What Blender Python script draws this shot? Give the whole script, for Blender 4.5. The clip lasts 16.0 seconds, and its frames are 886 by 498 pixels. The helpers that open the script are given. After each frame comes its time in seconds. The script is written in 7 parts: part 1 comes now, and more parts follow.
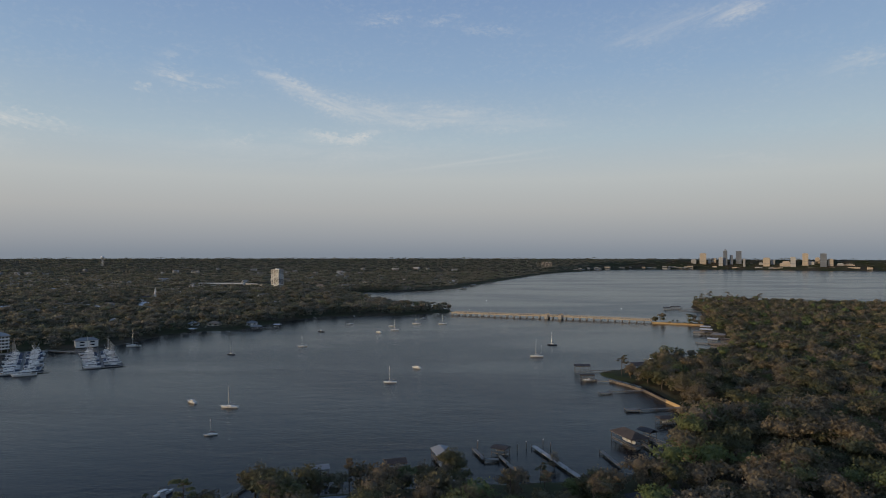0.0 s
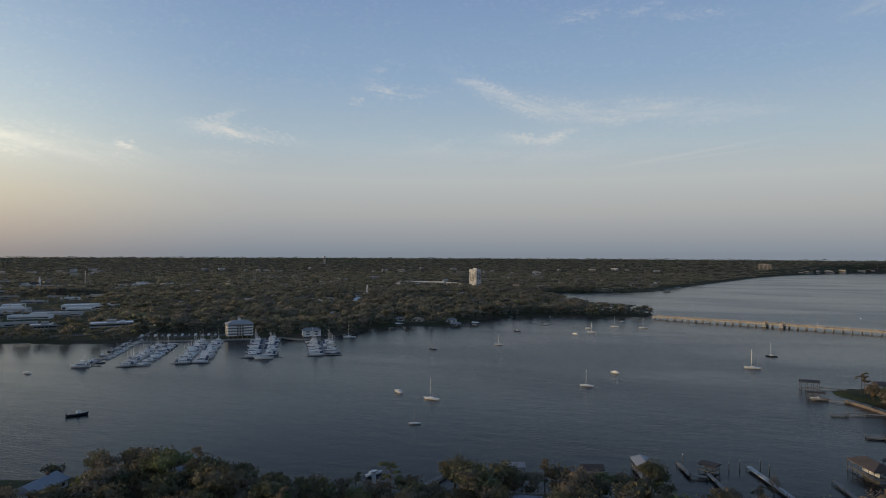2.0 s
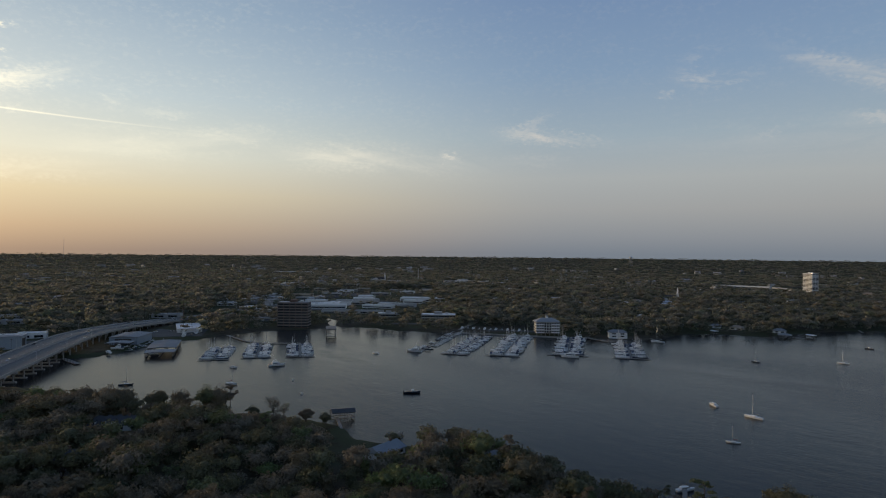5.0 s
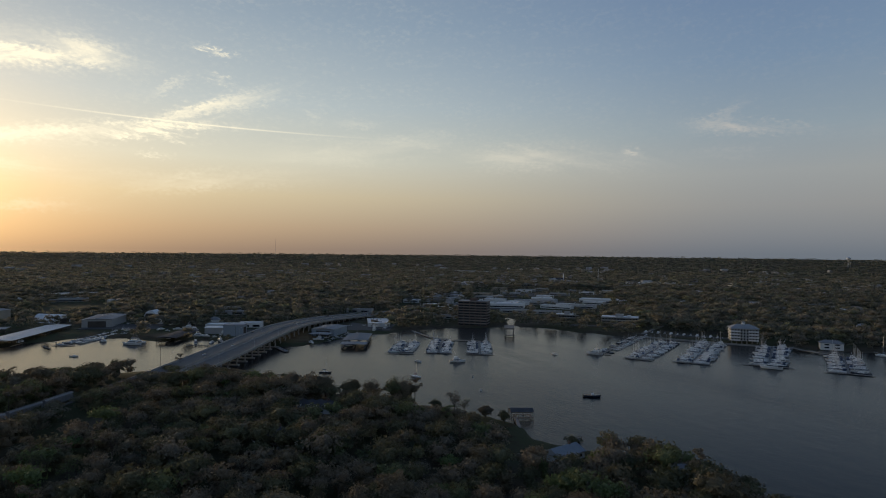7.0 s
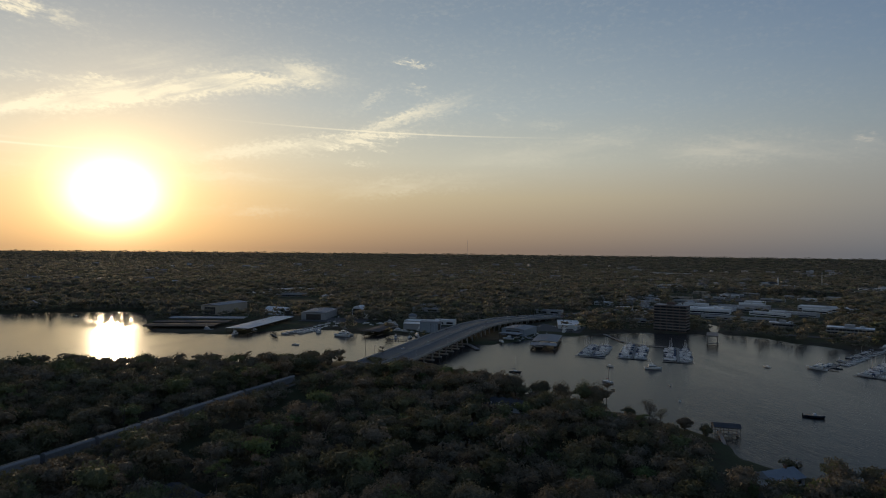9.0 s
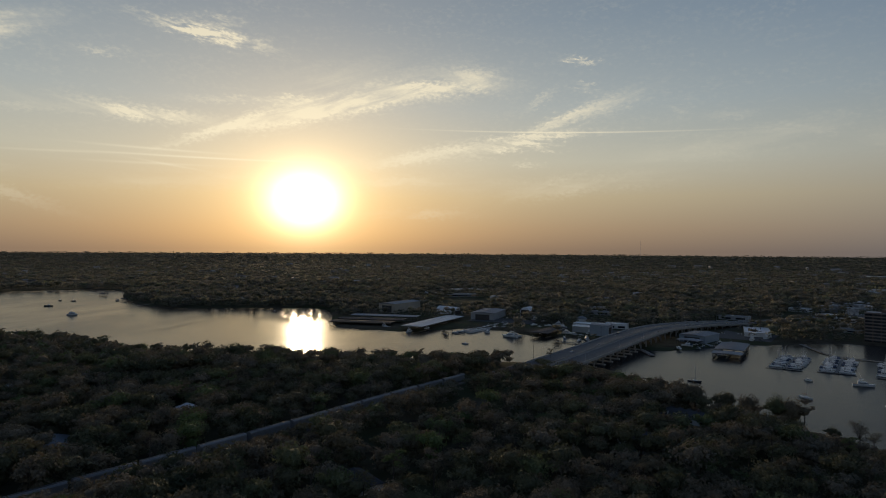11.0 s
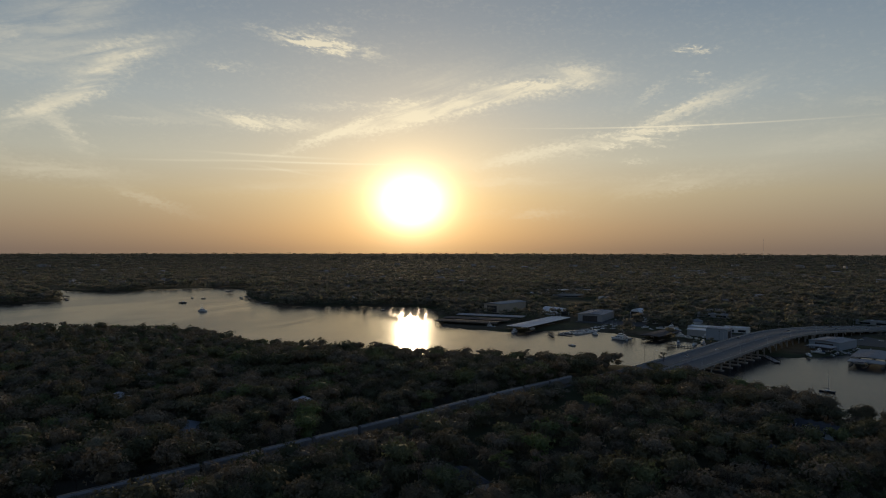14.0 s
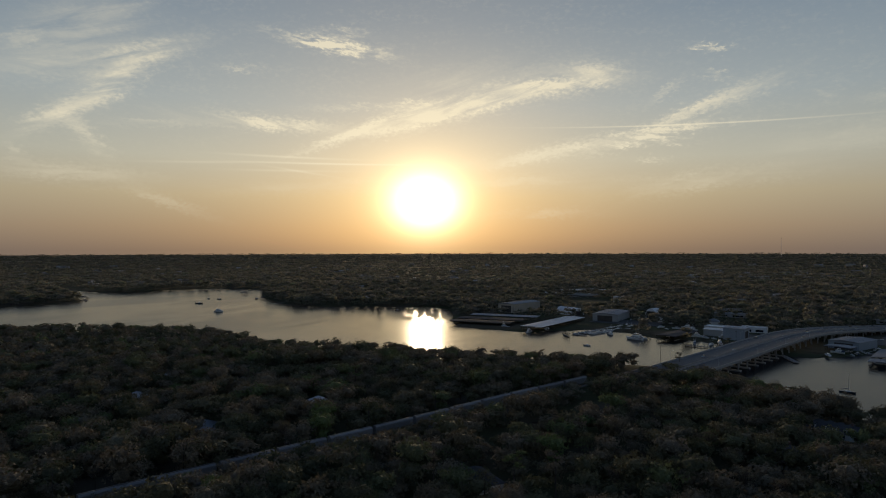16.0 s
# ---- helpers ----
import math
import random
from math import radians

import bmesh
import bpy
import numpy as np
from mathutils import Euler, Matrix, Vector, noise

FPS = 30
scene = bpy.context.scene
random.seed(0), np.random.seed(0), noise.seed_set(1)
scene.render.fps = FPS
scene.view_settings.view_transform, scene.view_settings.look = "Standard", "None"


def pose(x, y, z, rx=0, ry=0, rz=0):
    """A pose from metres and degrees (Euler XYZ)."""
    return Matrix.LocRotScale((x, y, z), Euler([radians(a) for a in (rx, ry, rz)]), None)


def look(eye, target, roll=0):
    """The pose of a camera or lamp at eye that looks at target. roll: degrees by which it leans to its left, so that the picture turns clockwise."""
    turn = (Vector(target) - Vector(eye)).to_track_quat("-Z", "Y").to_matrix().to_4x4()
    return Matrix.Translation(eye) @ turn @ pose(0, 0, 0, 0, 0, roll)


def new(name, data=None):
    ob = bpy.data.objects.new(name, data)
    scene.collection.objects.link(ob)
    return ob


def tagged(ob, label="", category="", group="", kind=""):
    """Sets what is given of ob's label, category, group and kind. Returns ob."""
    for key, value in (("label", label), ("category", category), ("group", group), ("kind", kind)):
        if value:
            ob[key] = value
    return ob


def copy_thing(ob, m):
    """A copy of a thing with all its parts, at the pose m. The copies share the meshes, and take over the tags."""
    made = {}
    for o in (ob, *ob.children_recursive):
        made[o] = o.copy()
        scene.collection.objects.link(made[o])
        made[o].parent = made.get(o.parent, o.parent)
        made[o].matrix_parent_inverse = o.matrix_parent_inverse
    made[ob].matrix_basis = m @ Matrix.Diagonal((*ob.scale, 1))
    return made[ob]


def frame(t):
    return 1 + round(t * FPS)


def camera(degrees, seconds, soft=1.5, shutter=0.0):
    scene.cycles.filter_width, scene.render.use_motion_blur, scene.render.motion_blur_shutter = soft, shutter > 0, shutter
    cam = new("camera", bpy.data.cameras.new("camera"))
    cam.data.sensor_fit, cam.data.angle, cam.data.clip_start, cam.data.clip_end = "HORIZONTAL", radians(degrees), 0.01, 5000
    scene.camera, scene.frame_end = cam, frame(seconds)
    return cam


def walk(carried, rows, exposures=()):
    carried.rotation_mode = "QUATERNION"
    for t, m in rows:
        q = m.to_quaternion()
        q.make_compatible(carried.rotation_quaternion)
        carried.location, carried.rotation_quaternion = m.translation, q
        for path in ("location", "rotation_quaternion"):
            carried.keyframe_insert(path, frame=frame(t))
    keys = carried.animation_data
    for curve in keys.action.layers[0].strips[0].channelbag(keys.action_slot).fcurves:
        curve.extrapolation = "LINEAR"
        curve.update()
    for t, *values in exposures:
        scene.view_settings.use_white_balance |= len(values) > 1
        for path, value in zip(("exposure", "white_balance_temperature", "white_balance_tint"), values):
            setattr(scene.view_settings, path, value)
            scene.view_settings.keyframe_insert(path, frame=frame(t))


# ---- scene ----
cam = camera(71.0, 16.0, soft=1.0)

# The camera hangs 100 m over the river and turns where it is: seconds, yaw, pitch, roll.
HEIGHT = 100.0
TURN = [(0.0, -0.00, 0.514, -0.067),
        (0.5, 4.65, 0.500, -0.079),
        (1.0, 9.25, 0.501, -0.192),
        (1.5, 13.67, 0.500, -0.183),
        (2.0, 17.91, 0.496, -0.249),
        (2.5, 22.06, 0.489, -0.294),
        (3.0, 26.06, 0.493, -0.281),
        (3.5, 30.48, 0.483, -0.362),
        (4.0, 35.59, 0.471, -0.372),
        (4.5, 40.74, 0.426, -0.467),
        (7.0, 61.88, 0.214, -0.546),
        (7.5, 65.55, 0.193, -0.558),
        (8.0, 69.82, 0.183, -0.546),
        (8.5, 74.61, 0.171, -0.545),
        (9.0, 79.24, 0.111, -0.606),
        (9.5, 83.53, 0.089, -0.604),
        (10.0, 87.27, 0.093, -0.510),
        (12.5, 102.39, 0.029, -0.261),
        (13.0, 103.25, 0.005, -0.211),
        (13.5, 103.81, 0.068, -0.179),
        (14.0, 104.27, 0.072, -0.097),
        (14.5, 104.66, 0.059, -0.029),
        (15.0, 105.00, 0.065, -0.004),
        (15.5, 105.26, 0.090, 0.104),
        (16.0, 105.55, 0.077, 0.108)]
walk(cam, [(t, pose(0, 0, HEIGHT, 90 + p, r, y)) for t, y, p, r in TURN],
     exposures=[(0, 0.0), (3, -0.06), (4.5, -0.19), (7, -0.53), (8, -0.68), (9, -0.82), (10, -0.94), (12.5, -1.06), (16, -1.06)])

# ---- sky, sun ----
SUN_AZ, SUN_EL = 107.2, 4.4
SUN = Vector((-math.sin(radians(SUN_AZ)) * math.cos(radians(SUN_EL)), math.cos(radians(SUN_AZ)) * math.cos(radians(SUN_EL)), math.sin(radians(SUN_EL))))


def lin(r, g, b):
    return tuple((c / 255 / 12.92 if c < 10.3 else ((c / 255 + 0.055) / 1.055) ** 2.4) for c in (r, g, b)) + (1.0,)


class Nodes:
    """Short spellings for a node tree."""

    def __init__(self, tree):
        self.tree = tree

    def add(self, kind, **sets):
        n = self.tree.nodes.new(kind)
        for k, v in sets.items():
            setattr(n, k, v)
        return n

    def put(self, value, socket):
        if isinstance(value, bpy.types.NodeSocket):
            self.tree.links.new(value, socket)
        else:
            socket.default_value = value

    def m(self, op, a, b=None, c=None, clamp=False):
        n = self.add("ShaderNodeMath", operation=op, use_clamp=clamp)
        for i, v in enumerate((a, b, c)):
            if v is not None:
                self.put(v, n.inputs[i])
        return n.outputs[0]

    def mix(self, fac, a, b, blend="MIX"):
        n = self.add("ShaderNodeMix", data_type="RGBA", blend_type=blend)
        self.put(fac, n.inputs[0])
        self.put(a, n.inputs[6])
        self.put(b, n.inputs[7])
        return n.outputs[2]

    def ramp(self, fac, stops, smooth=False):
        n = self.add("ShaderNodeValToRGB")
        n.color_ramp.interpolation = "EASE" if smooth else "LINEAR"
        els = n.color_ramp.elements
        while len(els) < len(stops):
            els.new(0.5)
        for e, (p, col) in zip(els, stops):
            e.position, e.color = p, col
        self.put(fac, n.inputs[0])
        return n.outputs[0]

    def span(self, v, a, b, lo=0.0, hi=1.0, kind="SMOOTHSTEP"):
        n = self.add("ShaderNodeMapRange", interpolation_type=kind)
        for i, x in enumerate((v, a, b, lo, hi)):
            self.put(x, n.inputs[i])
        return n.outputs[0]

    def noise(self, vec, scale, detail=4.0, rough=0.55, distort=0.0):
        n = self.add("ShaderNodeTexNoise")
        if vec is not None:
            self.put(vec, n.inputs["Vector"])
        n.inputs["Scale"].default_value, n.inputs["Detail"].default_value = scale, detail
        n.inputs["Roughness"].default_value, n.inputs["Distortion"].default_value = rough, distort
        return n.outputs["Fac"]

    def xyz(self, x, y, z):
        n = self.add("ShaderNodeCombineXYZ")
        for i, v in enumerate((x, y, z)):
            self.put(v, n.inputs[i])
        return n.outputs[0]


world = bpy.data.worlds.new("evening_sky")
scene.world = world
world.use_nodes = True
world.node_tree.nodes.clear()
W = Nodes(world.node_tree)
way = W.add("ShaderNodeTexCoord").outputs["Generated"]
sep = W.add("ShaderNodeSeparateXYZ")
W.put(way, sep.inputs[0])
dx, dy, dz = sep.outputs
elev = W.m("DEGREES", W.m("ARCSINE", dz))
azim = W.m("DEGREES", W.m("ARCTAN2", W.m("MULTIPLY", dx, -1.0), dy))
dot = W.add("ShaderNodeVectorMath", operation="DOT_PRODUCT")
W.put(way, dot.inputs[0])
dot.inputs[1].default_value = SUN
theta = W.m("DEGREES", W.m("ARCCOSINE", W.m("MINIMUM", dot.outputs["Value"], 1.0)))
flat = W.m("SQRT", W.m("ADD", W.m("MULTIPLY", dx, dx), W.m("MULTIPLY", dy, dy)))
sunward = W.m("DIVIDE", W.m("ADD", W.m("MULTIPLY", dx, SUN.x), W.m("MULTIPLY", dy, SUN.y)), W.m("MAXIMUM", flat, 0.001))
up = W.m("DIVIDE", elev, 40.0, clamp=True)
cold = W.ramp(up, [(0.0, lin(135, 145, 157)), (0.04, lin(155, 161, 169)), (0.10, lin(177, 179, 181)), (0.17, lin(187, 192, 194)),
                   (0.26, lin(172, 190, 203)), (0.4, lin(146, 173, 203)), (0.55, lin(130, 158, 196)), (1.0, lin(66, 98, 146))])
warm = W.ramp(up, [(0.0, lin(176, 153, 136)), (0.05, lin(214, 188, 158)), (0.12, lin(246, 228, 190)), (0.2, lin(253, 252, 232)),
                   (0.32, lin(222, 236, 239)), (0.5, lin(176, 199, 218)), (1.0, lin(74, 108, 156))])
near_sun = W.span(sunward, 0.26, 1.0)
base = W.mix(near_sun, cold, warm)
nishita = W.add("ShaderNodeTexSky", sky_type="NISHITA", sun_disc=False, sun_elevation=radians(SUN_EL),
                sun_rotation=radians(-SUN_AZ), air_density=1.0, dust_density=2.0, ozone_density=1.0)
base = W.mix(0.12, base, W.mix(1.0, nishita.outputs[0], (0.12, 0.12, 0.12, 1), "MULTIPLY"))

# High thin cloud. Textures: streaks level, rising and falling to the north, ripples, and none for contrails.
west = W.m("MULTIPLY", azim, -1.0)


def streaks(slope, along, across, seed, lo, hi, distort=0.5):
    c, s = math.cos(radians(slope)), math.sin(radians(slope))
    u = W.m("ADD", W.m("MULTIPLY", west, c * along), W.m("MULTIPLY", elev, s * along))
    v = W.m("ADD", W.m("MULTIPLY", west, -s * across), W.m("MULTIPLY", elev, c * across))
    return W.span(W.noise(W.xyz(u, v, seed), 1.0, 5.0, 0.56, distort), lo, hi)


GRAIN = [streaks(2, 0.16, 0.95, 1.7, 0.24, 0.74), streaks(17, 0.17, 1.0, 4.1, 0.24, 0.74), streaks(-14, 0.17, 1.0, 7.3, 0.24, 0.74), streaks(-8, 0.55, 2.2, 2.2, 0.34, 0.68, 0.3), None]
soft = W.add("ShaderNodeTexNoise")
W.put(W.xyz(W.m("MULTIPLY", azim, 0.45), W.m("MULTIPLY", elev, 0.8), 3.3), soft.inputs["Vector"])
soft.inputs["Detail"].default_value, soft.inputs["Roughness"].default_value = 3.0, 0.5
bend = W.add("ShaderNodeVectorMath", operation="MULTIPLY_ADD")
W.put(soft.outputs["Color"], bend.inputs[0])
bend.inputs[1].default_value, bend.inputs[2].default_value = (2.6, 1.5, 0), (-1.3, -0.75, 0)
straight = W.xyz(azim, elev, 1.0)
bent = W.add("ShaderNodeVectorMath", operation="ADD")
W.put(straight, bent.inputs[0])
W.put(bend.outputs[0], bent.inputs[1])
cloud = W.m("MULTIPLY", W.m("MULTIPLY", GRAIN[0], W.span(soft.outputs["Fac"], 0.42, 0.75)), W.m("MULTIPLY", W.span(elev, 4.0, 12.0), 0.07))


def wisps(sky, strokes, gain=1.0, broad=1.0):
    """Adds strokes of cloud, each between two places in the sky, in degrees, with its half widths; a group waits for the one before."""
    gates = []
    for way_ in (straight, bent.outputs[0]):
        n = W.add("ShaderNodeVectorMath", operation="MULTIPLY_ADD")
        W.put(sky, n.inputs[0])
        n.inputs[1].default_value = (1e-6, 1e-6, 0)
        W.put(way_, n.inputs[2])
        gates.append(n.outputs[0])
    for az0, el0, az1, el1, w0, w1, amount, kind in strokes:
        a, e, d, up_ = (az0 + az1) / 2, (el0 + el1) / 2, az1 - az0, el1 - el0
        n = math.hypot(d, up_)
        d, up_, wide_ = d / n, up_ / n, (w0 + w1) / 2 * (1.0 if kind == 4 else 1.45 * broad)
        long_ = 0.6 * n + wide_ * 0.5
        axes = []
        for x, y, half in ((d, up_, long_), (-up_, d, wide_)):
            q = W.add("ShaderNodeVectorMath", operation="DOT_PRODUCT")
            W.put(gates[kind != 4], q.inputs[0])
            q.inputs[1].default_value = (x / half, y / half, -(a * x + e * y) / half)
            axes.append(q.outputs["Value"])
        far = W.m("MULTIPLY_ADD", axes[1], axes[1], W.m("MULTIPLY", axes[0], axes[0]))
        fade = W.m("MULTIPLY", W.m("POWER", 0.3679, far), gain * amount * (0.8 if kind == 4 else 1.2))
        sky = W.m("ADD", fade, sky) if kind == 4 else W.m("MULTIPLY_ADD", fade, GRAIN[kind], sky)
    return sky


# Cirrus over the river and the city.
cloud = wisps(cloud, ((16.72, 16.2, 13.55, 14.68, 0.36, 0.47, 0.3, 2), (13.55, 14.68, 9.54, 13.29, 0.47, 0.47, 0.45, 2), (9.54, 13.29, 4.91, 12.53, 0.52, 0.68, 0.45, 2),
          (5.43, 12.67, -0.82, 12.58, 0.73, 0.73, 0.34, 0), (-0.3, 12.48, -9.61, 11.73, 0.73, 0.47, 0.24, 0), (11.8, 10.74, 8.92, 10.34, 0.21, 0.26, 0.4, 2),
          (8.41, 10.25, 6.77, 10.8, 0.26, 0.31, 0.5, 1), (1.52, 7.97, -8.08, 9.28, 0.1, 0.16, 0.2, 4), (-0.83, 8.08, -8.59, 8.71, 0.1, 0.1, 0.12, 4),
          (24.45, 15.07, 22.42, 14.8, 0.42, 0.31, 0.42, 3),))
cloud = wisps(cloud, ((26.07, 13.68, 25.47, 13.53, 0.26, 0.26, 0.3, 3), (24.5, 16.21, 22.52, 17.16, 0.31, 0.26, 0.14, 3), (22.51, 14.29, 19.08, 14.66, 0.21, 0.21, 0.2, 3),
          (-15.34, 18.27, -18.92, 18.4, 0.36, 0.42, 0.16, 1), (-19.15, 19.17, -24.77, 19.68, 0.63, 0.73, 0.34, 1), (-24.56, 19.46, -27.1, 20.07, 0.42, 0.42, 0.28, 1),
          (-32.4, 14.25, -34.86, 14.83, 0.31, 0.47, 0.36, 1), (7.0, 20.55, 3.79, 20.97, 0.26, 0.26, 0.24, 3), (1.38, 20.46, -1.07, 20.97, 0.21, 0.21, 0.2, 3),
          (-2.12, 19.99, -6.28, 19.67, 0.21, 0.21, 0.18, 3),))
cloud = wisps(cloud, ((23.81, 9.48, 1.26, 9.46, 0.83, 1.04, 0.16, 0), (18.92, 9.61, 17.32, 10.18, 0.13, 0.16, 0.3, 1), (-22.55, 8.58, -27.68, 7.79, 0.26, 0.26, 0.14, 0),
          (0.23, 16.7, 1.27, 16.6, 0.21, 0.21, 0.14, 3), (39.5, 10.63, 36.71, 12.09, 0.26, 0.36, 0.34, 1), (39.31, 10.87, 35.23, 10.39, 0.31, 0.42, 0.75, 2),
          (35.23, 10.39, 31.76, 9.98, 0.36, 0.21, 0.5, 2), (39.29, 8.37, 35.64, 8.39, 0.36, 0.36, 0.22, 0),))
# Thin bands over the far shore.
cloud = wisps(cloud, ((57.64, 8.78, 52.11, 8.84, 0.52, 0.63, 0.34, 2), (52.11, 8.84, 46.76, 8.14, 0.57, 0.42, 0.32, 2), (46.76, 8.14, 41.84, 7.87, 0.36, 0.31, 0.26, 2),
          (45.37, 8.84, 44.93, 8.69, 0.21, 0.21, 0.3, 3), (74.25, 12.23, 73.44, 12.01, 0.26, 0.26, 0.2, 3), (70.84, 11.41, 68.36, 11.35, 0.16, 0.16, 0.25, 2),
          (76.33, 8.38, 68.82, 8.79, 0.63, 0.47, 0.26, 0), (68.42, 9.28, 63.29, 10.28, 0.42, 0.36, 0.18, 0), (58.2, 8.42, 52.34, 8.44, 0.42, 0.42, 0.24, 0),
          (45.71, 8.89, 44.88, 8.7, 0.16, 0.16, 0.3, 3),), 0.65, 1.5)
cloud = wisps(cloud, ((93.56, 16.03, 90.63, 15.59, 0.47, 0.47, 0.3, 2), (66.34, 9.39, 62.44, 9.86, 0.36, 0.36, 0.22, 0), (58.0, 8.51, 50.84, 8.44, 0.42, 0.42, 0.22, 0),
          (45.53, 8.94, 44.38, 8.71, 0.16, 0.16, 0.3, 3), (97.53, 14.27, 94.11, 14.58, 0.52, 0.42, 0.5, 2), (94.11, 14.45, 88.99, 14.58, 0.31, 0.26, 0.35, 2),), 0.65, 1.5)
# Bright cirrus beside the sun.
cloud = wisps(cloud, ((117.8, 18.19, 115.42, 18.12, 0.36, 0.42, 0.6, 3), (116.02, 18.01, 111.85, 17.56, 0.47, 0.31, 0.75, 3), (116.23, 18.96, 113.57, 19.09, 0.31, 0.26, 0.4, 3),
          (118.86, 8.59, 114.52, 10.26, 0.21, 0.31, 0.55, 1), (114.53, 10.31, 109.37, 11.85, 0.36, 0.52, 0.85, 1), (109.6, 11.74, 104.77, 12.89, 0.63, 0.73, 0.9, 1),
          (105.24, 12.57, 100.41, 14.06, 0.68, 0.47, 0.8, 1), (102.85, 12.65, 94.36, 14.75, 0.42, 0.36, 0.6, 1), (99.42, 14.69, 93.74, 14.63, 0.26, 0.36, 0.85, 1),
          (108.94, 13.18, 107.34, 13.15, 0.21, 0.26, 0.5, 3),))
cloud = wisps(cloud, ((94.1, 14.28, 89.44, 14.89, 0.26, 0.26, 0.3, 1), (111.13, 10.67, 102.85, 12.75, 0.26, 0.26, 0.4, 1), (122.86, 11.05, 117.34, 11.01, 0.36, 0.31, 0.55, 2),
          (93.85, 15.83, 90.64, 15.55, 0.31, 0.31, 0.34, 2), (122.84, 8.33, 115.33, 8.21, 0.09, 0.1, 0.5, 4), (120.71, 7.76, 110.67, 7.78, 0.1, 0.06, 0.75, 4),
          (122.83, 7.04, 116.12, 7.11, 0.1, 0.1, 0.3, 4), (83.26, 16.75, 81.39, 16.44, 0.16, 0.18, 1.1, 3), (82.51, 14.57, 81.06, 14.26, 0.21, 0.21, 0.45, 3),
          (86.55, 12.96, 85.0, 13.95, 0.21, 0.21, 0.4, 1),))
cloud = wisps(cloud, ((86.79, 10.56, 82.39, 12.16, 0.21, 0.42, 0.7, 1), (82.9, 11.97, 77.78, 13.45, 0.47, 0.42, 0.5, 1), (90.42, 9.0, 84.96, 10.17, 0.26, 0.26, 0.9, 3),
          (86.52, 9.35, 84.7, 9.25, 0.21, 0.21, 0.6, 3), (90.69, 9.9, 83.41, 10.37, 0.21, 0.21, 0.8, 3), (87.44, 7.81, 85.88, 7.72, 0.16, 0.16, 0.5, 3),
          (91.32, 10.82, 75.99, 10.38, 0.07, 0.05, 0.8, 4), (100.35, 7.9, 88.09, 9.94, 0.36, 0.42, 0.28, 1), (95.33, 9.18, 91.72, 9.28, 0.21, 0.21, 0.34, 0),
          (91.69, 5.7, 76.21, 6.35, 0.47, 0.47, 0.18, 0),))
cloud = wisps(cloud, ((122.82, 5.53, 111.09, 6.01, 0.52, 0.42, 0.2, 0),))
# Veils and contrails beyond the sun.
cloud = wisps(cloud, ((138.02, 16.18, 132.59, 18.97, 1.36, 1.36, 0.3, 1), (140.51, 13.75, 134.59, 14.9, 0.73, 0.63, 0.3, 0), (134.79, 14.62, 129.12, 16.57, 0.52, 0.73, 0.5, 1),
          (133.8, 13.12, 131.13, 15.71, 0.52, 0.68, 0.42, 1), (137.09, 10.92, 133.19, 13.37, 0.52, 0.68, 0.5, 1), (139.28, 9.49, 136.71, 11.13, 0.42, 0.52, 0.42, 1),
          (136.71, 10.41, 134.59, 8.12, 0.42, 0.42, 0.42, 2), (140.51, 15.49, 139.11, 16.07, 0.47, 0.47, 0.3, 1), (140.51, 7.6, 139.67, 7.09, 0.36, 0.26, 0.3, 2),
          (119.74, 18.5, 112.47, 17.35, 0.26, 0.26, 0.6, 3),))
cloud = wisps(cloud, ((124.82, 15.56, 122.1, 15.66, 0.18, 0.21, 0.3, 3), (126.1, 11.39, 117.27, 10.98, 0.31, 0.36, 0.55, 2), (132.99, 10.39, 126.1, 10.87, 0.21, 0.21, 0.28, 0),
          (130.07, 7.43, 121.91, 7.75, 0.09, 0.09, 0.25, 4), (120.46, 7.31, 116.52, 6.77, 0.09, 0.09, 0.3, 4), (140.5, 6.35, 132.58, 6.0, 0.47, 0.47, 0.28, 0),
          (132.99, 5.38, 127.44, 3.38, 0.31, 0.26, 0.2, 2), (100.53, 7.97, 91.89, 9.27, 0.42, 0.42, 0.3, 1), (101.3, 6.03, 93.88, 6.53, 0.42, 0.42, 0.28, 0),
          (88.96, 4.86, 79.85, 6.12, 0.47, 0.47, 0.22, 1),))
cloud = wisps(cloud, ((100.01, 3.23, 93.38, 3.28, 0.26, 0.26, 0.2, 0), (115.77, 12.71, 108.07, 13.26, 0.16, 0.21, 0.35, 3), (107.81, 14.39, 102.6, 15.85, 0.73, 0.83, 0.22, 1),
          (100.53, 15.34, 95.9, 15.91, 0.63, 0.52, 0.2, 1),))
cloud_tone = W.mix(near_sun, lin(214, 212, 208), (1.65, 1.5, 1.12, 1))
base = W.mix(W.m("MINIMUM", cloud, 0.85), base, cloud_tone)

# The haze and the lens glare round the sun, painted into the sky as one glow.
off_az, off_el = W.m("MULTIPLY", W.m("SUBTRACT", azim, SUN_AZ), 0.80), W.m("SUBTRACT", elev, SUN_EL)
oval = W.m("SQRT", W.m("ADD", W.m("MULTIPLY", off_az, off_az), W.m("MULTIPLY", off_el, off_el)))
core = W.m("MULTIPLY", W.m("EXPONENT", W.m("MULTIPLY", W.m("POWER", W.m("DIVIDE", oval, 1.55), 1.35), -1.0)), 11.0)
ring = W.m("MULTIPLY", W.m("EXPONENT", W.m("DIVIDE", oval, -3.4)), 1.5)
wide = W.m("MULTIPLY", W.m("EXPONENT", W.m("DIVIDE", theta, -12.5)), 0.42)
glow = W.mix(1.0, (1, 0.87, 0.55, 1), W.xyz(core, core, core), "MULTIPLY")
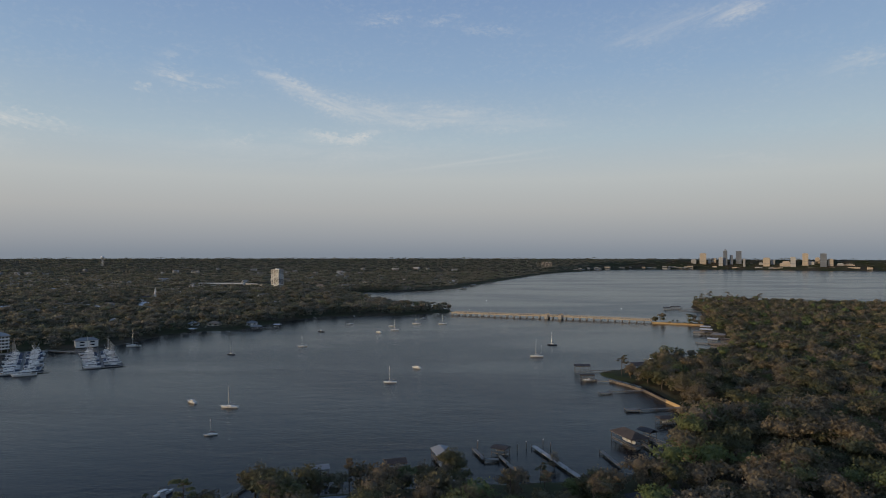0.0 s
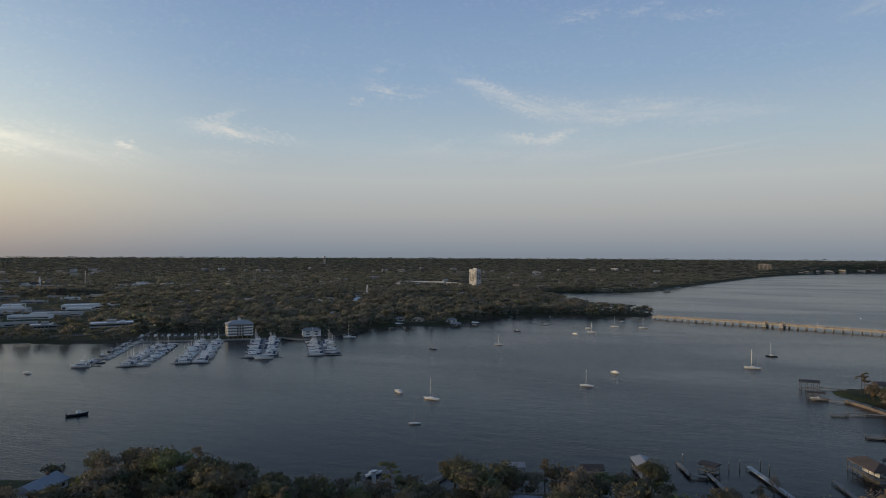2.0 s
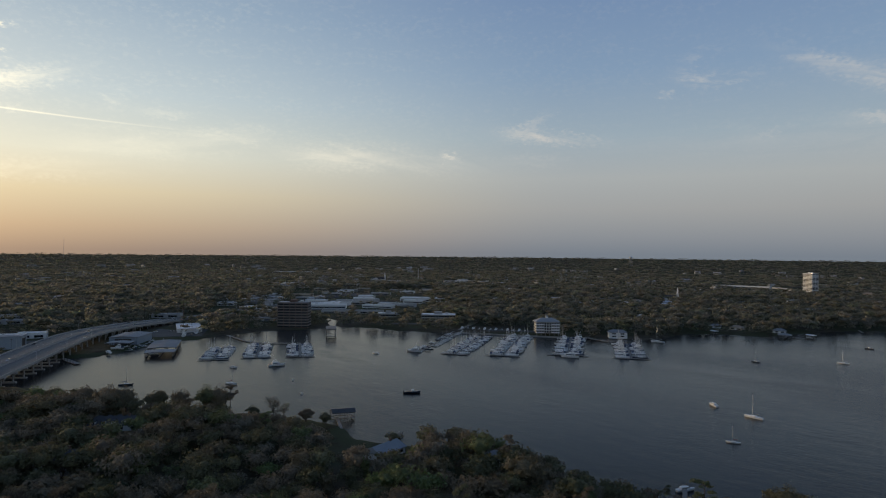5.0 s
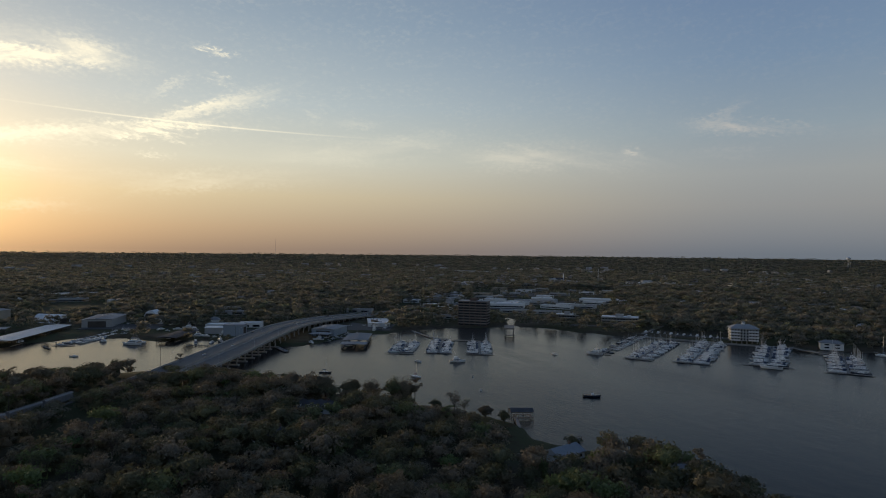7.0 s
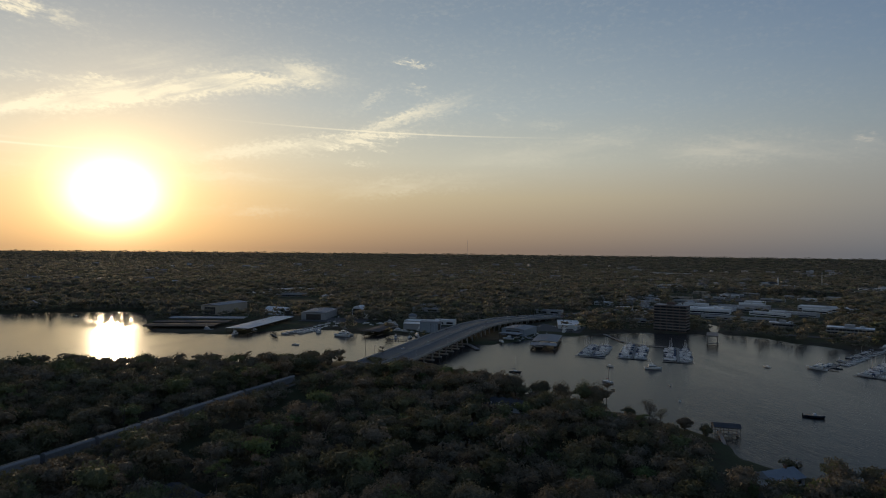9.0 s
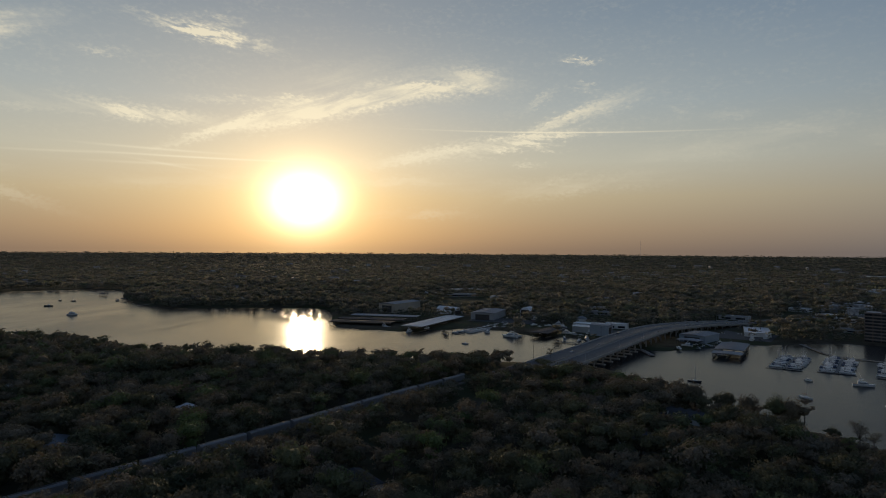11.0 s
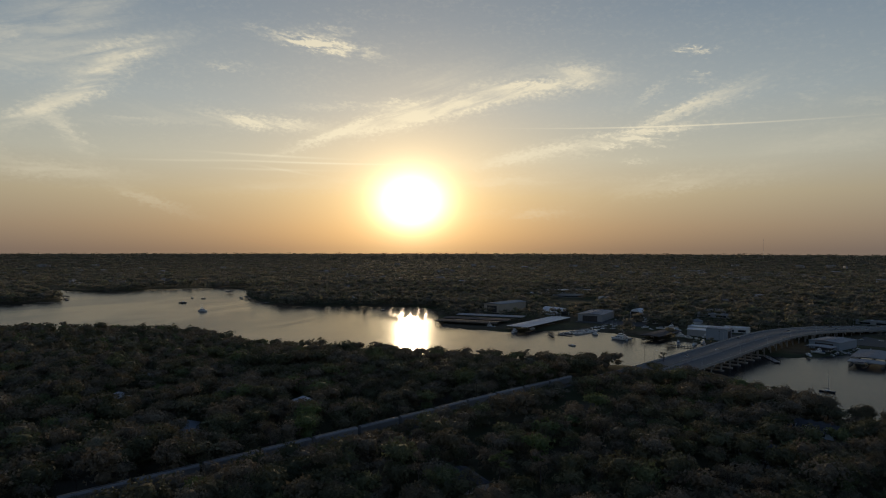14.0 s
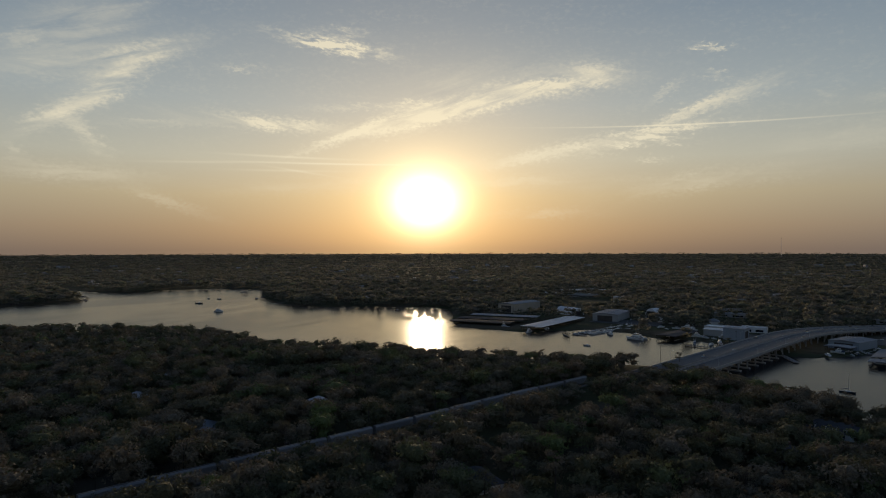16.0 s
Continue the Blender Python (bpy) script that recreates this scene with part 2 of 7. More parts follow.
glow = W.mix(1.0, glow, W.mix(1.0, (1, 0.66, 0.22, 1), W.xyz(ring, ring, ring), "MULTIPLY"), "ADD")
glow = W.mix(1.0, glow, W.mix(1.0, (1, 0.70, 0.34, 1), W.xyz(wide, wide, wide), "MULTIPLY"), "ADD")
base = W.mix(1.0, base, glow, "ADD")
back = W.add("ShaderNodeBackground")
W.put(base, back.inputs[0])
back.inputs[1].default_value = 1.0
W.tree.links.new(back.outputs[0], W.add("ShaderNodeOutputWorld").inputs[0])

sun = new("sun", bpy.data.lights.new("sun", "SUN"))
sun.data.energy, sun.data.angle, sun.data.color = 1.9, radians(1.2), (1.0, 0.74, 0.46)
sun.matrix_world = look((0, 0, 300), Vector((0, 0, 300)) - SUN)

# ---- materials ----


def surface(name, colours, scale=1.0, rough=0.8, metal=0.0, bump=0.2, bump_scale=None, by_object=0.0, spec=0.5, coords="Object"):
    """A material whose colour wanders between colours at two scales; by_object shifts the brightness from piece to piece."""
    mat = bpy.data.materials.new(name)
    mat.use_nodes = True
    mat.node_tree.nodes.clear()
    k = Nodes(mat.node_tree)
    vec = k.add("ShaderNodeTexCoord").outputs[coords]
    large, fine = k.noise(vec, scale * 0.25, 3.0), k.noise(vec, scale * 2.5, 5.0)
    f = k.span(k.m("ADD", k.m("MULTIPLY", large, 0.6), k.m("MULTIPLY", fine, 0.4)), 0.3, 0.7, kind="LINEAR")
    stops = [(i / max(1, len(colours) - 1), (*c, 1)) for i, c in enumerate(colours)]
    col = k.ramp(f, stops)
    if by_object:
        rnd = k.add("ShaderNodeObjectInfo").outputs["Random"]
        v = k.m("MULTIPLY_ADD", rnd, 2 * by_object, 1 - by_object)
        col = k.mix(1.0, col, k.xyz(v, v, v), "MULTIPLY")
    p = k.add("ShaderNodeBsdfPrincipled")
    k.put(col, p.inputs["Base Color"])
    p.inputs["Roughness"].default_value, p.inputs["Metallic"].default_value = rough, metal
    p.inputs["Specular IOR Level"].default_value = spec
    k.put(k.m("MULTIPLY_ADD", fine, 0.25, rough - 0.12, clamp=True), p.inputs["Roughness"])
    if bump:
        b = k.add("ShaderNodeBump")
        b.inputs["Strength"].default_value, b.inputs["Distance"].default_value = bump, 0.05
        k.put(k.noise(vec, bump_scale or scale * 6, 4.0), b.inputs["Height"])
        k.put(b.outputs[0], p.inputs["Normal"])
    k.tree.links.new(p.outputs[0], k.add("ShaderNodeOutputMaterial").inputs[0])
    return mat


LEAF_TONES = [(0.0, (0.102, 0.108, 0.058, 1)), (0.2, (0.150, 0.142, 0.076, 1)), (0.38, (0.200, 0.164, 0.102, 1)), (0.58, (0.240, 0.186, 0.120, 1)),
              (0.78, (0.226, 0.196, 0.142, 1)), (0.9, (0.178, 0.176, 0.090, 1)), (1.0, (0.160, 0.206, 0.078, 1))]
# Far woods: paler, greyer leaves with the haze of distance put into the colour.
FAR_HAZE_TONES = [(0.0, (0.150, 0.150, 0.098, 1)), (0.35, (0.196, 0.188, 0.122, 1)), (0.6, (0.256, 0.218, 0.150, 1)), (0.85, (0.270, 0.246, 0.188, 1)), (1.0, (0.212, 0.229, 0.128, 1))]


def foliage(name, per_tree=False, tones=LEAF_TONES, haze_sheen=0.0, through_leaf=0.2):
    """Leaves: the tone goes by the tree, with small changes from leaf to leaf."""
    mat = bpy.data.materials.new(name)
    mat.use_nodes = True
    mat.node_tree.nodes.clear()
    k = Nodes(mat.node_tree)
    if per_tree:
        tint = k.add("ShaderNodeObjectInfo").outputs["Random"]
    else:
        tint = k.add("ShaderNodeAttribute", attribute_name="tint").outputs["Fac"]
    leaf = k.add("ShaderNodeNewGeometry").outputs["Random Per Island"]
    col = k.ramp(tint, tones)
    place = k.add("ShaderNodeTexCoord").outputs["Object"]
    fleck, clump = k.noise(place, 3.2, 4.0, 0.72), k.noise(place, 0.8, 3.0, 0.6)
    # Hollows of the relief are darkened, shade of leaf gaps put into the colour.
    v = k.m("MULTIPLY", k.m("MULTIPLY_ADD", leaf, 0.3, 0.85), k.span(k.m("ADD", k.m("MULTIPLY", fleck, 0.6), k.m("MULTIPLY", clump, 0.4)), 0.34, 0.66, 0.66, 1.34, "LINEAR"))
    col = k.mix(1.0, col, k.xyz(v, v, v), "MULTIPLY")
    p = k.add("ShaderNodeBsdfPrincipled")
    k.put(col, p.inputs["Base Color"])
    p.inputs["Roughness"].default_value, p.inputs["Specular IOR Level"].default_value = 0.75, 0.2
    p.inputs["Sheen Weight"].default_value, p.inputs["Sheen Roughness"].default_value = haze_sheen, 0.6
    relief = k.add("ShaderNodeBump")
    relief.inputs["Strength"].default_value, relief.inputs["Distance"].default_value = 0.9, 0.5
    k.put(k.m("ADD", fleck, clump), relief.inputs["Height"])
    k.put(relief.outputs[0], p.inputs["Normal"])
    tr = k.add("ShaderNodeBsdfTranslucent")
    k.put(col, tr.inputs[0])
    ms = k.add("ShaderNodeMixShader")
    ms.inputs[0].default_value = through_leaf
    k.tree.links.new(p.outputs[0], ms.inputs[1])
    k.tree.links.new(tr.outputs[0], ms.inputs[2])
    k.tree.links.new(ms.outputs[0], k.add("ShaderNodeOutputMaterial").inputs[0])
    return mat


def water_surface():
    mat = bpy.data.materials.new("river_water")
    mat.use_nodes = True
    mat.node_tree.nodes.clear()
    k = Nodes(mat.node_tree)
    vec = k.add("ShaderNodeTexCoord").outputs["Object"]
    turn = k.add("ShaderNodeMapping")
    turn.inputs["Rotation"].default_value[2] = radians(25)
    turn.inputs["Scale"].default_value = (0.35, 1.0, 1.0)
    k.put(vec, turn.inputs[0])
    ripples = k.noise(turn.outputs[0], 0.55, 3.0, 0.6)
    swell = k.noise(turn.outputs[0], 0.12, 2.0, 0.5)
    lanes = k.noise(turn.outputs[0], 0.006, 4.0, 0.6, 0.6)
    wind = k.span(lanes, 0.40, 0.62)
    # The western reach lies calmer, sheltered by the bridge and the woods.
    place = k.add("ShaderNodeSeparateXYZ")
    k.put(vec, place.inputs[0])
    open_reach = k.span(k.m("ADD", place.outputs[0], k.m("MULTIPLY", lanes, 160.0)), -430.0, -190.0, 0.46, 1.0)
    b = k.add("ShaderNodeBump")
    b.inputs["Distance"].default_value = 0.32
    k.put(k.m("MULTIPLY", open_reach, k.m("MULTIPLY_ADD", wind, 0.45, 0.40)), b.inputs["Strength"])
    k.put(k.m("ADD", ripples, k.m("MULTIPLY", swell, 1.2)), b.inputs["Height"])
    p = k.add("ShaderNodeBsdfPrincipled")
    k.put(k.mix(wind, (0.008, 0.011, 0.013, 1), (0.014, 0.018, 0.021, 1)), p.inputs["Base Color"])
    k.put(k.m("MULTIPLY_ADD", wind, 0.06, 0.19), p.inputs["Roughness"])
    p.inputs["IOR"].default_value, p.inputs["Specular IOR Level"].default_value = 1.33, 0.17
    k.put(b.outputs[0], p.inputs["Normal"])
    k.tree.links.new(p.outputs[0], k.add("ShaderNodeOutputMaterial").inputs[0])
    return mat


def ground_surface():
    """Lawn, leaf litter and sandy patches."""
    mat = bpy.data.materials.new("lawn_and_litter")
    mat.use_nodes = True
    mat.node_tree.nodes.clear()
    k = Nodes(mat.node_tree)
    vec = k.add("ShaderNodeTexCoord").outputs["Object"]
    big, mid, fine = k.noise(vec, 0.012, 4.0), k.noise(vec, 0.09, 4.0), k.noise(vec, 1.4, 4.0)
    col = k.ramp(big, [(0.35, (0.050, 0.062, 0.026, 1)), (0.5, (0.066, 0.066, 0.034, 1)), (0.62, (0.088, 0.072, 0.048, 1)), (0.75, (0.11, 0.095, 0.07, 1))])
    col = k.mix(k.span(mid, 0.5, 0.7), col, (0.05, 0.036, 0.022, 1))
    v = k.m("MULTIPLY_ADD", fine, 0.8, 0.6)
    col = k.mix(1.0, col, k.xyz(v, v, v), "MULTIPLY")
    p = k.add("ShaderNodeBsdfPrincipled")
    k.put(col, p.inputs["Base Color"])
    p.inputs["Roughness"].default_value, p.inputs["Specular IOR Level"].default_value = 0.95, 0.1
    b = k.add("ShaderNodeBump")
    b.inputs["Strength"].default_value, b.inputs["Distance"].default_value = 0.5, 0.2
    k.put(fine, b.inputs["Height"])
    k.put(b.outputs[0], p.inputs["Normal"])
    k.tree.links.new(p.outputs[0], k.add("ShaderNodeOutputMaterial").inputs[0])
    return mat


M_WATER, M_GROUND = water_surface(), ground_surface()
# Sheen and translucency are raised on the far leaves to stand for haze.
M_LEAF, M_WOOD, M_FARWOOD = foliage("leaves_by_tree", True), foliage("leaves_of_the_woods"), foliage("leaves_of_the_far_woods", False, FAR_HAZE_TONES, 0.35, 0.65)
M_BARK = surface("bark", [(0.06, 0.045, 0.035), (0.13, 0.10, 0.08)], 2.0, 0.95, bump=0.6)
M_CONCRETE = surface("weathered_concrete", [(0.24, 0.23, 0.21), (0.38, 0.36, 0.33), (0.30, 0.285, 0.26)], 0.4, 0.85, bump=0.3, by_object=0.06)
M_ROADWAY = surface("worn_pale_roadway", [(0.085, 0.085, 0.084), (0.135, 0.133, 0.128), (0.10, 0.10, 0.098)], 0.3, 0.85, bump=0.2)
M_ASPHALT = surface("asphalt", [(0.045, 0.045, 0.047), (0.075, 0.073, 0.07), (0.055, 0.055, 0.056)], 0.3, 0.9, bump=0.2)

# ---- the land ----


def closed_curve(points, steps=4):
    """A smooth closed line through a few points of the plan."""
    p = np.array(points, float)
    t = np.linspace(0, 1, steps, endpoint=False)[:, None]
    out = []
    for a, b, c, d in zip(np.roll(p, 1, 0), p, np.roll(p, -1, 0), np.roll(p, -2, 0)):
        limit = 0.5 * np.linalg.norm(c - b)
        m0, m1 = (c - a) / 2, (d - b) / 2
        m0, m1 = m0 * min(1, 2 * limit / (np.linalg.norm(m0) + 1e-6)), m1 * min(1, 2 * limit / (np.linalg.norm(m1) + 1e-6))
        out.append((2 * t**3 - 3 * t**2 + 1) * b + (t**3 - 2 * t**2 + t) * m0 + (3 * t**2 - 2 * t**3) * c + (t**3 - t**2) * m1)
    return np.concatenate(out)


NEAR_SHORE = closed_curve([(492, 1228), (600, 1240), (770, 1190), (1100, 1050), (2500, 700), (4900, 400), (4900, -4900), (-600, -4900), (-560, -1500),
    (-590, -850), (-592, -676), (-615, -550), (-630, -463), (-578, -363), (-556, -280), (-562, -195), (-548, -130), (-572, -63), (-558, -10), (-556, 30), (-556, 75), (-520, 104), (-420, 138), (-379, 164),
    (-356, 182), (-324, 200), (-292, 208), (-268, 200), (-217, 228), (-187, 238), (-160, 236), (-115, 238), (-60, 256), (17, 270), (65, 276),
    (93, 287), (119, 316), (140, 346), (157, 379), (156, 423), (152, 471), (130, 518), (150, 540), (245, 584), (292, 634), (330, 717), (366, 878),
    (306, 915), (312, 925), (385, 900), (420, 1000), (453, 1094)])
FAR_SHORE = closed_curve([(3200, 3500), (2480, 4000), (1850, 4320), (1227, 4200), (888, 3814), (549, 3243), (365, 2752), (149, 2155), (26, 1800),
    (-67, 1688), (-214, 1640), (-260, 1610), (-146, 1305), (-65, 1156), (0, 1145), (14, 1078), (-41, 1036), (-87, 1017), (-181, 1006), (-237, 921),
    (-267, 830), (-341, 777), (-350, 690), (-404, 637), (-457, 602), (-538, 556), (-608, 516), (-661, 507), (-690, 480), (-758, 528), (-790, 530),
    (-756, 508), (-690, 462), (-709, 392), (-708, 338), (-690, 290), (-690, 255), (-650, 200), (-642, 159), (-712, 102), (-730, 60)])
FAR_SHORE_WEST = closed_curve([(-730, 60), (-774, 14), (-789, -33), (-757, -111), (-791, -202), (-1022, -281), (-1017, -420), (-1002, -562), (-1223, -761),
    (-1395, -880), (-1345, -1068), (-1187, -1100), (-1258, -1389), (-995, -1017), (-904, -1015), (-869, -1054), (-800, -1200), (-760, -1600), (-760, -4900),
    (-4900, -4900), (-4900, 4900), (2500, 4950), (3200, 3500), (1200, 4500), (-1500, 2200), (-1500, 400)])


def depth_inside(x, y, loop):
    """Metres from the line, positive inside it."""
    if x.size < 400:
        ax, ay = loop[:, 0][:, None], loop[:, 1][:, None]
        ex, ey = np.roll(loop[:, 0], -1)[:, None] - ax, np.roll(loop[:, 1], -1)[:, None] - ay
        t = np.clip(((x - ax) * ex + (y - ay) * ey) / (ex * ex + ey * ey + 1e-9), 0, 1)
        gap = np.sqrt(((x - ax - t * ex) ** 2 + (y - ay - t * ey) ** 2).min(0))
        hit = ((ay > y) != (ay + ey > y)) & (x < ex * (y - ay) / np.where(np.abs(ey) > 1e-9, ey, 1e-9) + ax)
        return gap * np.where(hit.sum(0) % 2 == 1, 1, -1)
    best, inside = np.full(x.shape, 1e12), np.zeros(x.shape, bool)
    for (ax, ay), (bx, by) in zip(loop, np.roll(loop, -1, 0)):
        ex, ey = bx - ax, by - ay
        t = np.clip(((x - ax) * ex + (y - ay) * ey) / (ex * ex + ey * ey + 1e-9), 0, 1)
        best = np.minimum(best, (x - ax - t * ex) ** 2 + (y - ay - t * ey) ** 2)
        hit = (ay > y) != (by > y)
        inside ^= hit & (x < ex * (y - ay) / (ey if abs(ey) > 1e-9 else 1e-9) + ax)
    return np.sqrt(best) * np.where(inside, 1, -1)


FAR_LAND = np.concatenate([FAR_SHORE[:len(FAR_SHORE) - 4], FAR_SHORE_WEST[:22 * 4]])


def shore_depth(x, y):
    return np.maximum(depth_inside(x, y, NEAR_SHORE), depth_inside(x, y, FAR_LAND))


def rise(x, y):
    """Bends the far land up to the skyline as the camera sees it."""
    t = np.clip((np.hypot(x, y) - 2600) / 2350, 0, 1)
    return 66 * t ** 1.7


def land_height(x, y, depth):
    inland = np.clip(depth * 0.45, -3.0, 1.6)
    return inland + np.clip(depth / 120, 0, 1) * (rise(x, y) + 1.2 * np.sin(x * 0.013) * np.cos(y * 0.017))


def mesh_from_grid(name, x, y, z, mat, wrap=True):
    n, m = x.shape
    me = bpy.data.meshes.new(name)
    me.vertices.add(n * m)
    me.vertices.foreach_set("co", np.stack([x, y, z], -1).astype(np.float32).ravel())
    i = np.arange(n * m).reshape(n, m)
    j = np.concatenate([i, i[:, :1]], 1) if wrap else i
    quads = np.stack([j[:-1, :-1], j[1:, :-1], j[1:, 1:], j[:-1, 1:]], -1).reshape(-1, 4)
    me.loops.add(quads.size)
    me.loops.foreach_set("vertex_index", quads.astype(np.int32).ravel())
    me.polygons.add(len(quads))
    me.polygons.foreach_set("loop_start", np.arange(0, quads.size, 4, dtype=np.int32))
    me.polygons.foreach_set("use_smooth", np.ones(len(quads), bool))
    me.materials.append(mat)
    me.update(calc_edges=True)
    return new(name, me)


radii = np.concatenate([[0.01, 60.0, 110.0], np.geomspace(150, 4960, 170)])
bearings = np.radians(np.concatenate([np.arange(-46, 151, 0.4), np.arange(151, 314, 3.0)]))
rr, bb = np.meshgrid(radii, bearings, indexing="ij")
gx, gy = -np.sin(bb) * rr, np.cos(bb) * rr
ground = tagged(mesh_from_grid("ground", gx, gy, land_height(gx, gy, shore_depth(gx, gy)), M_GROUND),
                "low green and brown river banks, lawns and leaf litter", "ground", kind="structure")
wr, wb = np.meshgrid(np.array([0.01, 200, 600, 1500, 3000, 4960]), np.radians(np.arange(0, 360, 4.0)), indexing="ij")
water = tagged(mesh_from_grid("water", -np.sin(wb) * wr, np.cos(wb) * wr, wr * 0, M_WATER),
               "calm grey-blue river water with light ripples", "water", kind="structure")

# ---- plain mesh tools ----


def part(name, bm, mat, parent=None, label="", smooth=False):
    """Links a bmesh as one mesh object under a thing or a part."""
    me = bpy.data.meshes.new(name)
    bm.to_mesh(me)
    bm.free()
    me.materials.append(mat)
    if smooth:
        for f in me.polygons:
            f.use_smooth = True
    ob = new(name, me)
    ob.parent = parent
    return tagged(ob, label)


def thing(name, m, label, category, group="", kind=""):
    ob = new(name)
    ob.matrix_world = m
    ob.empty_display_size = 0.5
    return tagged(ob, label, category, group, kind)


def box(bm, x0, x1, y0, y1, z0, z1, m=None, taper=1.0):
    """A block; taper narrows its top."""
    cx, cy = (x0 + x1) / 2, (y0 + y1) / 2
    vs = []
    for z, k in ((z0, 1.0), (z1, taper)):
        for x, y in ((x0, y0), (x1, y0), (x1, y1), (x0, y1)):
            p = Vector((cx + (x - cx) * k, cy + (y - cy) * k, z))
            vs.append(bm.verts.new(m @ p if m else p))
    for f in ((3, 2, 1, 0), (4, 5, 6, 7), (0, 1, 5, 4), (1, 2, 6, 5), (2, 3, 7, 6), (3, 0, 4, 7)):
        bm.faces.new([vs[i] for i in f])
    return bm


def tube(bm, p, q, r0, r1, sides=6):
    """A tapered round bar from p to q."""
    p, q = Vector(p), Vector(q)
    turn = (q - p).to_track_quat("Z", "Y")
    rings = []
    for c, r in ((p, r0), (q, r1)):
        rings.append([bm.verts.new(c + turn @ Vector((r * math.cos(2 * math.pi * i / sides), r * math.sin(2 * math.pi * i / sides), 0))) for i in range(sides)])
    for i in range(sides):
        j = (i + 1) % sides
        bm.faces.new((rings[0][i], rings[0][j], rings[1][j], rings[1][i]))
    bm.faces.new(rings[1])
    bm.faces.new(rings[0][::-1])
    return bm


def loft(bm, sections, caps=True):
    """Skins closed rings of points, one after another."""
    rings = [[bm.verts.new(p) for p in s] for s in sections]
    n = len(rings[0])
    for a, b in zip(rings, rings[1:]):
        for i in range(n):
            bm.faces.new((a[i], a[(i + 1) % n], b[(i + 1) % n], b[i]))
    if caps:
        bm.faces.new(rings[0][::-1])
        bm.faces.new(rings[-1])
    return bm


def gable(bm, x0, x1, y0, y1, z, rise_, over=0.4, hip=0.0, thick=0.25):
    """A pitched roof slab, ridge along x; hip pulls the ridge's ends in."""
    x0, x1, y0, y1 = x0 - over, x1 + over, y0 - over, y1 + over
    ym = (y0 + y1) / 2
    rings = []
    for dz in (0.0, thick):
        rings.append([bm.verts.new(p) for p in ((x0, y0, z + dz), (x1, y0, z + dz), (x1, y1, z + dz), (x0, y1, z + dz), (x0 + hip, ym, z + dz + rise_), (x1 - hip, ym, z + dz + rise_))])
    lo, hi = rings
    for f in ((0, 1, 5, 4), (2, 3, 4, 5), (1, 2, 5), (3, 0, 4)):
        bm.faces.new([hi[i] for i in f])
        bm.faces.new([lo[i] for i in f][::-1])
    for i, j in ((0, 1), (1, 2), (2, 3), (3, 0)):
        bm.faces.new((lo[i], lo[j], hi[j], hi[i]))
    return bm

# ---- the plan of what is built: x, y, bearing of the long side, length, width, height ----
ROOF_WHITE, ROOF_GREY, ROOF_DARK, ROOF_TAN = "white", "grey", "dark", "tan"
FLAT_BUILDINGS = []  # low flat-roofed stores, sheds and offices
FLAT_BUILDINGS += [(-954, 510, 15, 74, 25, 6, "white"), (-1072, 507, 45, 30, 18, 6, "white"), (-950, 632, 60, 56, 38, 7, "white"), (-980, 722, 47, 70, 25, 7, "grey"),
                   (-1067, 818, 45, 34, 30, 7, "white"), (-935, 868, 40, 100, 36, 8, "white"), (-822, 604, 45, 54, 12, 5, "grey"), (-856, 712, 64, 64, 15, 5, "grey")]
FLAT_BUILDINGS += [(-1628, 989, 50, 42, 16, 7, "grey"), (-1593, 1075, 107, 66, 18, 7, "white"), (-1483, 1076, 50, 42, 16, 6, "grey"), (-1591, 1290, 78, 84, 16, 7, "grey"),
                   (-1460, 1486, 50, 70, 16, 7, "white"), (-1397, 1563, 50, 34, 16, 7, "white"), (-1245, 832, 45, 16, 10, 6, "yellow"), (-1284, 926, 62, 44, 18, 6, "grey")]
FLAT_BUILDINGS += [(-1065, 423, 45, 28, 13, 6, "grey"), (-2494, 1492, 40, 190, 16, 9, "white"), (-1167, 1089, 30, 26, 14, 7, "grey"), (-773, 316, 160, 60, 28, 5, "white"),
                   (-1464, -84, 120, 82, 20, 8, "white"), (-1352, -137, 45, 44, 22, 8, "white"), (-1470, -28, 105, 40, 15, 8, "white"), (-1318, -70, 82, 68, 18, 7, "grey")]
FLAT_BUILDINGS += [(-1041, 166, 105, 40, 15, 6, "grey"), (-981, 161, 70, 44, 15, 6, "grey"), (-810, 128, 67, 46, 20, 7, "white"), (-819, 160, 72, 28, 15, 7, "white"),
                   (-700, 1965, 2, 140, 16, 9, "white"), (-575, 1914, 130, 130, 16, 9, "grey"), (-725, 1638, 58, 58, 15, 8, "white"), (-633, 1282, 30, 38, 10, 8, "grey")]
FLAT_BUILDINGS += [(-933, 350, 55, 40, 16, 6, "grey"), (-1180, 640, 40, 60, 22, 7, "grey"), (-1120, 720, 60, 44, 20, 7, "tan"), (-1240, 700, 50, 40, 18, 6, "white"),
                   (-1330, 620, 40, 50, 20, 6, "tan"), (-1100, 590, 50, 46, 18, 6, "grey")]
FLAT_BUILDINGS += [(-1023, 664, 45, 40, 20, 8, "white"), (-924, 620, 50, 70, 24, 8, "white"), (-959, 673, 30, 40, 20, 7, "white"), (-952, 699, 55, 46, 22, 7, "grey"), (-1010, 766, 55, 40, 22, 9, "white"), (-815, 615, 45, 70, 14, 5, "grey"),
                   (-862, 687, 30, 56, 16, 6, "white"), (-872, 727, 30, 50, 18, 6, "white"), (-849, 734, 30, 46, 14, 6, "grey"), (-1241, 887, 55, 40, 18, 7, "white"), (-1373, 904, 62, 36, 16, 6, "tan"), (-1476, 919, 50, 40, 14, 7, "white")]
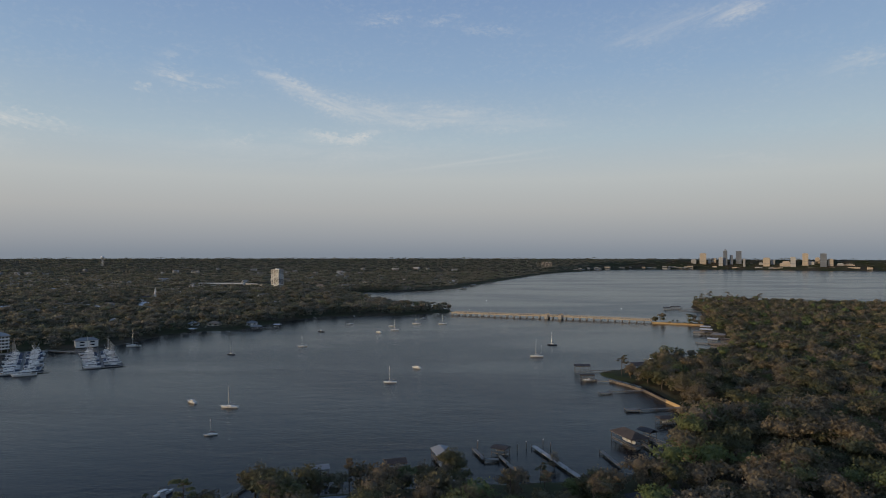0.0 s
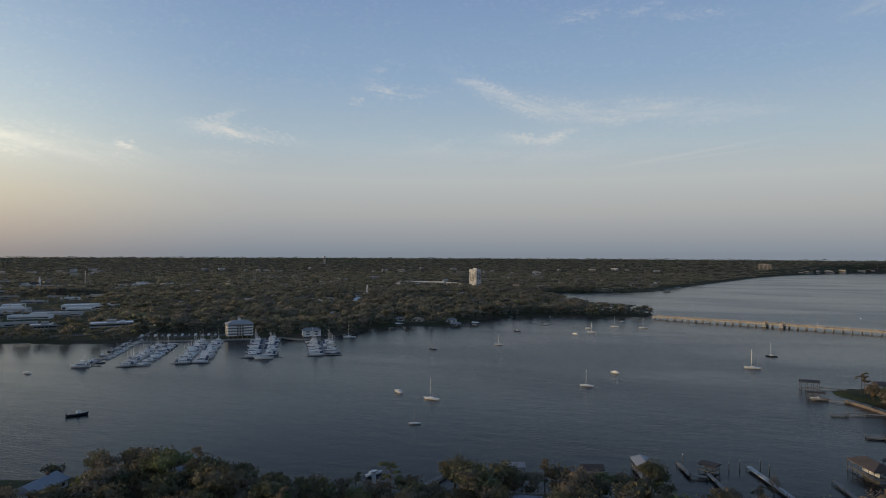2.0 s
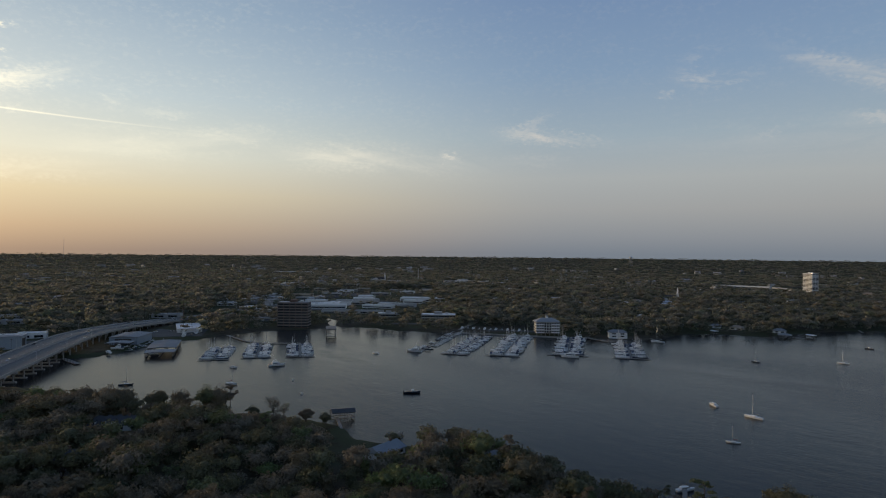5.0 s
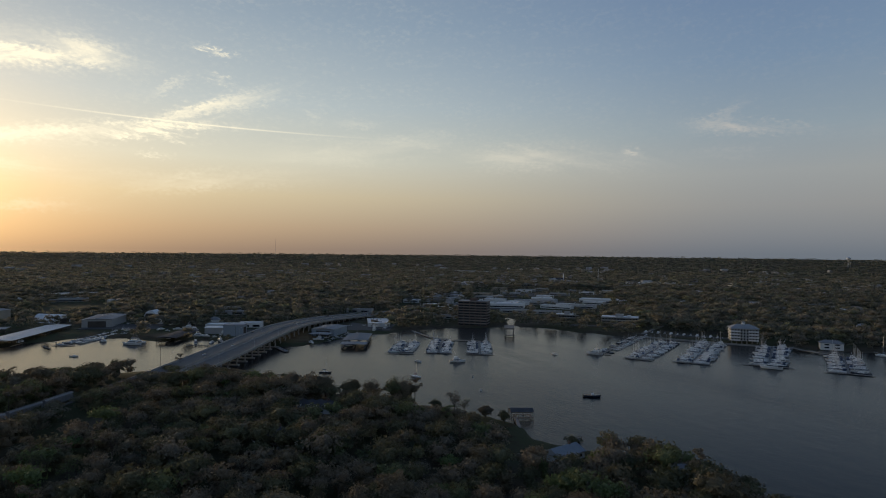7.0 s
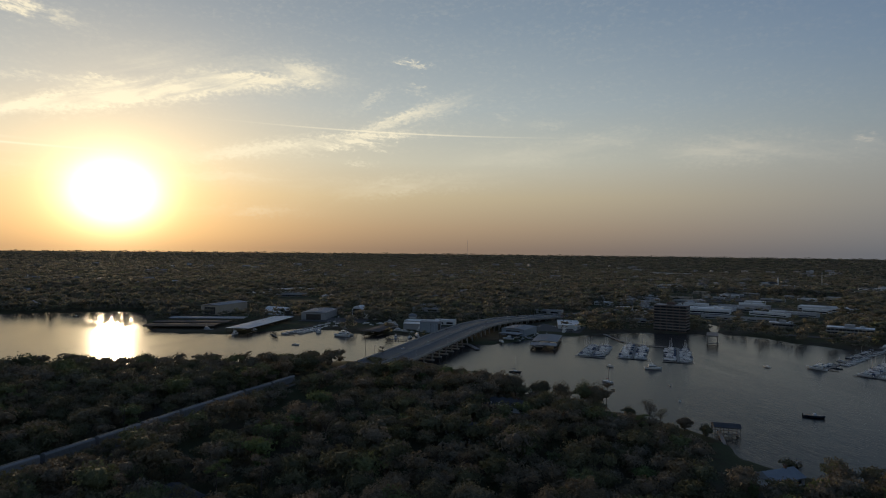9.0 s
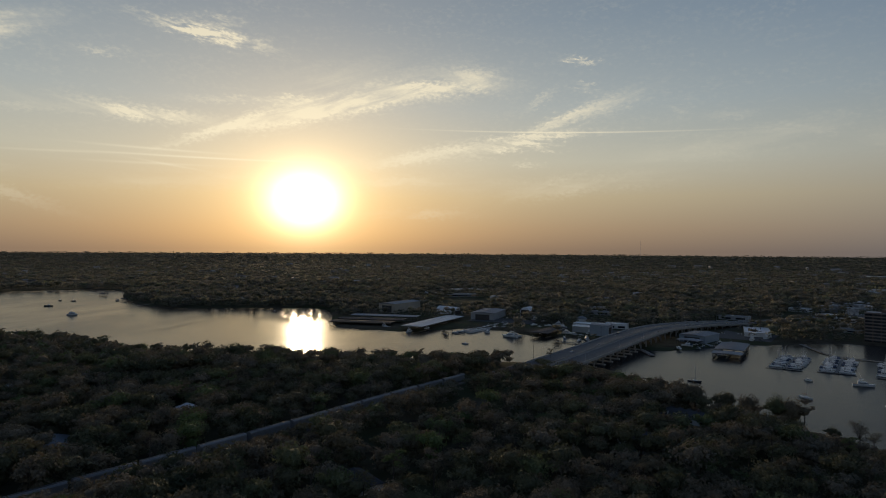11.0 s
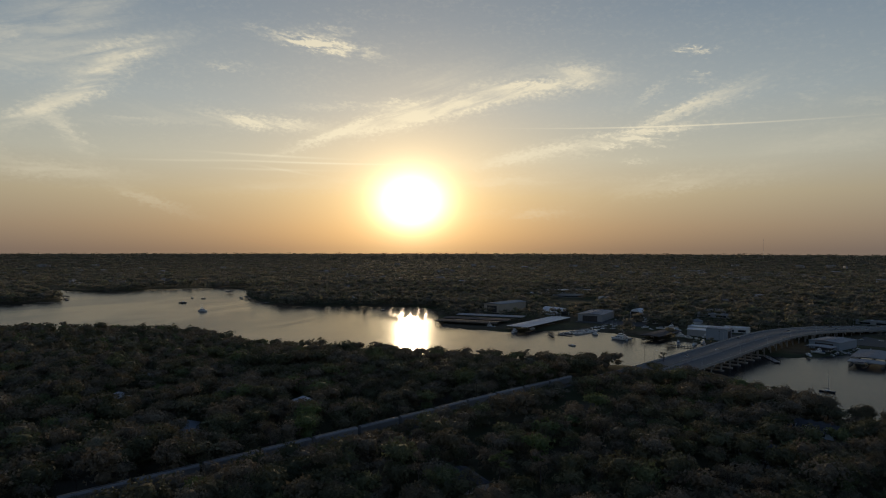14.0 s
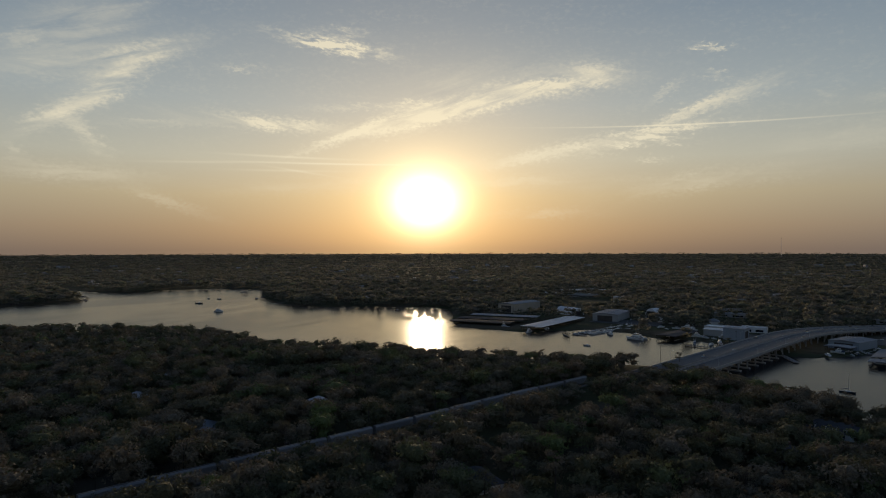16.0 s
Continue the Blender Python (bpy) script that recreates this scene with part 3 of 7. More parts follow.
FLAT_BUILDINGS += [(-1631, 970, 30, 50, 14, 7, "white"), (-1671, 922, 45, 56, 14, 7, "grey"), (-1595, 914, 62, 40, 14, 7, "white"), (-1487, 1092, 62, 60, 14, 7, "grey"), (-1301, 987, 50, 36, 16, 6, "grey"), (-1583, 1318, 50, 44, 14, 7, "white"),
                   (-1205, 1022, 45, 40, 14, 6, "grey"), (-1137, 996, 30, 36, 14, 6, "white"), (-1129, 1057, 50, 44, 16, 8, "tan"), (-1329, 1211, 45, 40, 14, 6, "grey"), (-1420, 1455, 30, 60, 14, 7, "white"), (-1455, 1546, 50, 50, 14, 7, "white")]
FLAT_BUILDINGS += [(-1361, 1349, 50, 30, 14, 7, "grey"), (-1115, 896, 45, 44, 18, 6, "grey"), (-1393, 1089, 45, 34, 14, 6, "tan"), (-1191, 813, 50, 44, 16, 6, "grey"), (-1195, 731, 50, 60, 16, 7, "tan"), (-843, 586, 50, 50, 14, 5, "grey"),
                   (-904, 810, 30, 40, 18, 7, "white"), (-923, 880, 62, 60, 14, 8, "white"), (-805, 435, 50, 34, 14, 5, "grey"), (-859, 457, 55, 24, 12, 5, "tan"), (-1126, 702, 62, 40, 14, 6, "grey")]
CLEAR = []  # open ground: x, y, radius
CLEAR += [(-709, 428, 34), (-706, 446, 22), (-632, 607, 34), (-712, 590, 26), (-455, 622, 30), (-500, 612, 36), (-545, 590, 34), (-383, 670, 22), (-690, 300, 38),
          (-730, 250, 46), (-705, 225, 34), (-780, 180, 40), (-745, 120, 34), (-800, 90, 40), (-830, 20, 46), (-860, -30, 50), (-820, -80, 60), (-760, -60, 40), (-820, -175, 60)]
CLEAR += [(-880, -170, 50), (-960, -70, 34), (-990, -150, 50), (-930, 50, 22), (-900, -10, 40), (-660, 560, 26), (-1080, -60, 60), (-1150, -40, 60), (-1220, -50, 50), (-480, 1785, 40),
          (-520, 1700, 40), (-596, 1250, 14), (-615, 1190, 24), (-900, 600, 60), (-860, 650, 50), (-1000, 600, 50), (-1030, 760, 50), (-900, 760, 40), (-880, 550, 30)]
CLEAR += [(-640, 480, 10), (-600, 545, 20), (-760, 60, 30), (-790, -130, 40), (-850, -110, 50), (-1000, 470, 30)]
LOW_GROWTH = []  # only small trees here, on the camera's side of buildings, so that these show
for x_, y_, a_, l_, w_, h_, c_ in FLAT_BUILDINGS:
    d_ = math.hypot(x_, y_)
    CLEAR.append((x_, y_, max(l_, w_) * 0.5 + 6))
    back_off = min(0.12 * d_, 150)
    LOW_GROWTH.append((x_ * (1 - back_off / d_), y_ * (1 - back_off / d_), max(l_, w_) * 0.5 + 8))

# The road over the river, centre line and deck height, and the streets behind it.
ROAD_BRIDGE = [(-508, 44, 7.0), (-532, 60, 8.0), (-581, 93, 9.8), (-660, 140, 11.0), (-743, 192, 10.6), (-815, 258, 8.0), (-872, 335, 4.6), (-925, 420, 2.6), (-985, 520, 2.4), (-1040, 640, 2.4)]
for x_, y_, z_ in ROAD_BRIDGE[2:]:
    CLEAR.append((x_, y_, 38))
CLEAR += [(-620, 117, 34), (-700, 166, 38), (-780, 222, 38), (-660, 190, 30), (-845, 295, 34), (-900, 378, 30), (-955, 470, 30), (-1012, 580, 26)]

# Homes among the trees: x, y, bearing, length, width, storeys, roof.
HOMES = []  # homes across the river
HOMES += [(-348, 862, 10, 18, 10, 1, "grey"), (-317, 862, 0, 17, 11, 1, "tan"), (-267, 868, 20, 15, 10, 1, "grey"), (-277, 1504, 10, 24, 13, 2, "white"), (-157, 1290, 30, 18, 12, 2, "grey"),
          (-350, 1775, 0, 22, 14, 3, "tan"), (-96, 1735, 20, 30, 14, 2, "tan"), (44, 2185, 20, 24, 14, 2, "white"), (-160, 1785, 0, 16, 10, 2, "grey"), (-461, 1108, 20, 18, 11, 1, "grey")]
HOMES += [(-629, 1128, 40, 20, 12, 1, "white"), (-612, 1152, 30, 24, 12, 1, "grey"), (-640, 1190, 20, 22, 12, 1, "tan"), (-667, 1004, 35, 18, 12, 2, "grey"), (-575, 1205, 10, 26, 12, 1, "white"),
          (-540, 1130, 0, 20, 11, 1, "grey"), (-590, 1090, 60, 18, 11, 1, "dark"), (-690, 1120, 20, 20, 12, 1, "grey"), (-560, 1160, 40, 20, 11, 1, "white")]
home_gen = np.random.default_rng(23)
while len(HOMES) < 36:
    a_, d_ = radians(home_gen.uniform(5, 118)), home_gen.uniform(800, 1650)
    x_, y_ = -math.sin(a_) * d_, math.cos(a_) * d_
    if depth_inside(np.array([x_]), np.array([y_]), FAR_LAND)[0] > 40 and all(math.hypot(x_ - c[0], y_ - c[1]) > c[2] + 12 for c in CLEAR) and all(math.hypot(x_ - h[0], y_ - h[1]) > 30 for h in HOMES):
        HOMES.append((x_, y_, home_gen.uniform(0, 180), home_gen.uniform(15, 24), home_gen.uniform(9, 13), int(home_gen.integers(1, 3)), ["white", "grey", "tan", "grey", "dark"][home_gen.integers(5)]))
for x_, y_, a_, l_, w_, s_, c_ in HOMES:
    d_ = math.hypot(x_, y_)
    # The second circle opens the view of the home from the camera.
    CLEAR += [(x_, y_, l_ * 0.6 + 3), (x_ * (1 - 20 / d_), y_ * (1 - 20 / d_), 12)]

# Homes on the near bank.
NEAR_HOMES = []  # x, y, bearing, length, width, storeys, roof, label, hip, dormers
NEAR_HOMES += [(-372, 113, 55, 30, 13, 1, "dark", "large house with a dark roof and white dormers", 5.0, 5), (-235, 192, 100, 18, 11, 1, "grey", "low house with a bright pale metal roof by the lawn", 0.5, 0),
               (84, 244, 15, 24, 13, 1, "dark", "house with a dark hipped roof among near trees", None, 0), (205, 398, 30, 22, 14, 1, "grey", "house with a grey roof behind the bulkhead", None, 0),
               (232, 420, 60, 18, 12, 1, "grey", "house with a grey roof behind the bulkhead", None, 0), (260, 610, 20, 18, 11, 2, "brown", "house with a brown roof by the docks", None, 0)]
NEAR_HOMES += [(-318, 74, 20, 22, 13, 2, "dark", "dark-roofed house hidden in the woods", None, 0), (-188, 225, 30, 16, 10, 1, "grey", "grey-roofed house near the water", None, 0),
               (-288, -215, 30, 22, 12, 1, "grey", "grey-roofed house hidden in the woods", None, 0), (-255, -55, 40, 20, 11, 1, "dark", "dark-roofed house hidden in the woods", None, 0),
               (-330, -300, 10, 24, 12, 1, "grey", "grey-roofed house hidden in the woods", None, 0), (-400, -330, 60, 22, 12, 1, "grey", "grey-roofed house hidden in the woods", None, 0)]
NEAR_HOMES += [(-360, -180, 60, 20, 12, 1, "white", "pale-roofed house beside the railway", None, 0), (470, 700, 20, 22, 12, 2, "grey", "grey-roofed house hidden in the woods", None, 0),
               (380, 480, 50, 22, 12, 2, "white", "pale house hidden in the woods", None, 0), (-40, 238, 10, 20, 11, 1, "grey", "grey-roofed house near the water", None, 0)]

# ---- trees ----
rng = np.random.default_rng(7)


def leaf_cloud(centres, sizes, gen, outward):
    """Small pointed leaf sprays round the given points, lying loosely on the crown's skin."""
    n = len(centres)
    nrm = outward * 0.75 + gen.normal(size=(n, 3)) * 0.6 + np.array([0, 0, 0.3])
    nrm /= np.linalg.norm(nrm, axis=1)[:, None]
    a = np.cross(nrm, gen.normal(size=(n, 3)))
    a /= np.linalg.norm(a, axis=1)[:, None] + 1e-9
    b = np.cross(nrm, a)
    s = sizes[:, None]
    v = np.stack([centres - a * s * gen.uniform(0.7, 1.2, (n, 1)), centres + a * s * 0.55 + b * s * gen.uniform(0.4, 0.9, (n, 1)),
                  centres + a * s * 0.4 - b * s * gen.uniform(0.4, 0.9, (n, 1))], 1)
    return v.reshape(-1, 3)


def crown_lobes(gen, height, radius, count, low=0.46):
    """Centres and radii of the masses of leaves that merge into one rounded crown."""
    out = [(np.array([0, 0, height * 0.62]), radius * 0.72)]
    for i in range(count):
        a = 2 * math.pi * (i + gen.uniform(0, 0.8)) / count
        d, z = radius * gen.uniform(0.38, 0.66), height * gen.uniform(low, 0.80)
        out.append((np.array([math.cos(a) * d, math.sin(a) * d, z]), radius * gen.uniform(0.30, 0.46)))
    return out


def ball(detail):
    bm = bmesh.new()
    bmesh.ops.create_icosphere(bm, subdivisions=detail, radius=1.0)
    v = np.array([q.co[:] for q in bm.verts])
    f = np.array([[q.index for q in face.verts] for face in bm.faces])
    bm.free()
    return v, f


LUMP = {1: ball(1), 2: ball(2)}


class Mass:
    """A rounded mass of foliage: a dome whose skin swells into boughs with creases between them."""

    def __init__(self, gen, centre, wide, tall, boughs, depth=0.34, keen=9.0, skirt=0.7):
        self.centre, self.size = np.array(centre, float), np.array([wide, wide, tall], float)
        d = gen.normal(size=(boughs, 3))
        d[:, 2] = np.abs(d[:, 2]) * 1.1 - 0.25
        self.way = d / np.linalg.norm(d, axis=1)[:, None]
        self.gain = gen.uniform(0.72, 1.12, boughs)
        self.depth, self.keen, self.skirt = depth, keen, skirt

    def skin(self, d):
        swell = (self.gain * np.exp((d @ self.way.T - 1.0) * self.keen)).max(1)
        r = (1 - self.depth) + self.depth * swell
        low = np.where(d[:, 2] < 0, self.skirt, 1.0)
        return self.centre + d * r[:, None] * self.size * np.stack([np.ones(len(d)), np.ones(len(d)), low], -1)


def crown_mesh(gen, masses, detail, sprays, size, core=0.86, rough=0.10, loose=0.10, cores=9):
    """A crown: merging masses of foliage, closely set with leaf sprays that hide the inner shade."""
    verts, tris, at = [], [], 0
    if detail:
        for n, mass in enumerate(masses[:cores]):
            lv, lf = LUMP[max(1, detail - (n > 0))]
            turn = np.array(Euler(gen.uniform(0, 6.28, 3)).to_matrix())
            d = lv @ turn.T
            p = mass.skin(d)
            verts.append(mass.centre + (p - mass.centre) * core * (1 + gen.normal(size=(len(d), 1)) * rough))
            tris.append(lf + at)
            at += len(lv)
    w = np.array([m.size[0] ** 2 for m in masses])
    pick = gen.choice(len(masses), sprays, p=w / w.sum())
    d = gen.normal(size=(sprays, 3))
    d /= np.linalg.norm(d, axis=1)[:, None]
    d[:, 2] = np.where(d[:, 2] < -0.3, -d[:, 2], d[:, 2])
    p = np.zeros((sprays, 3))
    for k_, mass in enumerate(masses):
        q = pick == k_
        p[q] = mass.centre + (mass.skin(d[q]) - mass.centre) * np.clip(gen.normal(0.97, loose, (q.sum(), 1)), 0.6, 1.3)
    verts.append(leaf_cloud(p, gen.uniform(0.5, 1.4, sprays) * size, gen, d))
    tris.append(at + 3 * np.arange(sprays)[:, None] + np.array([[0, 1, 2]]))
    return np.concatenate(verts), np.concatenate(tris)


def crown_masses(gen, height, radius, side, boughs=26, top=None):
    """An uneven dome and the billowing lesser masses round and on it."""
    top = height * (gen.uniform(0.26, 0.38) if top is None else top)
    out = [Mass(gen, (gen.uniform(-1, 1), gen.uniform(-1, 1), height - top), radius * (0.95 if side < 2 else 0.8), top * 0.95, boughs, 0.42, skirt=1.35)]
    turn = gen.uniform(0, 6.28)
    for i in range(side):
        a = turn + 2 * math.pi * (i + gen.uniform(0, 0.8)) / max(1, side)
        d, q = radius * gen.uniform(0.35, 0.82), radius * gen.uniform(0.28, 0.5)
        z = height - top + top * gen.uniform(-0.45, 0.62) * (1.15 - d / radius)
        out.append(Mass(gen, (math.cos(a) * d, math.sin(a) * d, z), q, q * gen.uniform(0.65, 0.95), max(6, boughs // 2), 0.45))
    return out


def tris_mesh(name, v, f, mat, tint=None):
    me = bpy.data.meshes.new(name)
    me.vertices.add(len(v))
    me.vertices.foreach_set("co", np.asarray(v, np.float32).ravel())
    me.loops.add(f.size)
    me.loops.foreach_set("vertex_index", np.asarray(f, np.int32).ravel())
    me.polygons.add(len(f))
    me.polygons.foreach_set("loop_start", np.arange(0, f.size, 3, dtype=np.int32))
    me.polygons.foreach_set("use_smooth", np.ones(len(f), bool))
    if tint is not None:
        me.attributes.new("tint", "FLOAT", "FACE").data.foreach_set("value", np.asarray(tint, np.float32))
    me.materials.append(mat)
    me.update(calc_edges=True)
    return me


def trunk_and_limbs(gen, lobes, height, thick, twigs=0):
    bm = bmesh.new()
    fork = Vector((gen.uniform(-0.3, 0.3), gen.uniform(-0.3, 0.3), height * 0.34))
    tube(bm, (0, 0, -0.5), fork, thick, thick * 0.7, 7)
    for c, r in lobes:
        mid = fork.lerp(Vector(c), 0.55) + Vector(gen.normal(size=3) * 0.3)
        tube(bm, fork, mid, thick * 0.5, thick * 0.28, 5)
        tube(bm, mid, Vector(c), thick * 0.28, thick * 0.08, 4)
        for _ in range(twigs):
            d = Vector(gen.normal(size=3)).normalized() * float(r)
            tube(bm, mid.lerp(Vector(c), float(gen.uniform(0.2, 1))), Vector(c) + d, thick * 0.10, 0.02, 3)
    return bm


TREE_LABELS = {
    "oak_tree": "broad live oak with a dense rounded green and brown crown",
    "maple_tree": "budding hardwood tree with a rusty brown spring crown",
    "cypress_tree": "nearly bare grey cypress with fine upward twigs",
    "pine_tree": "tall pine with a bare trunk and flat dark needle clumps"}


def build_tree(kind, seed):
    """One tree with its trunk and crown, standing at the origin."""
    gen = np.random.default_rng(seed)
    if kind == "oak_tree":
        h, r = 13.5, 7.2
        lobes = crown_lobes(gen, h, r, 10)
        leaves = crown_mesh(gen, crown_masses(gen, h, r, 8, top=gen.uniform(0.46, 0.54)), 2, 2600, 0.40, 0.80, 0.12, 0.12)
        trunk = trunk_and_limbs(gen, lobes, h, 0.5)
    elif kind == "maple_tree":
        h, r = 14.5, 6.2
        lobes = crown_lobes(gen, h, r, 10, 0.48)
        leaves = crown_mesh(gen, crown_masses(gen, h, r, 9, top=gen.uniform(0.42, 0.5)), 2, 2400, 0.34, 0.70, 0.14, 0.17)
        trunk = trunk_and_limbs(gen, lobes, h, 0.36, 4)
    elif kind == "cypress_tree":
        h, r = 15.5, 4.8
        lobes = crown_lobes(gen, h, r, 11, 0.4)
        leaves = crown_mesh(gen, [Mass(gen, c, q, q * 0.85, 8) for c, q in lobes], 0, 1500, 0.2, loose=0.2)
        trunk = trunk_and_limbs(gen, lobes, h, 0.34, 14)
    else:
        h, r = 19.0, 4.2
        lobes = [(np.array([gen.uniform(-1, 1) * r * 0.75, gen.uniform(-1, 1) * r * 0.75, h * gen.uniform(0.60, 0.97)]), r * gen.uniform(0.30, 0.5)) for _ in range(11)]
        leaves = crown_mesh(gen, [Mass(gen, c, q, q * 0.5, 9, 0.45) for c, q in lobes], 1, 1300, 0.32, 0.75, 0.12, 0.2)
        trunk = tube(bmesh.new(), (0, 0, -0.5), (0.2, 0.1, h * 0.95), 0.34, 0.10, 7)
        for c, q in lobes:
            tube(trunk, (0.15, 0.1, c[2] - 0.8), tuple(c), 0.12, 0.03, 4)
    ob = thing(kind, Matrix(), TREE_LABELS[kind], "tree", group=kind.replace("_", " ") + "s on the near bank")
    part("trunk", trunk, M_BARK, ob)
    crown = new("crown", tris_mesh("crown", *leaves, M_LEAF))
    crown.parent = ob
    return ob


def spread(points_x, points_y, gen, step, x0, x1, y0, y1):
    """A jittered grid of places."""
    gx_, gy_ = np.meshgrid(np.arange(x0, x1, step), np.arange(y0, y1, step))
    px = gx_.ravel() + gen.uniform(-0.42, 0.42, gx_.size) * step
    py = gy_.ravel() + gen.uniform(-0.42, 0.42, gx_.size) * step
    return px, py


def bearing_of(x, y):
    return np.degrees(np.arctan2(-x, y))


def off_line(x, y, line):
    """Metres from an open line."""
    best = np.full(x.shape, 1e12)
    for (ax, ay), (bx, by) in zip(line, line[1:]):
        ex, ey = bx - ax, by - ay
        t = np.clip(((x - ax) * ex + (y - ay) * ey) / (ex * ex + ey * ey), 0, 1)
        best = np.minimum(best, (x - ax - t * ex) ** 2 + (y - ay - t * ey) ** 2)
    return np.sqrt(best)


# Open strips and yards on the near bank: the railway, the road, lawns (x, y, radius), and gaps towards the camera so
# that houses and boathouses show.
RAIL = [(-60, -275), (-193, -191), (-240, -161), (-320, -110), (-398, -63), (-445, -32), (-500, 2), (-545, 30)]
ROAD = [(-300, -60), (-420, 5), (-470, 35), (-520, 60)]
LAWNS_AND_VIEW_GAPS = [(-262, 190, 16), (-285, 196, 9), (20, 262, 14), (75, 272, 12), (-345, 178, 9), (175, 395, 14), (100, 285, 12), (55, 270, 12), (-360, 110, 15), (-346, 105, 12), (-226, 184, 13), (-251, 182, 12), (-240, 174, 9),
         (297, 665, 13), (290, 650, 11), (328, 772, 13), (322, 757, 11), (333, 751, 13), (327, 736, 11), (309, 712, 13), (303, 698, 11), (353, 836, 13), (347, 822, 11), (321, 703, 13), (314, 689, 11), (277, 624, 13), (270, 609, 11), (170, 533, 13), (166, 518, 11)]

STANDOUT = []  # trees that stand out: kind, x, y, height
STANDOUT += [("oak_tree", -426, 110, 15.5), ("oak_tree", -414, 119, 16), ("oak_tree", -405, 128, 15.3), ("oak_tree", -391, 141, 13.3), ("maple_tree", -375, 150, 16),
             ("maple_tree", -362, 158, 19), ("oak_tree", -359, 164, 18.5), ("pine_tree", -358, 172, 18.5), ("cypress_tree", -322, 181, 16.5), ("cypress_tree", -326, 190, 10), ("oak_tree", -303, 203, 6.5), ("maple_tree", -296, 199, 7), ("oak_tree", -312, 196, 8),
             ("oak_tree", -341, 178, 7), ("pine_tree", 146, 508, 16), ("maple_tree", 163, 423, 17), ("oak_tree", 167, 408, 15), ("maple_tree", 160, 455, 16), ("oak_tree", 158, 480, 14)]
STANDOUT += [("oak_tree", 150, 497, 11), ("pine_tree", -547, -62, 20), ("pine_tree", -541, 50, 15), ("oak_tree", -550, -29, 19), ("oak_tree", -536, 5, 18), ("oak_tree", -540, -15, 17),
             ("oak_tree", -575, -534, 20), ("pine_tree", -602, -505, 23), ("oak_tree", -606, -480, 21), ("oak_tree", -610, -455, 21), ("oak_tree", -590, -420, 20), ("cypress_tree", -560, -345, 18),
             ("oak_tree", 4, 284, 14), ("oak_tree", -68, 254, 13), ("oak_tree", -74, 246, 15), ("maple_tree", -8, 276, 11), ("maple_tree", -20, 272, 12), ("cypress_tree", 52, 291, 11), ("cypress_tree", 118, 318, 9)]
STANDOUT += [("oak_tree", -543, -190, 17), ("oak_tree", -537, -160, 17), ("oak_tree", -545, -230, 18), ("pine_tree", -541, -265, 19), ("oak_tree", -555, -100, 18),
             ("oak_tree", 312, 914, 9), ("oak_tree", 330, 904, 4.5), ("oak_tree", 345, 894, 5), ("oak_tree", 355, 888, 6.5), ("oak_tree", 364, 885, 6), ("oak_tree", 373, 883, 5),
             ("pine_tree", 150, 515, 14), ("pine_tree", 479, 1175, 20), ("pine_tree", 512, 1228, 23), ("pine_tree", 532, 1242, 26), ("pine_tree", 546, 1256, 22), ("pine_tree", 572, 1243, 25), ("pine_tree", 582, 1229, 21), ("pine_tree", 607, 1190, 24), ("pine_tree", 559, 1271, 20)]
OPEN_STRIP = [(-428, 116), (-400, 138), (-372, 158), (-350, 180), (-330, 190)]
px, py = spread(0, 0, rng, 10.6, -640, 1300, -800, 1260)
fringe = []
for a_, b_ in zip(NEAR_SHORE, np.roll(NEAR_SHORE, -1, 0)):
    n_ = np.hypot(*(b_ - a_))
    if np.hypot(*a_) < 800 and n_ < 200:
        for k_ in np.arange(rng.uniform(0, 6), n_, 7.5):
            q_ = a_ + (b_ - a_) * k_ / n_
            out_ = np.array([-(b_ - a_)[1], (b_ - a_)[0]]) / n_
            for side_ in (-1, 1):
                fringe.append(q_ + side_ * out_ * rng.uniform(4.0, 8.5))
fringe = np.array(fringe)[rng.random(len(fringe)) < 0.6]
px, py = np.concatenate([px, fringe[:, 0]]), np.concatenate([py, fringe[:, 1]])
br, di = bearing_of(px, py), np.hypot(px, py)
keep = (br > -44) & (br < 150) & (di > 205) & (di < 1500)
px, py, br, di = px[keep], py[keep], br[keep], di[keep]
dep = depth_inside(px, py, NEAR_SHORE)
keep = (dep > 3.0) & (off_line(px, py, RAIL) > 8.5) & (off_line(px, py, ROAD) > 9)
keep &= off_line(px, py, OPEN_STRIP) > 8
for lx, ly, lr in LAWNS_AND_VIEW_GAPS + [(q[1], q[2], 5.5) for q in STANDOUT] + [(h[0], h[1], h[3] * 0.5) for h in NEAR_HOMES]:
    keep &= np.hypot(px - lx, py - ly) > lr
px, py, di, dep = px[keep], py[keep], di[keep], dep[keep]
order = np.argsort(di)
px, py, di, dep = px[order], py[order], di[order], dep[order]

MASTERS = {"oak_tree": 4, "maple_tree": 4, "cypress_tree": 3, "pine_tree": 2}
SINGLE = 90
made = {k: 0 for k in MASTERS}
masters = {k: [build_tree(k, 11 * i + len(k)) for i in range(n)] for k, n in MASTERS.items()}
rest = []
# Trees on the camera's side of the railway are kept low so that the train shows.
to_rail = off_line(px, py, RAIL)
view_cap = np.full(len(px), 9.0)
for k_ in range(len(px)):
    if to_rail[k_] < 60 and px[k_] < -120:
        ahead = off_line(np.array([px[k_] * 1.03]), np.array([py[k_] * 1.03]), RAIL)[0] < to_rail[k_]
        if ahead:
            view_cap[k_] = max(0.38, (5.0 + to_rail[k_] * 96 / di[k_]) / 14.5)
stand = land_height(px, py, dep)
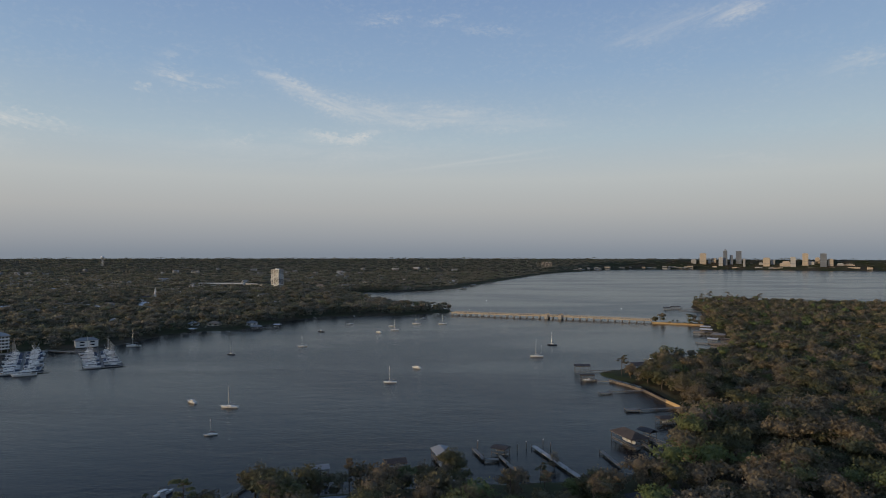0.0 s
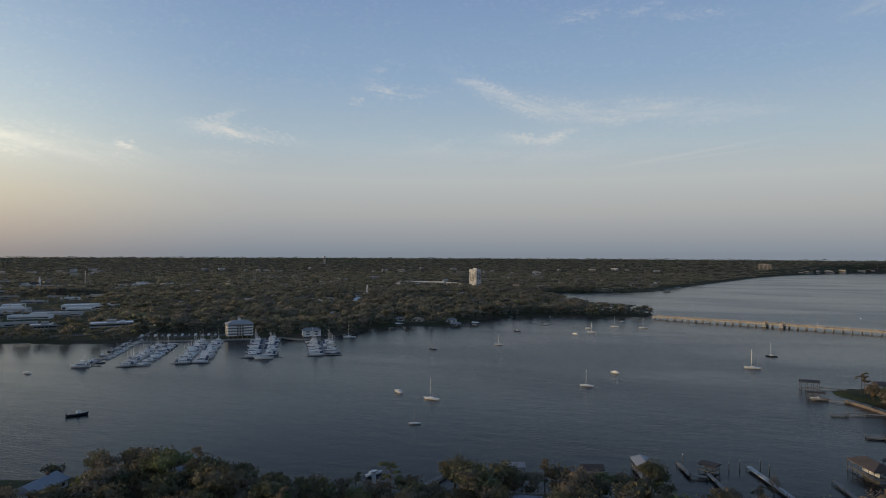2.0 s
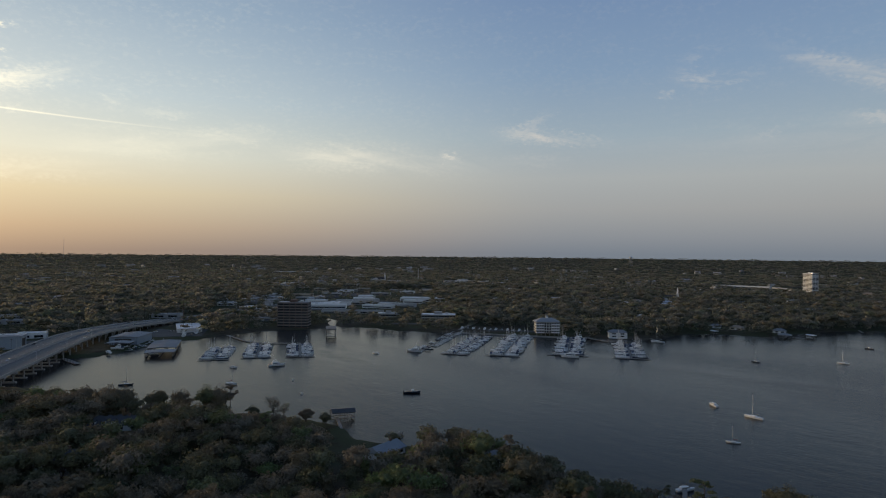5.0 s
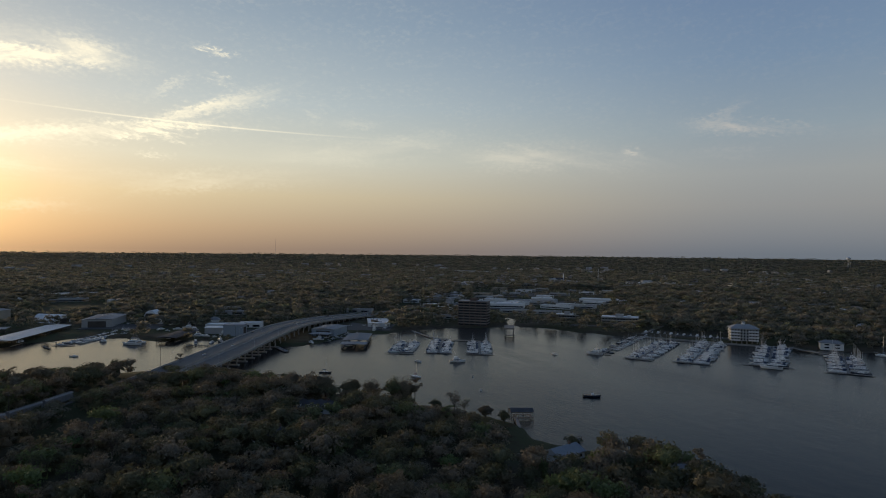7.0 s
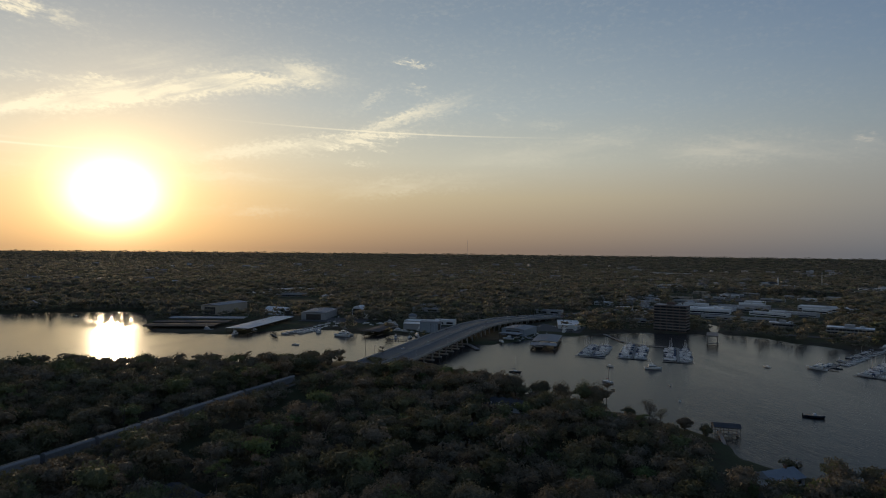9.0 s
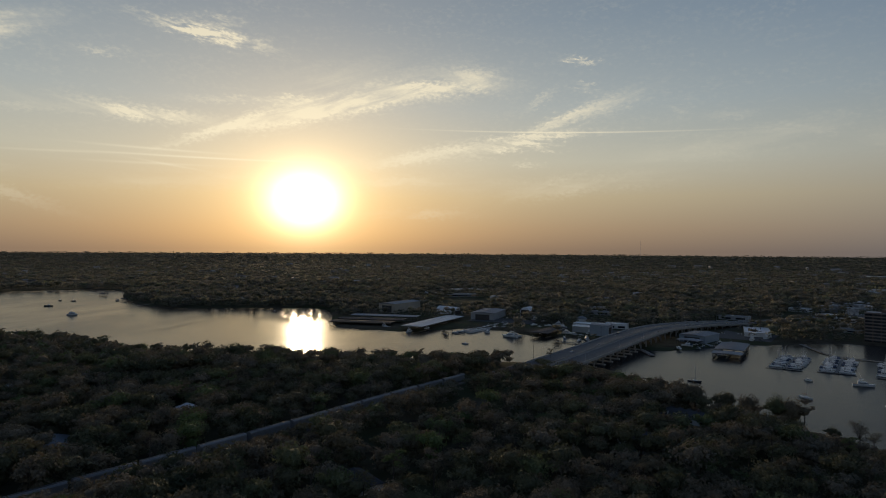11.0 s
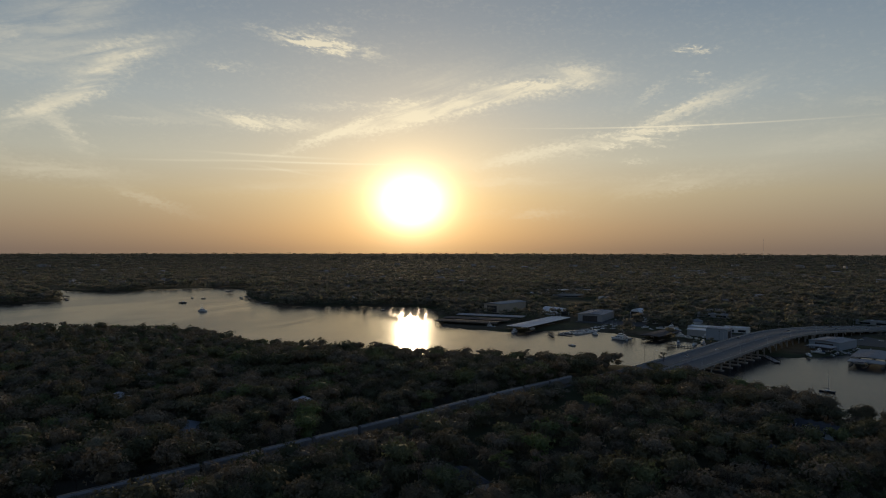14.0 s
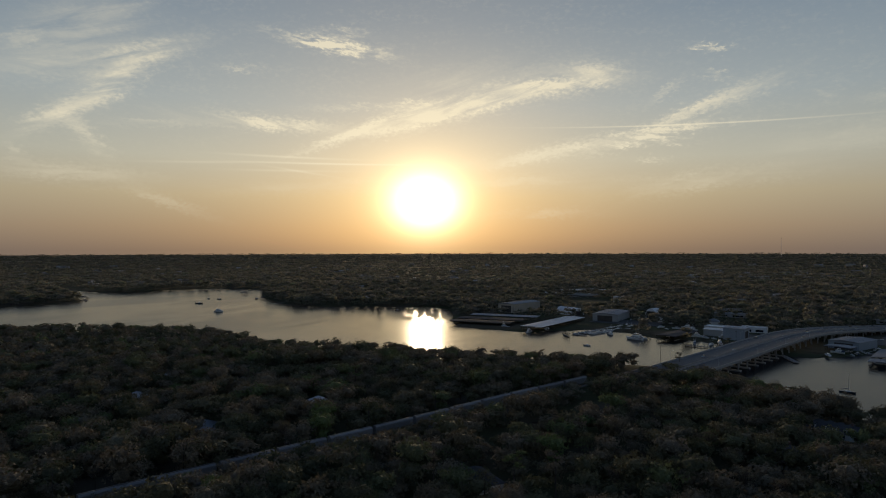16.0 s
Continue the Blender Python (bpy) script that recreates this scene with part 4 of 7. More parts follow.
# Tree-top angles that fit the camera's view, by bearing from -20 in steps of 3 degrees.
VIEW_EDGE = [-16.9, -17.7, -18.1, -19.4, -18.3, -19.0, -19.1, -18.5, -18.3, -17.9, -18.3, -18.2, -18.8, -19.8, -19.2, -19.4, -19.4, -19.1, -18.1, -17.4, -16.6, -15.9, -15.3, -15.3, -16.7, -15.6, -14.9,
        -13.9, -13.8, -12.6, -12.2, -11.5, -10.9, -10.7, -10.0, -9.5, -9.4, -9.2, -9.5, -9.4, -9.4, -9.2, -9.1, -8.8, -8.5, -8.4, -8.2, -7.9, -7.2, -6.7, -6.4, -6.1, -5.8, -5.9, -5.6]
edge = np.interp(bearing_of(px, py), np.arange(-20, 145, 3.0), VIEW_EDGE) - np.abs(rng.normal(0, 0.22, len(px)))
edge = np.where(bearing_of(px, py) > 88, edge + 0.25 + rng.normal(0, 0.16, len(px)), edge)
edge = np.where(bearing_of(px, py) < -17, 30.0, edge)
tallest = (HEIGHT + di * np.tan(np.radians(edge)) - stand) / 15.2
view_cap = np.minimum(view_cap, tallest)
for i in range(len(px)):
    q = rng.random()
    if dep[i] < 16:
        kind = "oak_tree" if q < 0.35 else "maple_tree" if q < 0.6 else "cypress_tree" if q < 0.93 else "pine_tree"
    else:
        kind = "oak_tree" if q < 0.46 else "maple_tree" if q < 0.88 else "cypress_tree" if q < 0.97 else "pine_tree"
    if view_cap[i] < 0.34:
        continue
    if made[kind] >= SINGLE or di[i] > 520:
        rest.append((i, kind))
        continue
    s = rng.uniform(0.72, 1.12) * (0.8 if dep[i] < 14 else 1.0)
    s = min(s, view_cap[i])
    w = max(s, 0.62) * (rng.uniform(0.95, 1.35) if kind in ("oak_tree", "maple_tree") else 1.0)
    m = pose(px[i], py[i], stand[i], 0, 0, rng.uniform(0, 360)) @ Matrix.Diagonal((w, w, s * rng.uniform(0.85, 1.12), 1))
    src = masters[kind][made[kind] % MASTERS[kind]]
    if made[kind] < MASTERS[kind]:
        ob = src
        ob.matrix_world = m
    else:
        ob = copy_thing(src, m)
        ob.scale = m.to_scale()
    made[kind] += 1


def woods(name, places, z, templates, mat, label, gen, smin=0.75, smax=1.2, cap=None):
    """Many trees in one mesh: leaf sprays only, each tree with a tone of its own."""
    verts, tris, tints, at = [], [], [], 0
    for k_, ((x, y), zz) in enumerate(zip(places, z)):
        v, f = templates[gen.integers(len(templates))]
        a, s = gen.uniform(0, 2 * math.pi), gen.uniform(smin, smax) * (1 + 0.14 * math.sin(x / 61 + 2 * math.sin(y / 83)) * math.sin(y / 47 + x / 190))
        s = s if cap is None else min(s, cap[k_])
        c, sn = math.cos(a) * s, math.sin(a) * s
        verts.append(np.stack([v[:, 0] * c - v[:, 1] * sn + x, v[:, 0] * sn + v[:, 1] * c + y, v[:, 2] * s * gen.uniform(0.85, 1.15) + zz], -1))
        tris.append(f + at)
        at += len(v)
        tints.append(np.full(len(f), gen.random()))
    ob = new(name, tris_mesh(name, np.concatenate(verts), np.concatenate(tris), mat, np.concatenate(tints)))
    return tagged(ob, label, "woodland", kind="stuff")


def template(seed, h, r, side, detail, n, size, boughs=22, rough=0.05, top=None, cores=4, under=False):
    gen = np.random.default_rng(seed)
    masses = crown_masses(gen, h, r, side, boughs, top)
    if under:
        masses.insert(1, Mass(gen, (gen.uniform(-1, 1), gen.uniform(-1, 1), h * 0.28), r * 0.72, h * 0.30, 10, 0.4, skirt=0.9))
    return crown_mesh(gen, masses, detail, n, size, 0.72, rough, 0.15, cores)


mid_templates = [template(60 + i, 12.4 + 0.7 * i, 6.2 + 0.55 * i, 7, 1, 480, 0.80, rough=0.14, cores=3, under=True) for i in range(7)]
thin_templates = [template(70 + i, 12.6 + 0.7 * i, 6.4 + 0.5 * i, 3, 1, 115, 1.35, 14, 0.14, cores=2, under=True) for i in range(6)]
idx = np.array([i for i, _ in rest])
for name, pick, temps in (("near_woodland", idx[di[idx] < 560], mid_templates), ("near_woodland", idx[di[idx] >= 560], thin_templates)):
    woods(name, np.stack([px[pick], py[pick]], -1), stand[pick], temps, M_WOOD, "dense brown and green woodland on the near bank", rng, 0.7, 1.12, view_cap[pick])

fx, fy = spread(0, 0, rng, 13.2, -1750, 1000, -1800, 1900)
fb, fd = bearing_of(fx, fy), np.hypot(fx, fy)
keep = (fb > -40) & (fb < 146) & (fd < 1750)
fx, fy, fd = fx[keep], fy[keep], fd[keep]
dep = depth_inside(fx, fy, FAR_LAND)
keep = dep > 2
fx, fy, fd, dep = fx[keep], fy[keep], fd[keep], dep[keep]

keep = np.ones(len(fx), bool)
for lx, ly, lr in CLEAR:
    keep &= (np.hypot(fx - lx, fy - ly) > lr)
# The streets of the town are only thinly planted.
fb = bearing_of(fx, fy)
town = (fb > 47) & (fb < 59) & (fd > 960) & (fd < 1660)
keep &= ~town | (rng.random(len(fx)) < 0.35)
low_growth = np.zeros(len(fx), bool)
for lx, ly, lr in LOW_GROWTH:
    low_growth |= np.hypot(fx - lx, fy - ly) < lr
town_cap = np.where(low_growth, 0.42, np.where(town, 0.62, 9.0))[keep]
fx, fy, fd, dep = fx[keep], fy[keep], fd[keep], dep[keep]
far_templates = [template(80 + i, 10.5 + i, 6.0 + 1.0 * i, 1, 1, 56, 1.7, 10, 0.16, 0.26, 1, True) for i in range(6)]
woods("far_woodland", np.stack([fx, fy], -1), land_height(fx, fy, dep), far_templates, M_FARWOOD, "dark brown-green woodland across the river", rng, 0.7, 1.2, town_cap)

for step, inner, outer, many, size in ((28, 1750, 3000, 3, 3.0), (42, 3000, 4930, 2, 4.0)):
    hx, hy = spread(0, 0, rng, step, -4950, 3600, -4300, 4950)
    hb, hd = bearing_of(hx, hy), np.hypot(hx, hy)
    keep = (hb > -44) & (hb < 146) & (hd > inner) & (hd < outer)
    hx, hy = hx[keep], hy[keep]
    dep = depth_inside(hx, hy, FAR_LAND)
    keep = (dep > 8) & (rng.random(len(hx)) < 0.92)
    for lx, ly, lr in CLEAR:
        if math.hypot(lx, ly) > 1600:
            keep &= np.hypot(hx - lx, hy - ly) > lr
    hx, hy, dep = hx[keep], hy[keep], dep[keep]
    temps = [template(90 + i, (11 if inner < 2000 else 8) + i, step * (0.46 + 0.08 * i), 0, 1, many * 3, size, 8, 0.14, 0.2) for i in range(4)]
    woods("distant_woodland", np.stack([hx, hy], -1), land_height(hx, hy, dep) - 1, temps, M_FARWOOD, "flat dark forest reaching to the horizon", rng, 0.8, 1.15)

# Trees that stand out along the water: kind, x, y, height.
TREE_HEIGHT = {"oak_tree": 13.0, "maple_tree": 14.0, "cypress_tree": 14.5, "pine_tree": 18.5}
SHORE_LABELS = {"oak_tree": "broad green live oak at the water's edge", "maple_tree": "rusty brown budding hardwood at the water's edge",
                "cypress_tree": "nearly bare grey cypress at the water's edge", "pine_tree": "tall dark pine at the water's edge"}
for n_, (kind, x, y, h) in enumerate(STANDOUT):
    # Beyond bearing 86 heights are cut to the edge fitted to the camera's view.
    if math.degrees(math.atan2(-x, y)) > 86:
        reach = HEIGHT + math.hypot(x, y) * math.tan(radians(float(np.interp(math.degrees(math.atan2(-x, y)), np.arange(-20, 145, 3.0), VIEW_EDGE))))
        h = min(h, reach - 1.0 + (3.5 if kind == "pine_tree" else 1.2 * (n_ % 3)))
    s = h / TREE_HEIGHT[kind]
    w = (s * 1.1 if h < 9.5 else min(max(s, 0.8), 1.15)) if kind != "pine_tree" else s
    src = masters[kind][n_ % MASTERS[kind]]
    ob = copy_thing(src, pose(x, y, float(land_height(np.array([x]), np.array([y]), shore_depth(np.array([float(x)]), np.array([float(y)])))[0]), 0, 0, 67 * n_))
    ob.scale = (w, w, s)
    tagged(ob, SHORE_LABELS[kind], group="trees along the water's edge")


def build_palm():
    ob = thing("palm_tree", Matrix(), "slender cabbage palm with a round head of fronds", "tree", "palms by the low bridge")
    gen = np.random.default_rng(2)
    bm = tube(bmesh.new(), (0, 0, -0.5), (0.15, 0.05, 4.0), 0.24, 0.19, 7)
    tube(bm, (0.15, 0.05, 4.0), (0.2, 0.1, 8.2), 0.19, 0.17, 7)
    part("trunk", bm, M_BARK, ob)
    bm = bmesh.new()
    for i in range(26):
        a, lift = i * 2.4, gen.uniform(-0.5, 1.0)
        d = Vector((math.cos(a), math.sin(a), 0))
        side = Vector((-d.y, d.x, 0))
        prev = None
        for j in range(5):
            t = j / 4
            c = Vector((0.2, 0.1, 8.2)) + d * (2.4 * t) + Vector((0, 0, lift * 1.6 * t - 1.9 * t * t))
            w = 0.42 * math.sin(math.pi * (0.12 + 0.86 * t))
            pair = (bm.verts.new(c + side * w - Vector((0, 0, 0.2 * w))), bm.verts.new(c), bm.verts.new(c - side * w - Vector((0, 0, 0.2 * w))))
            if prev:
                bm.faces.new((prev[0], prev[1], pair[1], pair[0]))
                bm.faces.new((prev[1], prev[2], pair[2], pair[1]))
            prev = pair
    part("crown", bm, M_PALM, ob)
    return ob


M_PALM = foliage("palm_fronds", True, [(0.0, (0.05, 0.062, 0.032, 1)), (1.0, (0.085, 0.095, 0.05, 1))])
palm = None
for n_, (x, y) in enumerate(((308, 915), (314, 912), (321, 906), (333, 900), (338, 896), (346, 890), (351, 886), (11, 1100), (4, 1093), (-9, 1082), (-23, 1071), (-37, 1061), (-50, 1050), (360, 884))):
    z_ = float(land_height(np.array([x * 1.0]), np.array([y * 1.0]), shore_depth(np.array([x * 1.0]), np.array([y * 1.0])))[0])
    if palm is None:
        palm = ob = build_palm()
        ob.matrix_world = pose(x, y, z_)
    else:
        ob = copy_thing(palm, pose(x, y, z_, 0, 0, 53 * n_))
    s = 0.8 + 0.45 * ((n_ * 7) % 5) / 5
    ob.scale = (s, s, s)

# ---- finishes ----
M_GEL = surface("white_gelcoat", [(0.68, 0.67, 0.64), (0.80, 0.79, 0.77)], 0.6, 0.3, bump=0.0, by_object=0.08)
M_NAVY = surface("dark_hull_paint", [(0.02, 0.025, 0.04), (0.035, 0.04, 0.055)], 0.6, 0.3, bump=0.0)
M_TEAK = surface("weathered_teak", [(0.26, 0.19, 0.12), (0.36, 0.28, 0.20)], 1.5, 0.8, bump=0.2)
M_CANVAS = surface("boat_canvas", [(0.07, 0.09, 0.14), (0.11, 0.13, 0.18)], 1.0, 0.9, bump=0.2, by_object=0.3)
M_RED = surface("faded_red_canvas", [(0.26, 0.05, 0.035), (0.33, 0.075, 0.05)], 1.0, 0.9, bump=0.2)
M_ALU = surface("dull_aluminium", [(0.50, 0.50, 0.50), (0.62, 0.62, 0.61)], 1.0, 0.45, 0.7, bump=0.0)
M_GLASS = surface("dark_window_glass", [(0.012, 0.015, 0.018), (0.03, 0.034, 0.038)], 0.5, 0.12, bump=0.0, spec=0.8)
M_DOCK = surface("grey_dock_timber", [(0.16, 0.14, 0.12), (0.28, 0.255, 0.22), (0.21, 0.19, 0.165)], 0.8, 0.9, bump=0.4, by_object=0.12)
M_PILE = surface("wet_dark_piles", [(0.045, 0.038, 0.03), (0.11, 0.09, 0.07)], 1.0, 0.85, bump=0.4, by_object=0.2)
# The low sun's gold is put into this timber's colour.
M_SUNLIT_WOOD = surface("sunlit_gold_timber", [(0.40, 0.27, 0.13), (0.52, 0.37, 0.19)], 0.8, 0.8, bump=0.3, by_object=0.12)
M_STONE = surface("riprap_stone", [(0.12, 0.10, 0.085), (0.24, 0.20, 0.165)], 1.2, 0.9, bump=0.6, by_object=0.2)
M_ROOFS = {"white": surface("pale_metal_roof", [(0.58, 0.59, 0.60), (0.72, 0.72, 0.71), (0.64, 0.64, 0.64)], 0.12, 0.5, 0.0, bump=0.2, by_object=0.1),
           "grey": surface("grey_roof_membrane", [(0.24, 0.245, 0.25), (0.36, 0.36, 0.355)], 0.12, 0.8, bump=0.3, by_object=0.2),
           "dark": surface("dark_shingles", [(0.045, 0.045, 0.05), (0.085, 0.08, 0.08)], 0.8, 0.9, bump=0.5, by_object=0.2),
           "tan": surface("tan_roof_tiles", [(0.26, 0.20, 0.14), (0.36, 0.28, 0.21)], 0.5, 0.85, bump=0.4, by_object=0.15),
           "brown": surface("brown_shingles", [(0.055, 0.045, 0.04), (0.095, 0.075, 0.066)], 0.8, 0.9, bump=0.5, by_object=0.15),
           "yellow": surface("yellow_sign_panels", [(0.55, 0.40, 0.10), (0.62, 0.47, 0.15)], 0.4, 0.7, bump=0.1)}
M_WALLS = {"white": surface("white_siding", [(0.62, 0.61, 0.58), (0.74, 0.73, 0.70)], 0.3, 0.75, bump=0.2, by_object=0.1),
           "grey": surface("grey_stucco", [(0.34, 0.33, 0.31), (0.45, 0.44, 0.42)], 0.3, 0.85, bump=0.3, by_object=0.15),
           "tan": surface("tan_stucco", [(0.44, 0.36, 0.27), (0.54, 0.46, 0.36)], 0.3, 0.85, bump=0.3, by_object=0.12),
           "brick": surface("brown_brick", [(0.085, 0.055, 0.042), (0.15, 0.095, 0.07), (0.11, 0.07, 0.055)], 0.6, 0.9, bump=0.4),
           "blue": surface("pale_blue_metal_cladding", [(0.24, 0.28, 0.32), (0.33, 0.37, 0.40)], 0.2, 0.6, bump=0.2),
           "dark": surface("dark_boards_and_doorway_shade", [(0.05, 0.042, 0.036), (0.10, 0.085, 0.07)], 0.5, 0.9, bump=0.4)}
M_SUBURB = surface("mixed_pale_roofs", [(0.13, 0.12, 0.11), (0.22, 0.21, 0.20), (0.55, 0.54, 0.52), (0.22, 0.20, 0.18)], 0.09, 0.7, bump=0.0)
M_PALEWOOD = surface("bleached_pale_timber", [(0.36, 0.34, 0.31), (0.50, 0.48, 0.45)], 0.8, 0.9, bump=0.3, by_object=0.1)
M_TRIM = surface("white_trim_paint", [(0.70, 0.69, 0.67), (0.80, 0.79, 0.77)], 0.6, 0.6, bump=0.05)
M_LINE = surface("worn_road_paint", [(0.45, 0.45, 0.43), (0.62, 0.61, 0.58)], 1.0, 0.8, bump=0.1)
M_BALLAST = surface("railway_ballast", [(0.11, 0.10, 0.095), (0.22, 0.205, 0.19)], 1.5, 0.95, bump=0.8)
M_STEEL = surface("rusty_rail_steel", [(0.10, 0.07, 0.055), (0.20, 0.16, 0.13)], 1.0, 0.5, 0.7, bump=0.1)
M_RAILCAR = surface("grey_rail_car_panels", [(0.17, 0.165, 0.16), (0.27, 0.26, 0.25), (0.21, 0.205, 0.2)], 0.35, 0.6, 0.2, bump=0.3, by_object=0.2)
M_RUBBER = surface("black_rubber", [(0.018, 0.018, 0.018), (0.03, 0.03, 0.03)], 1.0, 0.85, bump=0.1)
M_CAR = [surface("car_paint_" + n, [c, tuple(1.15 * q for q in c)], 0.5, 0.3, bump=0.0) for n, c in
         (("white", (0.62, 0.62, 0.61)), ("silver", (0.36, 0.37, 0.38)), ("black", (0.02, 0.02, 0.022)), ("red", (0.28, 0.03, 0.025)), ("blue", (0.04, 0.07, 0.16)))]
M_SILLS = surface("concrete_bands", [(0.17, 0.14, 0.12), (0.25, 0.21, 0.18)], 0.3, 0.85, bump=0.2)


def level(x, y):
    """The ground's height at a place."""
    a, b = np.array([float(x)]), np.array([float(y)])
    return float(land_height(a, b, shore_depth(a, b))[0])


class Kind:
    """A thing that is built once and then copied."""

    def __init__(self, build):
        self.build, self.master = build, None

    def put(self, m, scale=(1, 1, 1)):
        if self.master is None:
            self.master = ob = self.build()
            ob.matrix_world = m
        else:
            ob = copy_thing(self.master, m)
        ob.scale = scale
        return ob


# ---- boats ----


def hull_rings(length, beam, free, draft, full=0.75, sheer=0.35):
    """Cross-sections of a hull from the stern to the bow, x ahead."""
    out = []
    for t in (0.0, 0.2, 0.45, 0.65, 0.8, 0.92, 1.0):
        x = -length / 2 + t * length
        w = beam / 2 * (full + (1 - full) * min(1, t / 0.45) if t < 0.45 else max(0.02, 1 - ((t - 0.45) / 0.55) ** 2.2))
        top = free * (1 + sheer * t * t)
        rake = 0.06 * length * max(0, t - 0.6) / 0.4
        out.append([Vector((x + rake, w, top)), Vector((x, w * 0.82, top * 0.15)), Vector((x, 0.01, -draft * (1 - 0.6 * t * t))), Vector((x, -w * 0.82, top * 0.15)), Vector((x + rake, -w, top)), Vector((x + rake * 0.9, 0, top + 0.06))])
    return out


def cabin_block(bm, x0, x1, w0, w1, z0, z1, lean=0.5):
    """A deckhouse with leaning front and drawn-in sides."""
    lo = [(x0, -w0), (x1, -w1), (x1, w1), (x0, w0)]
    hi = [(x0 + 0.1, -w0 * 0.88), (x1 - lean, -w1 * 0.82), (x1 - lean, w1 * 0.82), (x0 + 0.1, w0 * 0.88)]
    return loft(bm, [[Vector((x, y, z0)) for x, y in lo], [Vector((x, y, z1)) for x, y in hi]])


def build_yacht(label, length, decks, hull_mat=None, group="boats in the marina", canvas=False):
    def make():
        L, B = length, length * 0.3
        free = 0.105 * L
        ob = thing("motor_yacht", Matrix(), label, "boat", group)
        part("hull", loft(bmesh.new(), hull_rings(L, B, free, 0.05 * L, 0.85)), hull_mat or M_GEL, ob)
        if length > 12:
            part("deck", loft(bmesh.new(), [[p + Vector((0, 0, 0.03)) for p in (Vector((-0.48 * L, -B * 0.4, free)), Vector((0.1 * L, -B * 0.45, free * 1.1)), Vector((0.1 * L, B * 0.45, free * 1.1)), Vector((-0.48 * L, B * 0.4, free)))],
                                            [p + Vector((0, 0, 0.10)) for p in (Vector((-0.48 * L, -B * 0.4, free)), Vector((0.1 * L, -B * 0.45, free * 1.1)), Vector((0.1 * L, B * 0.45, free * 1.1)), Vector((-0.48 * L, B * 0.4, free)))]]), M_TEAK, ob)
        z = free * 1.05
        part("cabin", cabin_block(bmesh.new(), -0.28 * L, 0.27 * L, B * 0.40, B * 0.30, z, z + 0.12 * L, 0.10 * L), M_GEL, ob)
        bm = bmesh.new()
        cabin_block(bm, -0.25 * L, 0.235 * L, B * 0.395, B * 0.30, z + 0.05 * L, z + 0.10 * L, 0.05 * L)
        part("window_band", bm, M_GLASS, ob)
        if decks > 1:
            part("flybridge", cabin_block(bmesh.new(), -0.26 * L, 0.10 * L, B * 0.33, B * 0.27, z + 0.12 * L, z + 0.17 * L, 0.02 * L), M_GEL, ob)
            bm = box(bmesh.new(), -0.22 * L, 0.02 * L, -B * 0.28, B * 0.28, z + 0.245 * L, z + 0.26 * L)
            for sx in (-0.20, 0.0):
                for sy in (-0.26, 0.26):
                    tube(bm, (sx * L, sy * B, z + 0.16 * L), (sx * L, sy * B, z + 0.25 * L), 0.05, 0.05, 4)
            for sy in (-1, 1):
                tube(bm, (-0.05 * L, sy * 0.27 * B, z + 0.25 * L), (-0.22 * L, sy * 0.5 * B, z + 0.62 * L), 0.07, 0.04, 3)
            part("hardtop", bm, M_GEL, ob)
        if canvas:
            part("canvas_cover", cabin_block(bmesh.new(), -0.49 * L, -0.27 * L, B * 0.42, B * 0.36, free * 1.02, free + 0.13 * L, 0.03 * L), M_CANVAS, ob)
        if length > 13:
            bm = bmesh.new()
            tube(bm, (-0.1 * L, 0, z + 0.16 * L), (-0.12 * L, 0, z + 0.36 * L), 0.06, 0.03, 4)
            part("aerial", bm, M_ALU, ob)
            bm = bmesh.new()
            for i in range(6):
                x = 0.12 * L + i * 0.06 * L
                for s in (-1, 1):
                    w = B / 2 * max(0.05, 1 - ((x / L + 0.05) / 0.55) ** 2.2) * 0.95
                    tube(bm, (x, s * w, free * 1.2), (x, s * w, free * 1.2 + 0.7), 0.03, 0.03, 3)
            part("bow_rail", bm, M_ALU, ob)
        return ob
    return make


def build_sailboat(label, length, hull_mat=None, cover=None, ketch=False, group="boats in the marina"):
    def make():
        L, B = length, length * 0.29
        free = 0.095 * L
        ob = thing("sailboat", Matrix(), label, "boat", group)
        part("hull", loft(bmesh.new(), hull_rings(L, B, free, 0.08 * L, 0.6, 0.25)), hull_mat or M_GEL, ob)
        part("cabin", cabin_block(bmesh.new(), -0.12 * L, 0.22 * L, B * 0.28, B * 0.2, free * 1.05, free * 1.05 + 0.05 * L, 0.05 * L), M_GEL, ob)
        bm = tube(bmesh.new(), (0.08 * L, 0, free), (0.06 * L, 0, free + 1.22 * L), 0.15, 0.10, 6)
        tube(bm, (0.07 * L, -B * 0.4, free + 0.62 * L), (0.07 * L, B * 0.4, free + 0.62 * L), 0.04, 0.04, 4)
        part("mast", bm, M_ALU, ob)
        bm = tube(bmesh.new(), (0.07 * L, 0, free + 0.16 * L), (-0.33 * L, 0, free + 0.15 * L), 0.07, 0.06, 5)
        part("boom", bm, M_ALU, ob)
        part("sail_cover", tube(bmesh.new(), (0.06 * L, 0, free + 0.19 * L), (-0.30 * L, 0, free + 0.175 * L), 0.2, 0.12, 6), cover or M_CANVAS, ob)
        if ketch:
            part("mizzen_mast", tube(bmesh.new(), (-0.32 * L, 0, free), (-0.33 * L, 0, free + 0.8 * L), 0.08, 0.05, 5), M_ALU, ob)
        return ob
    return make


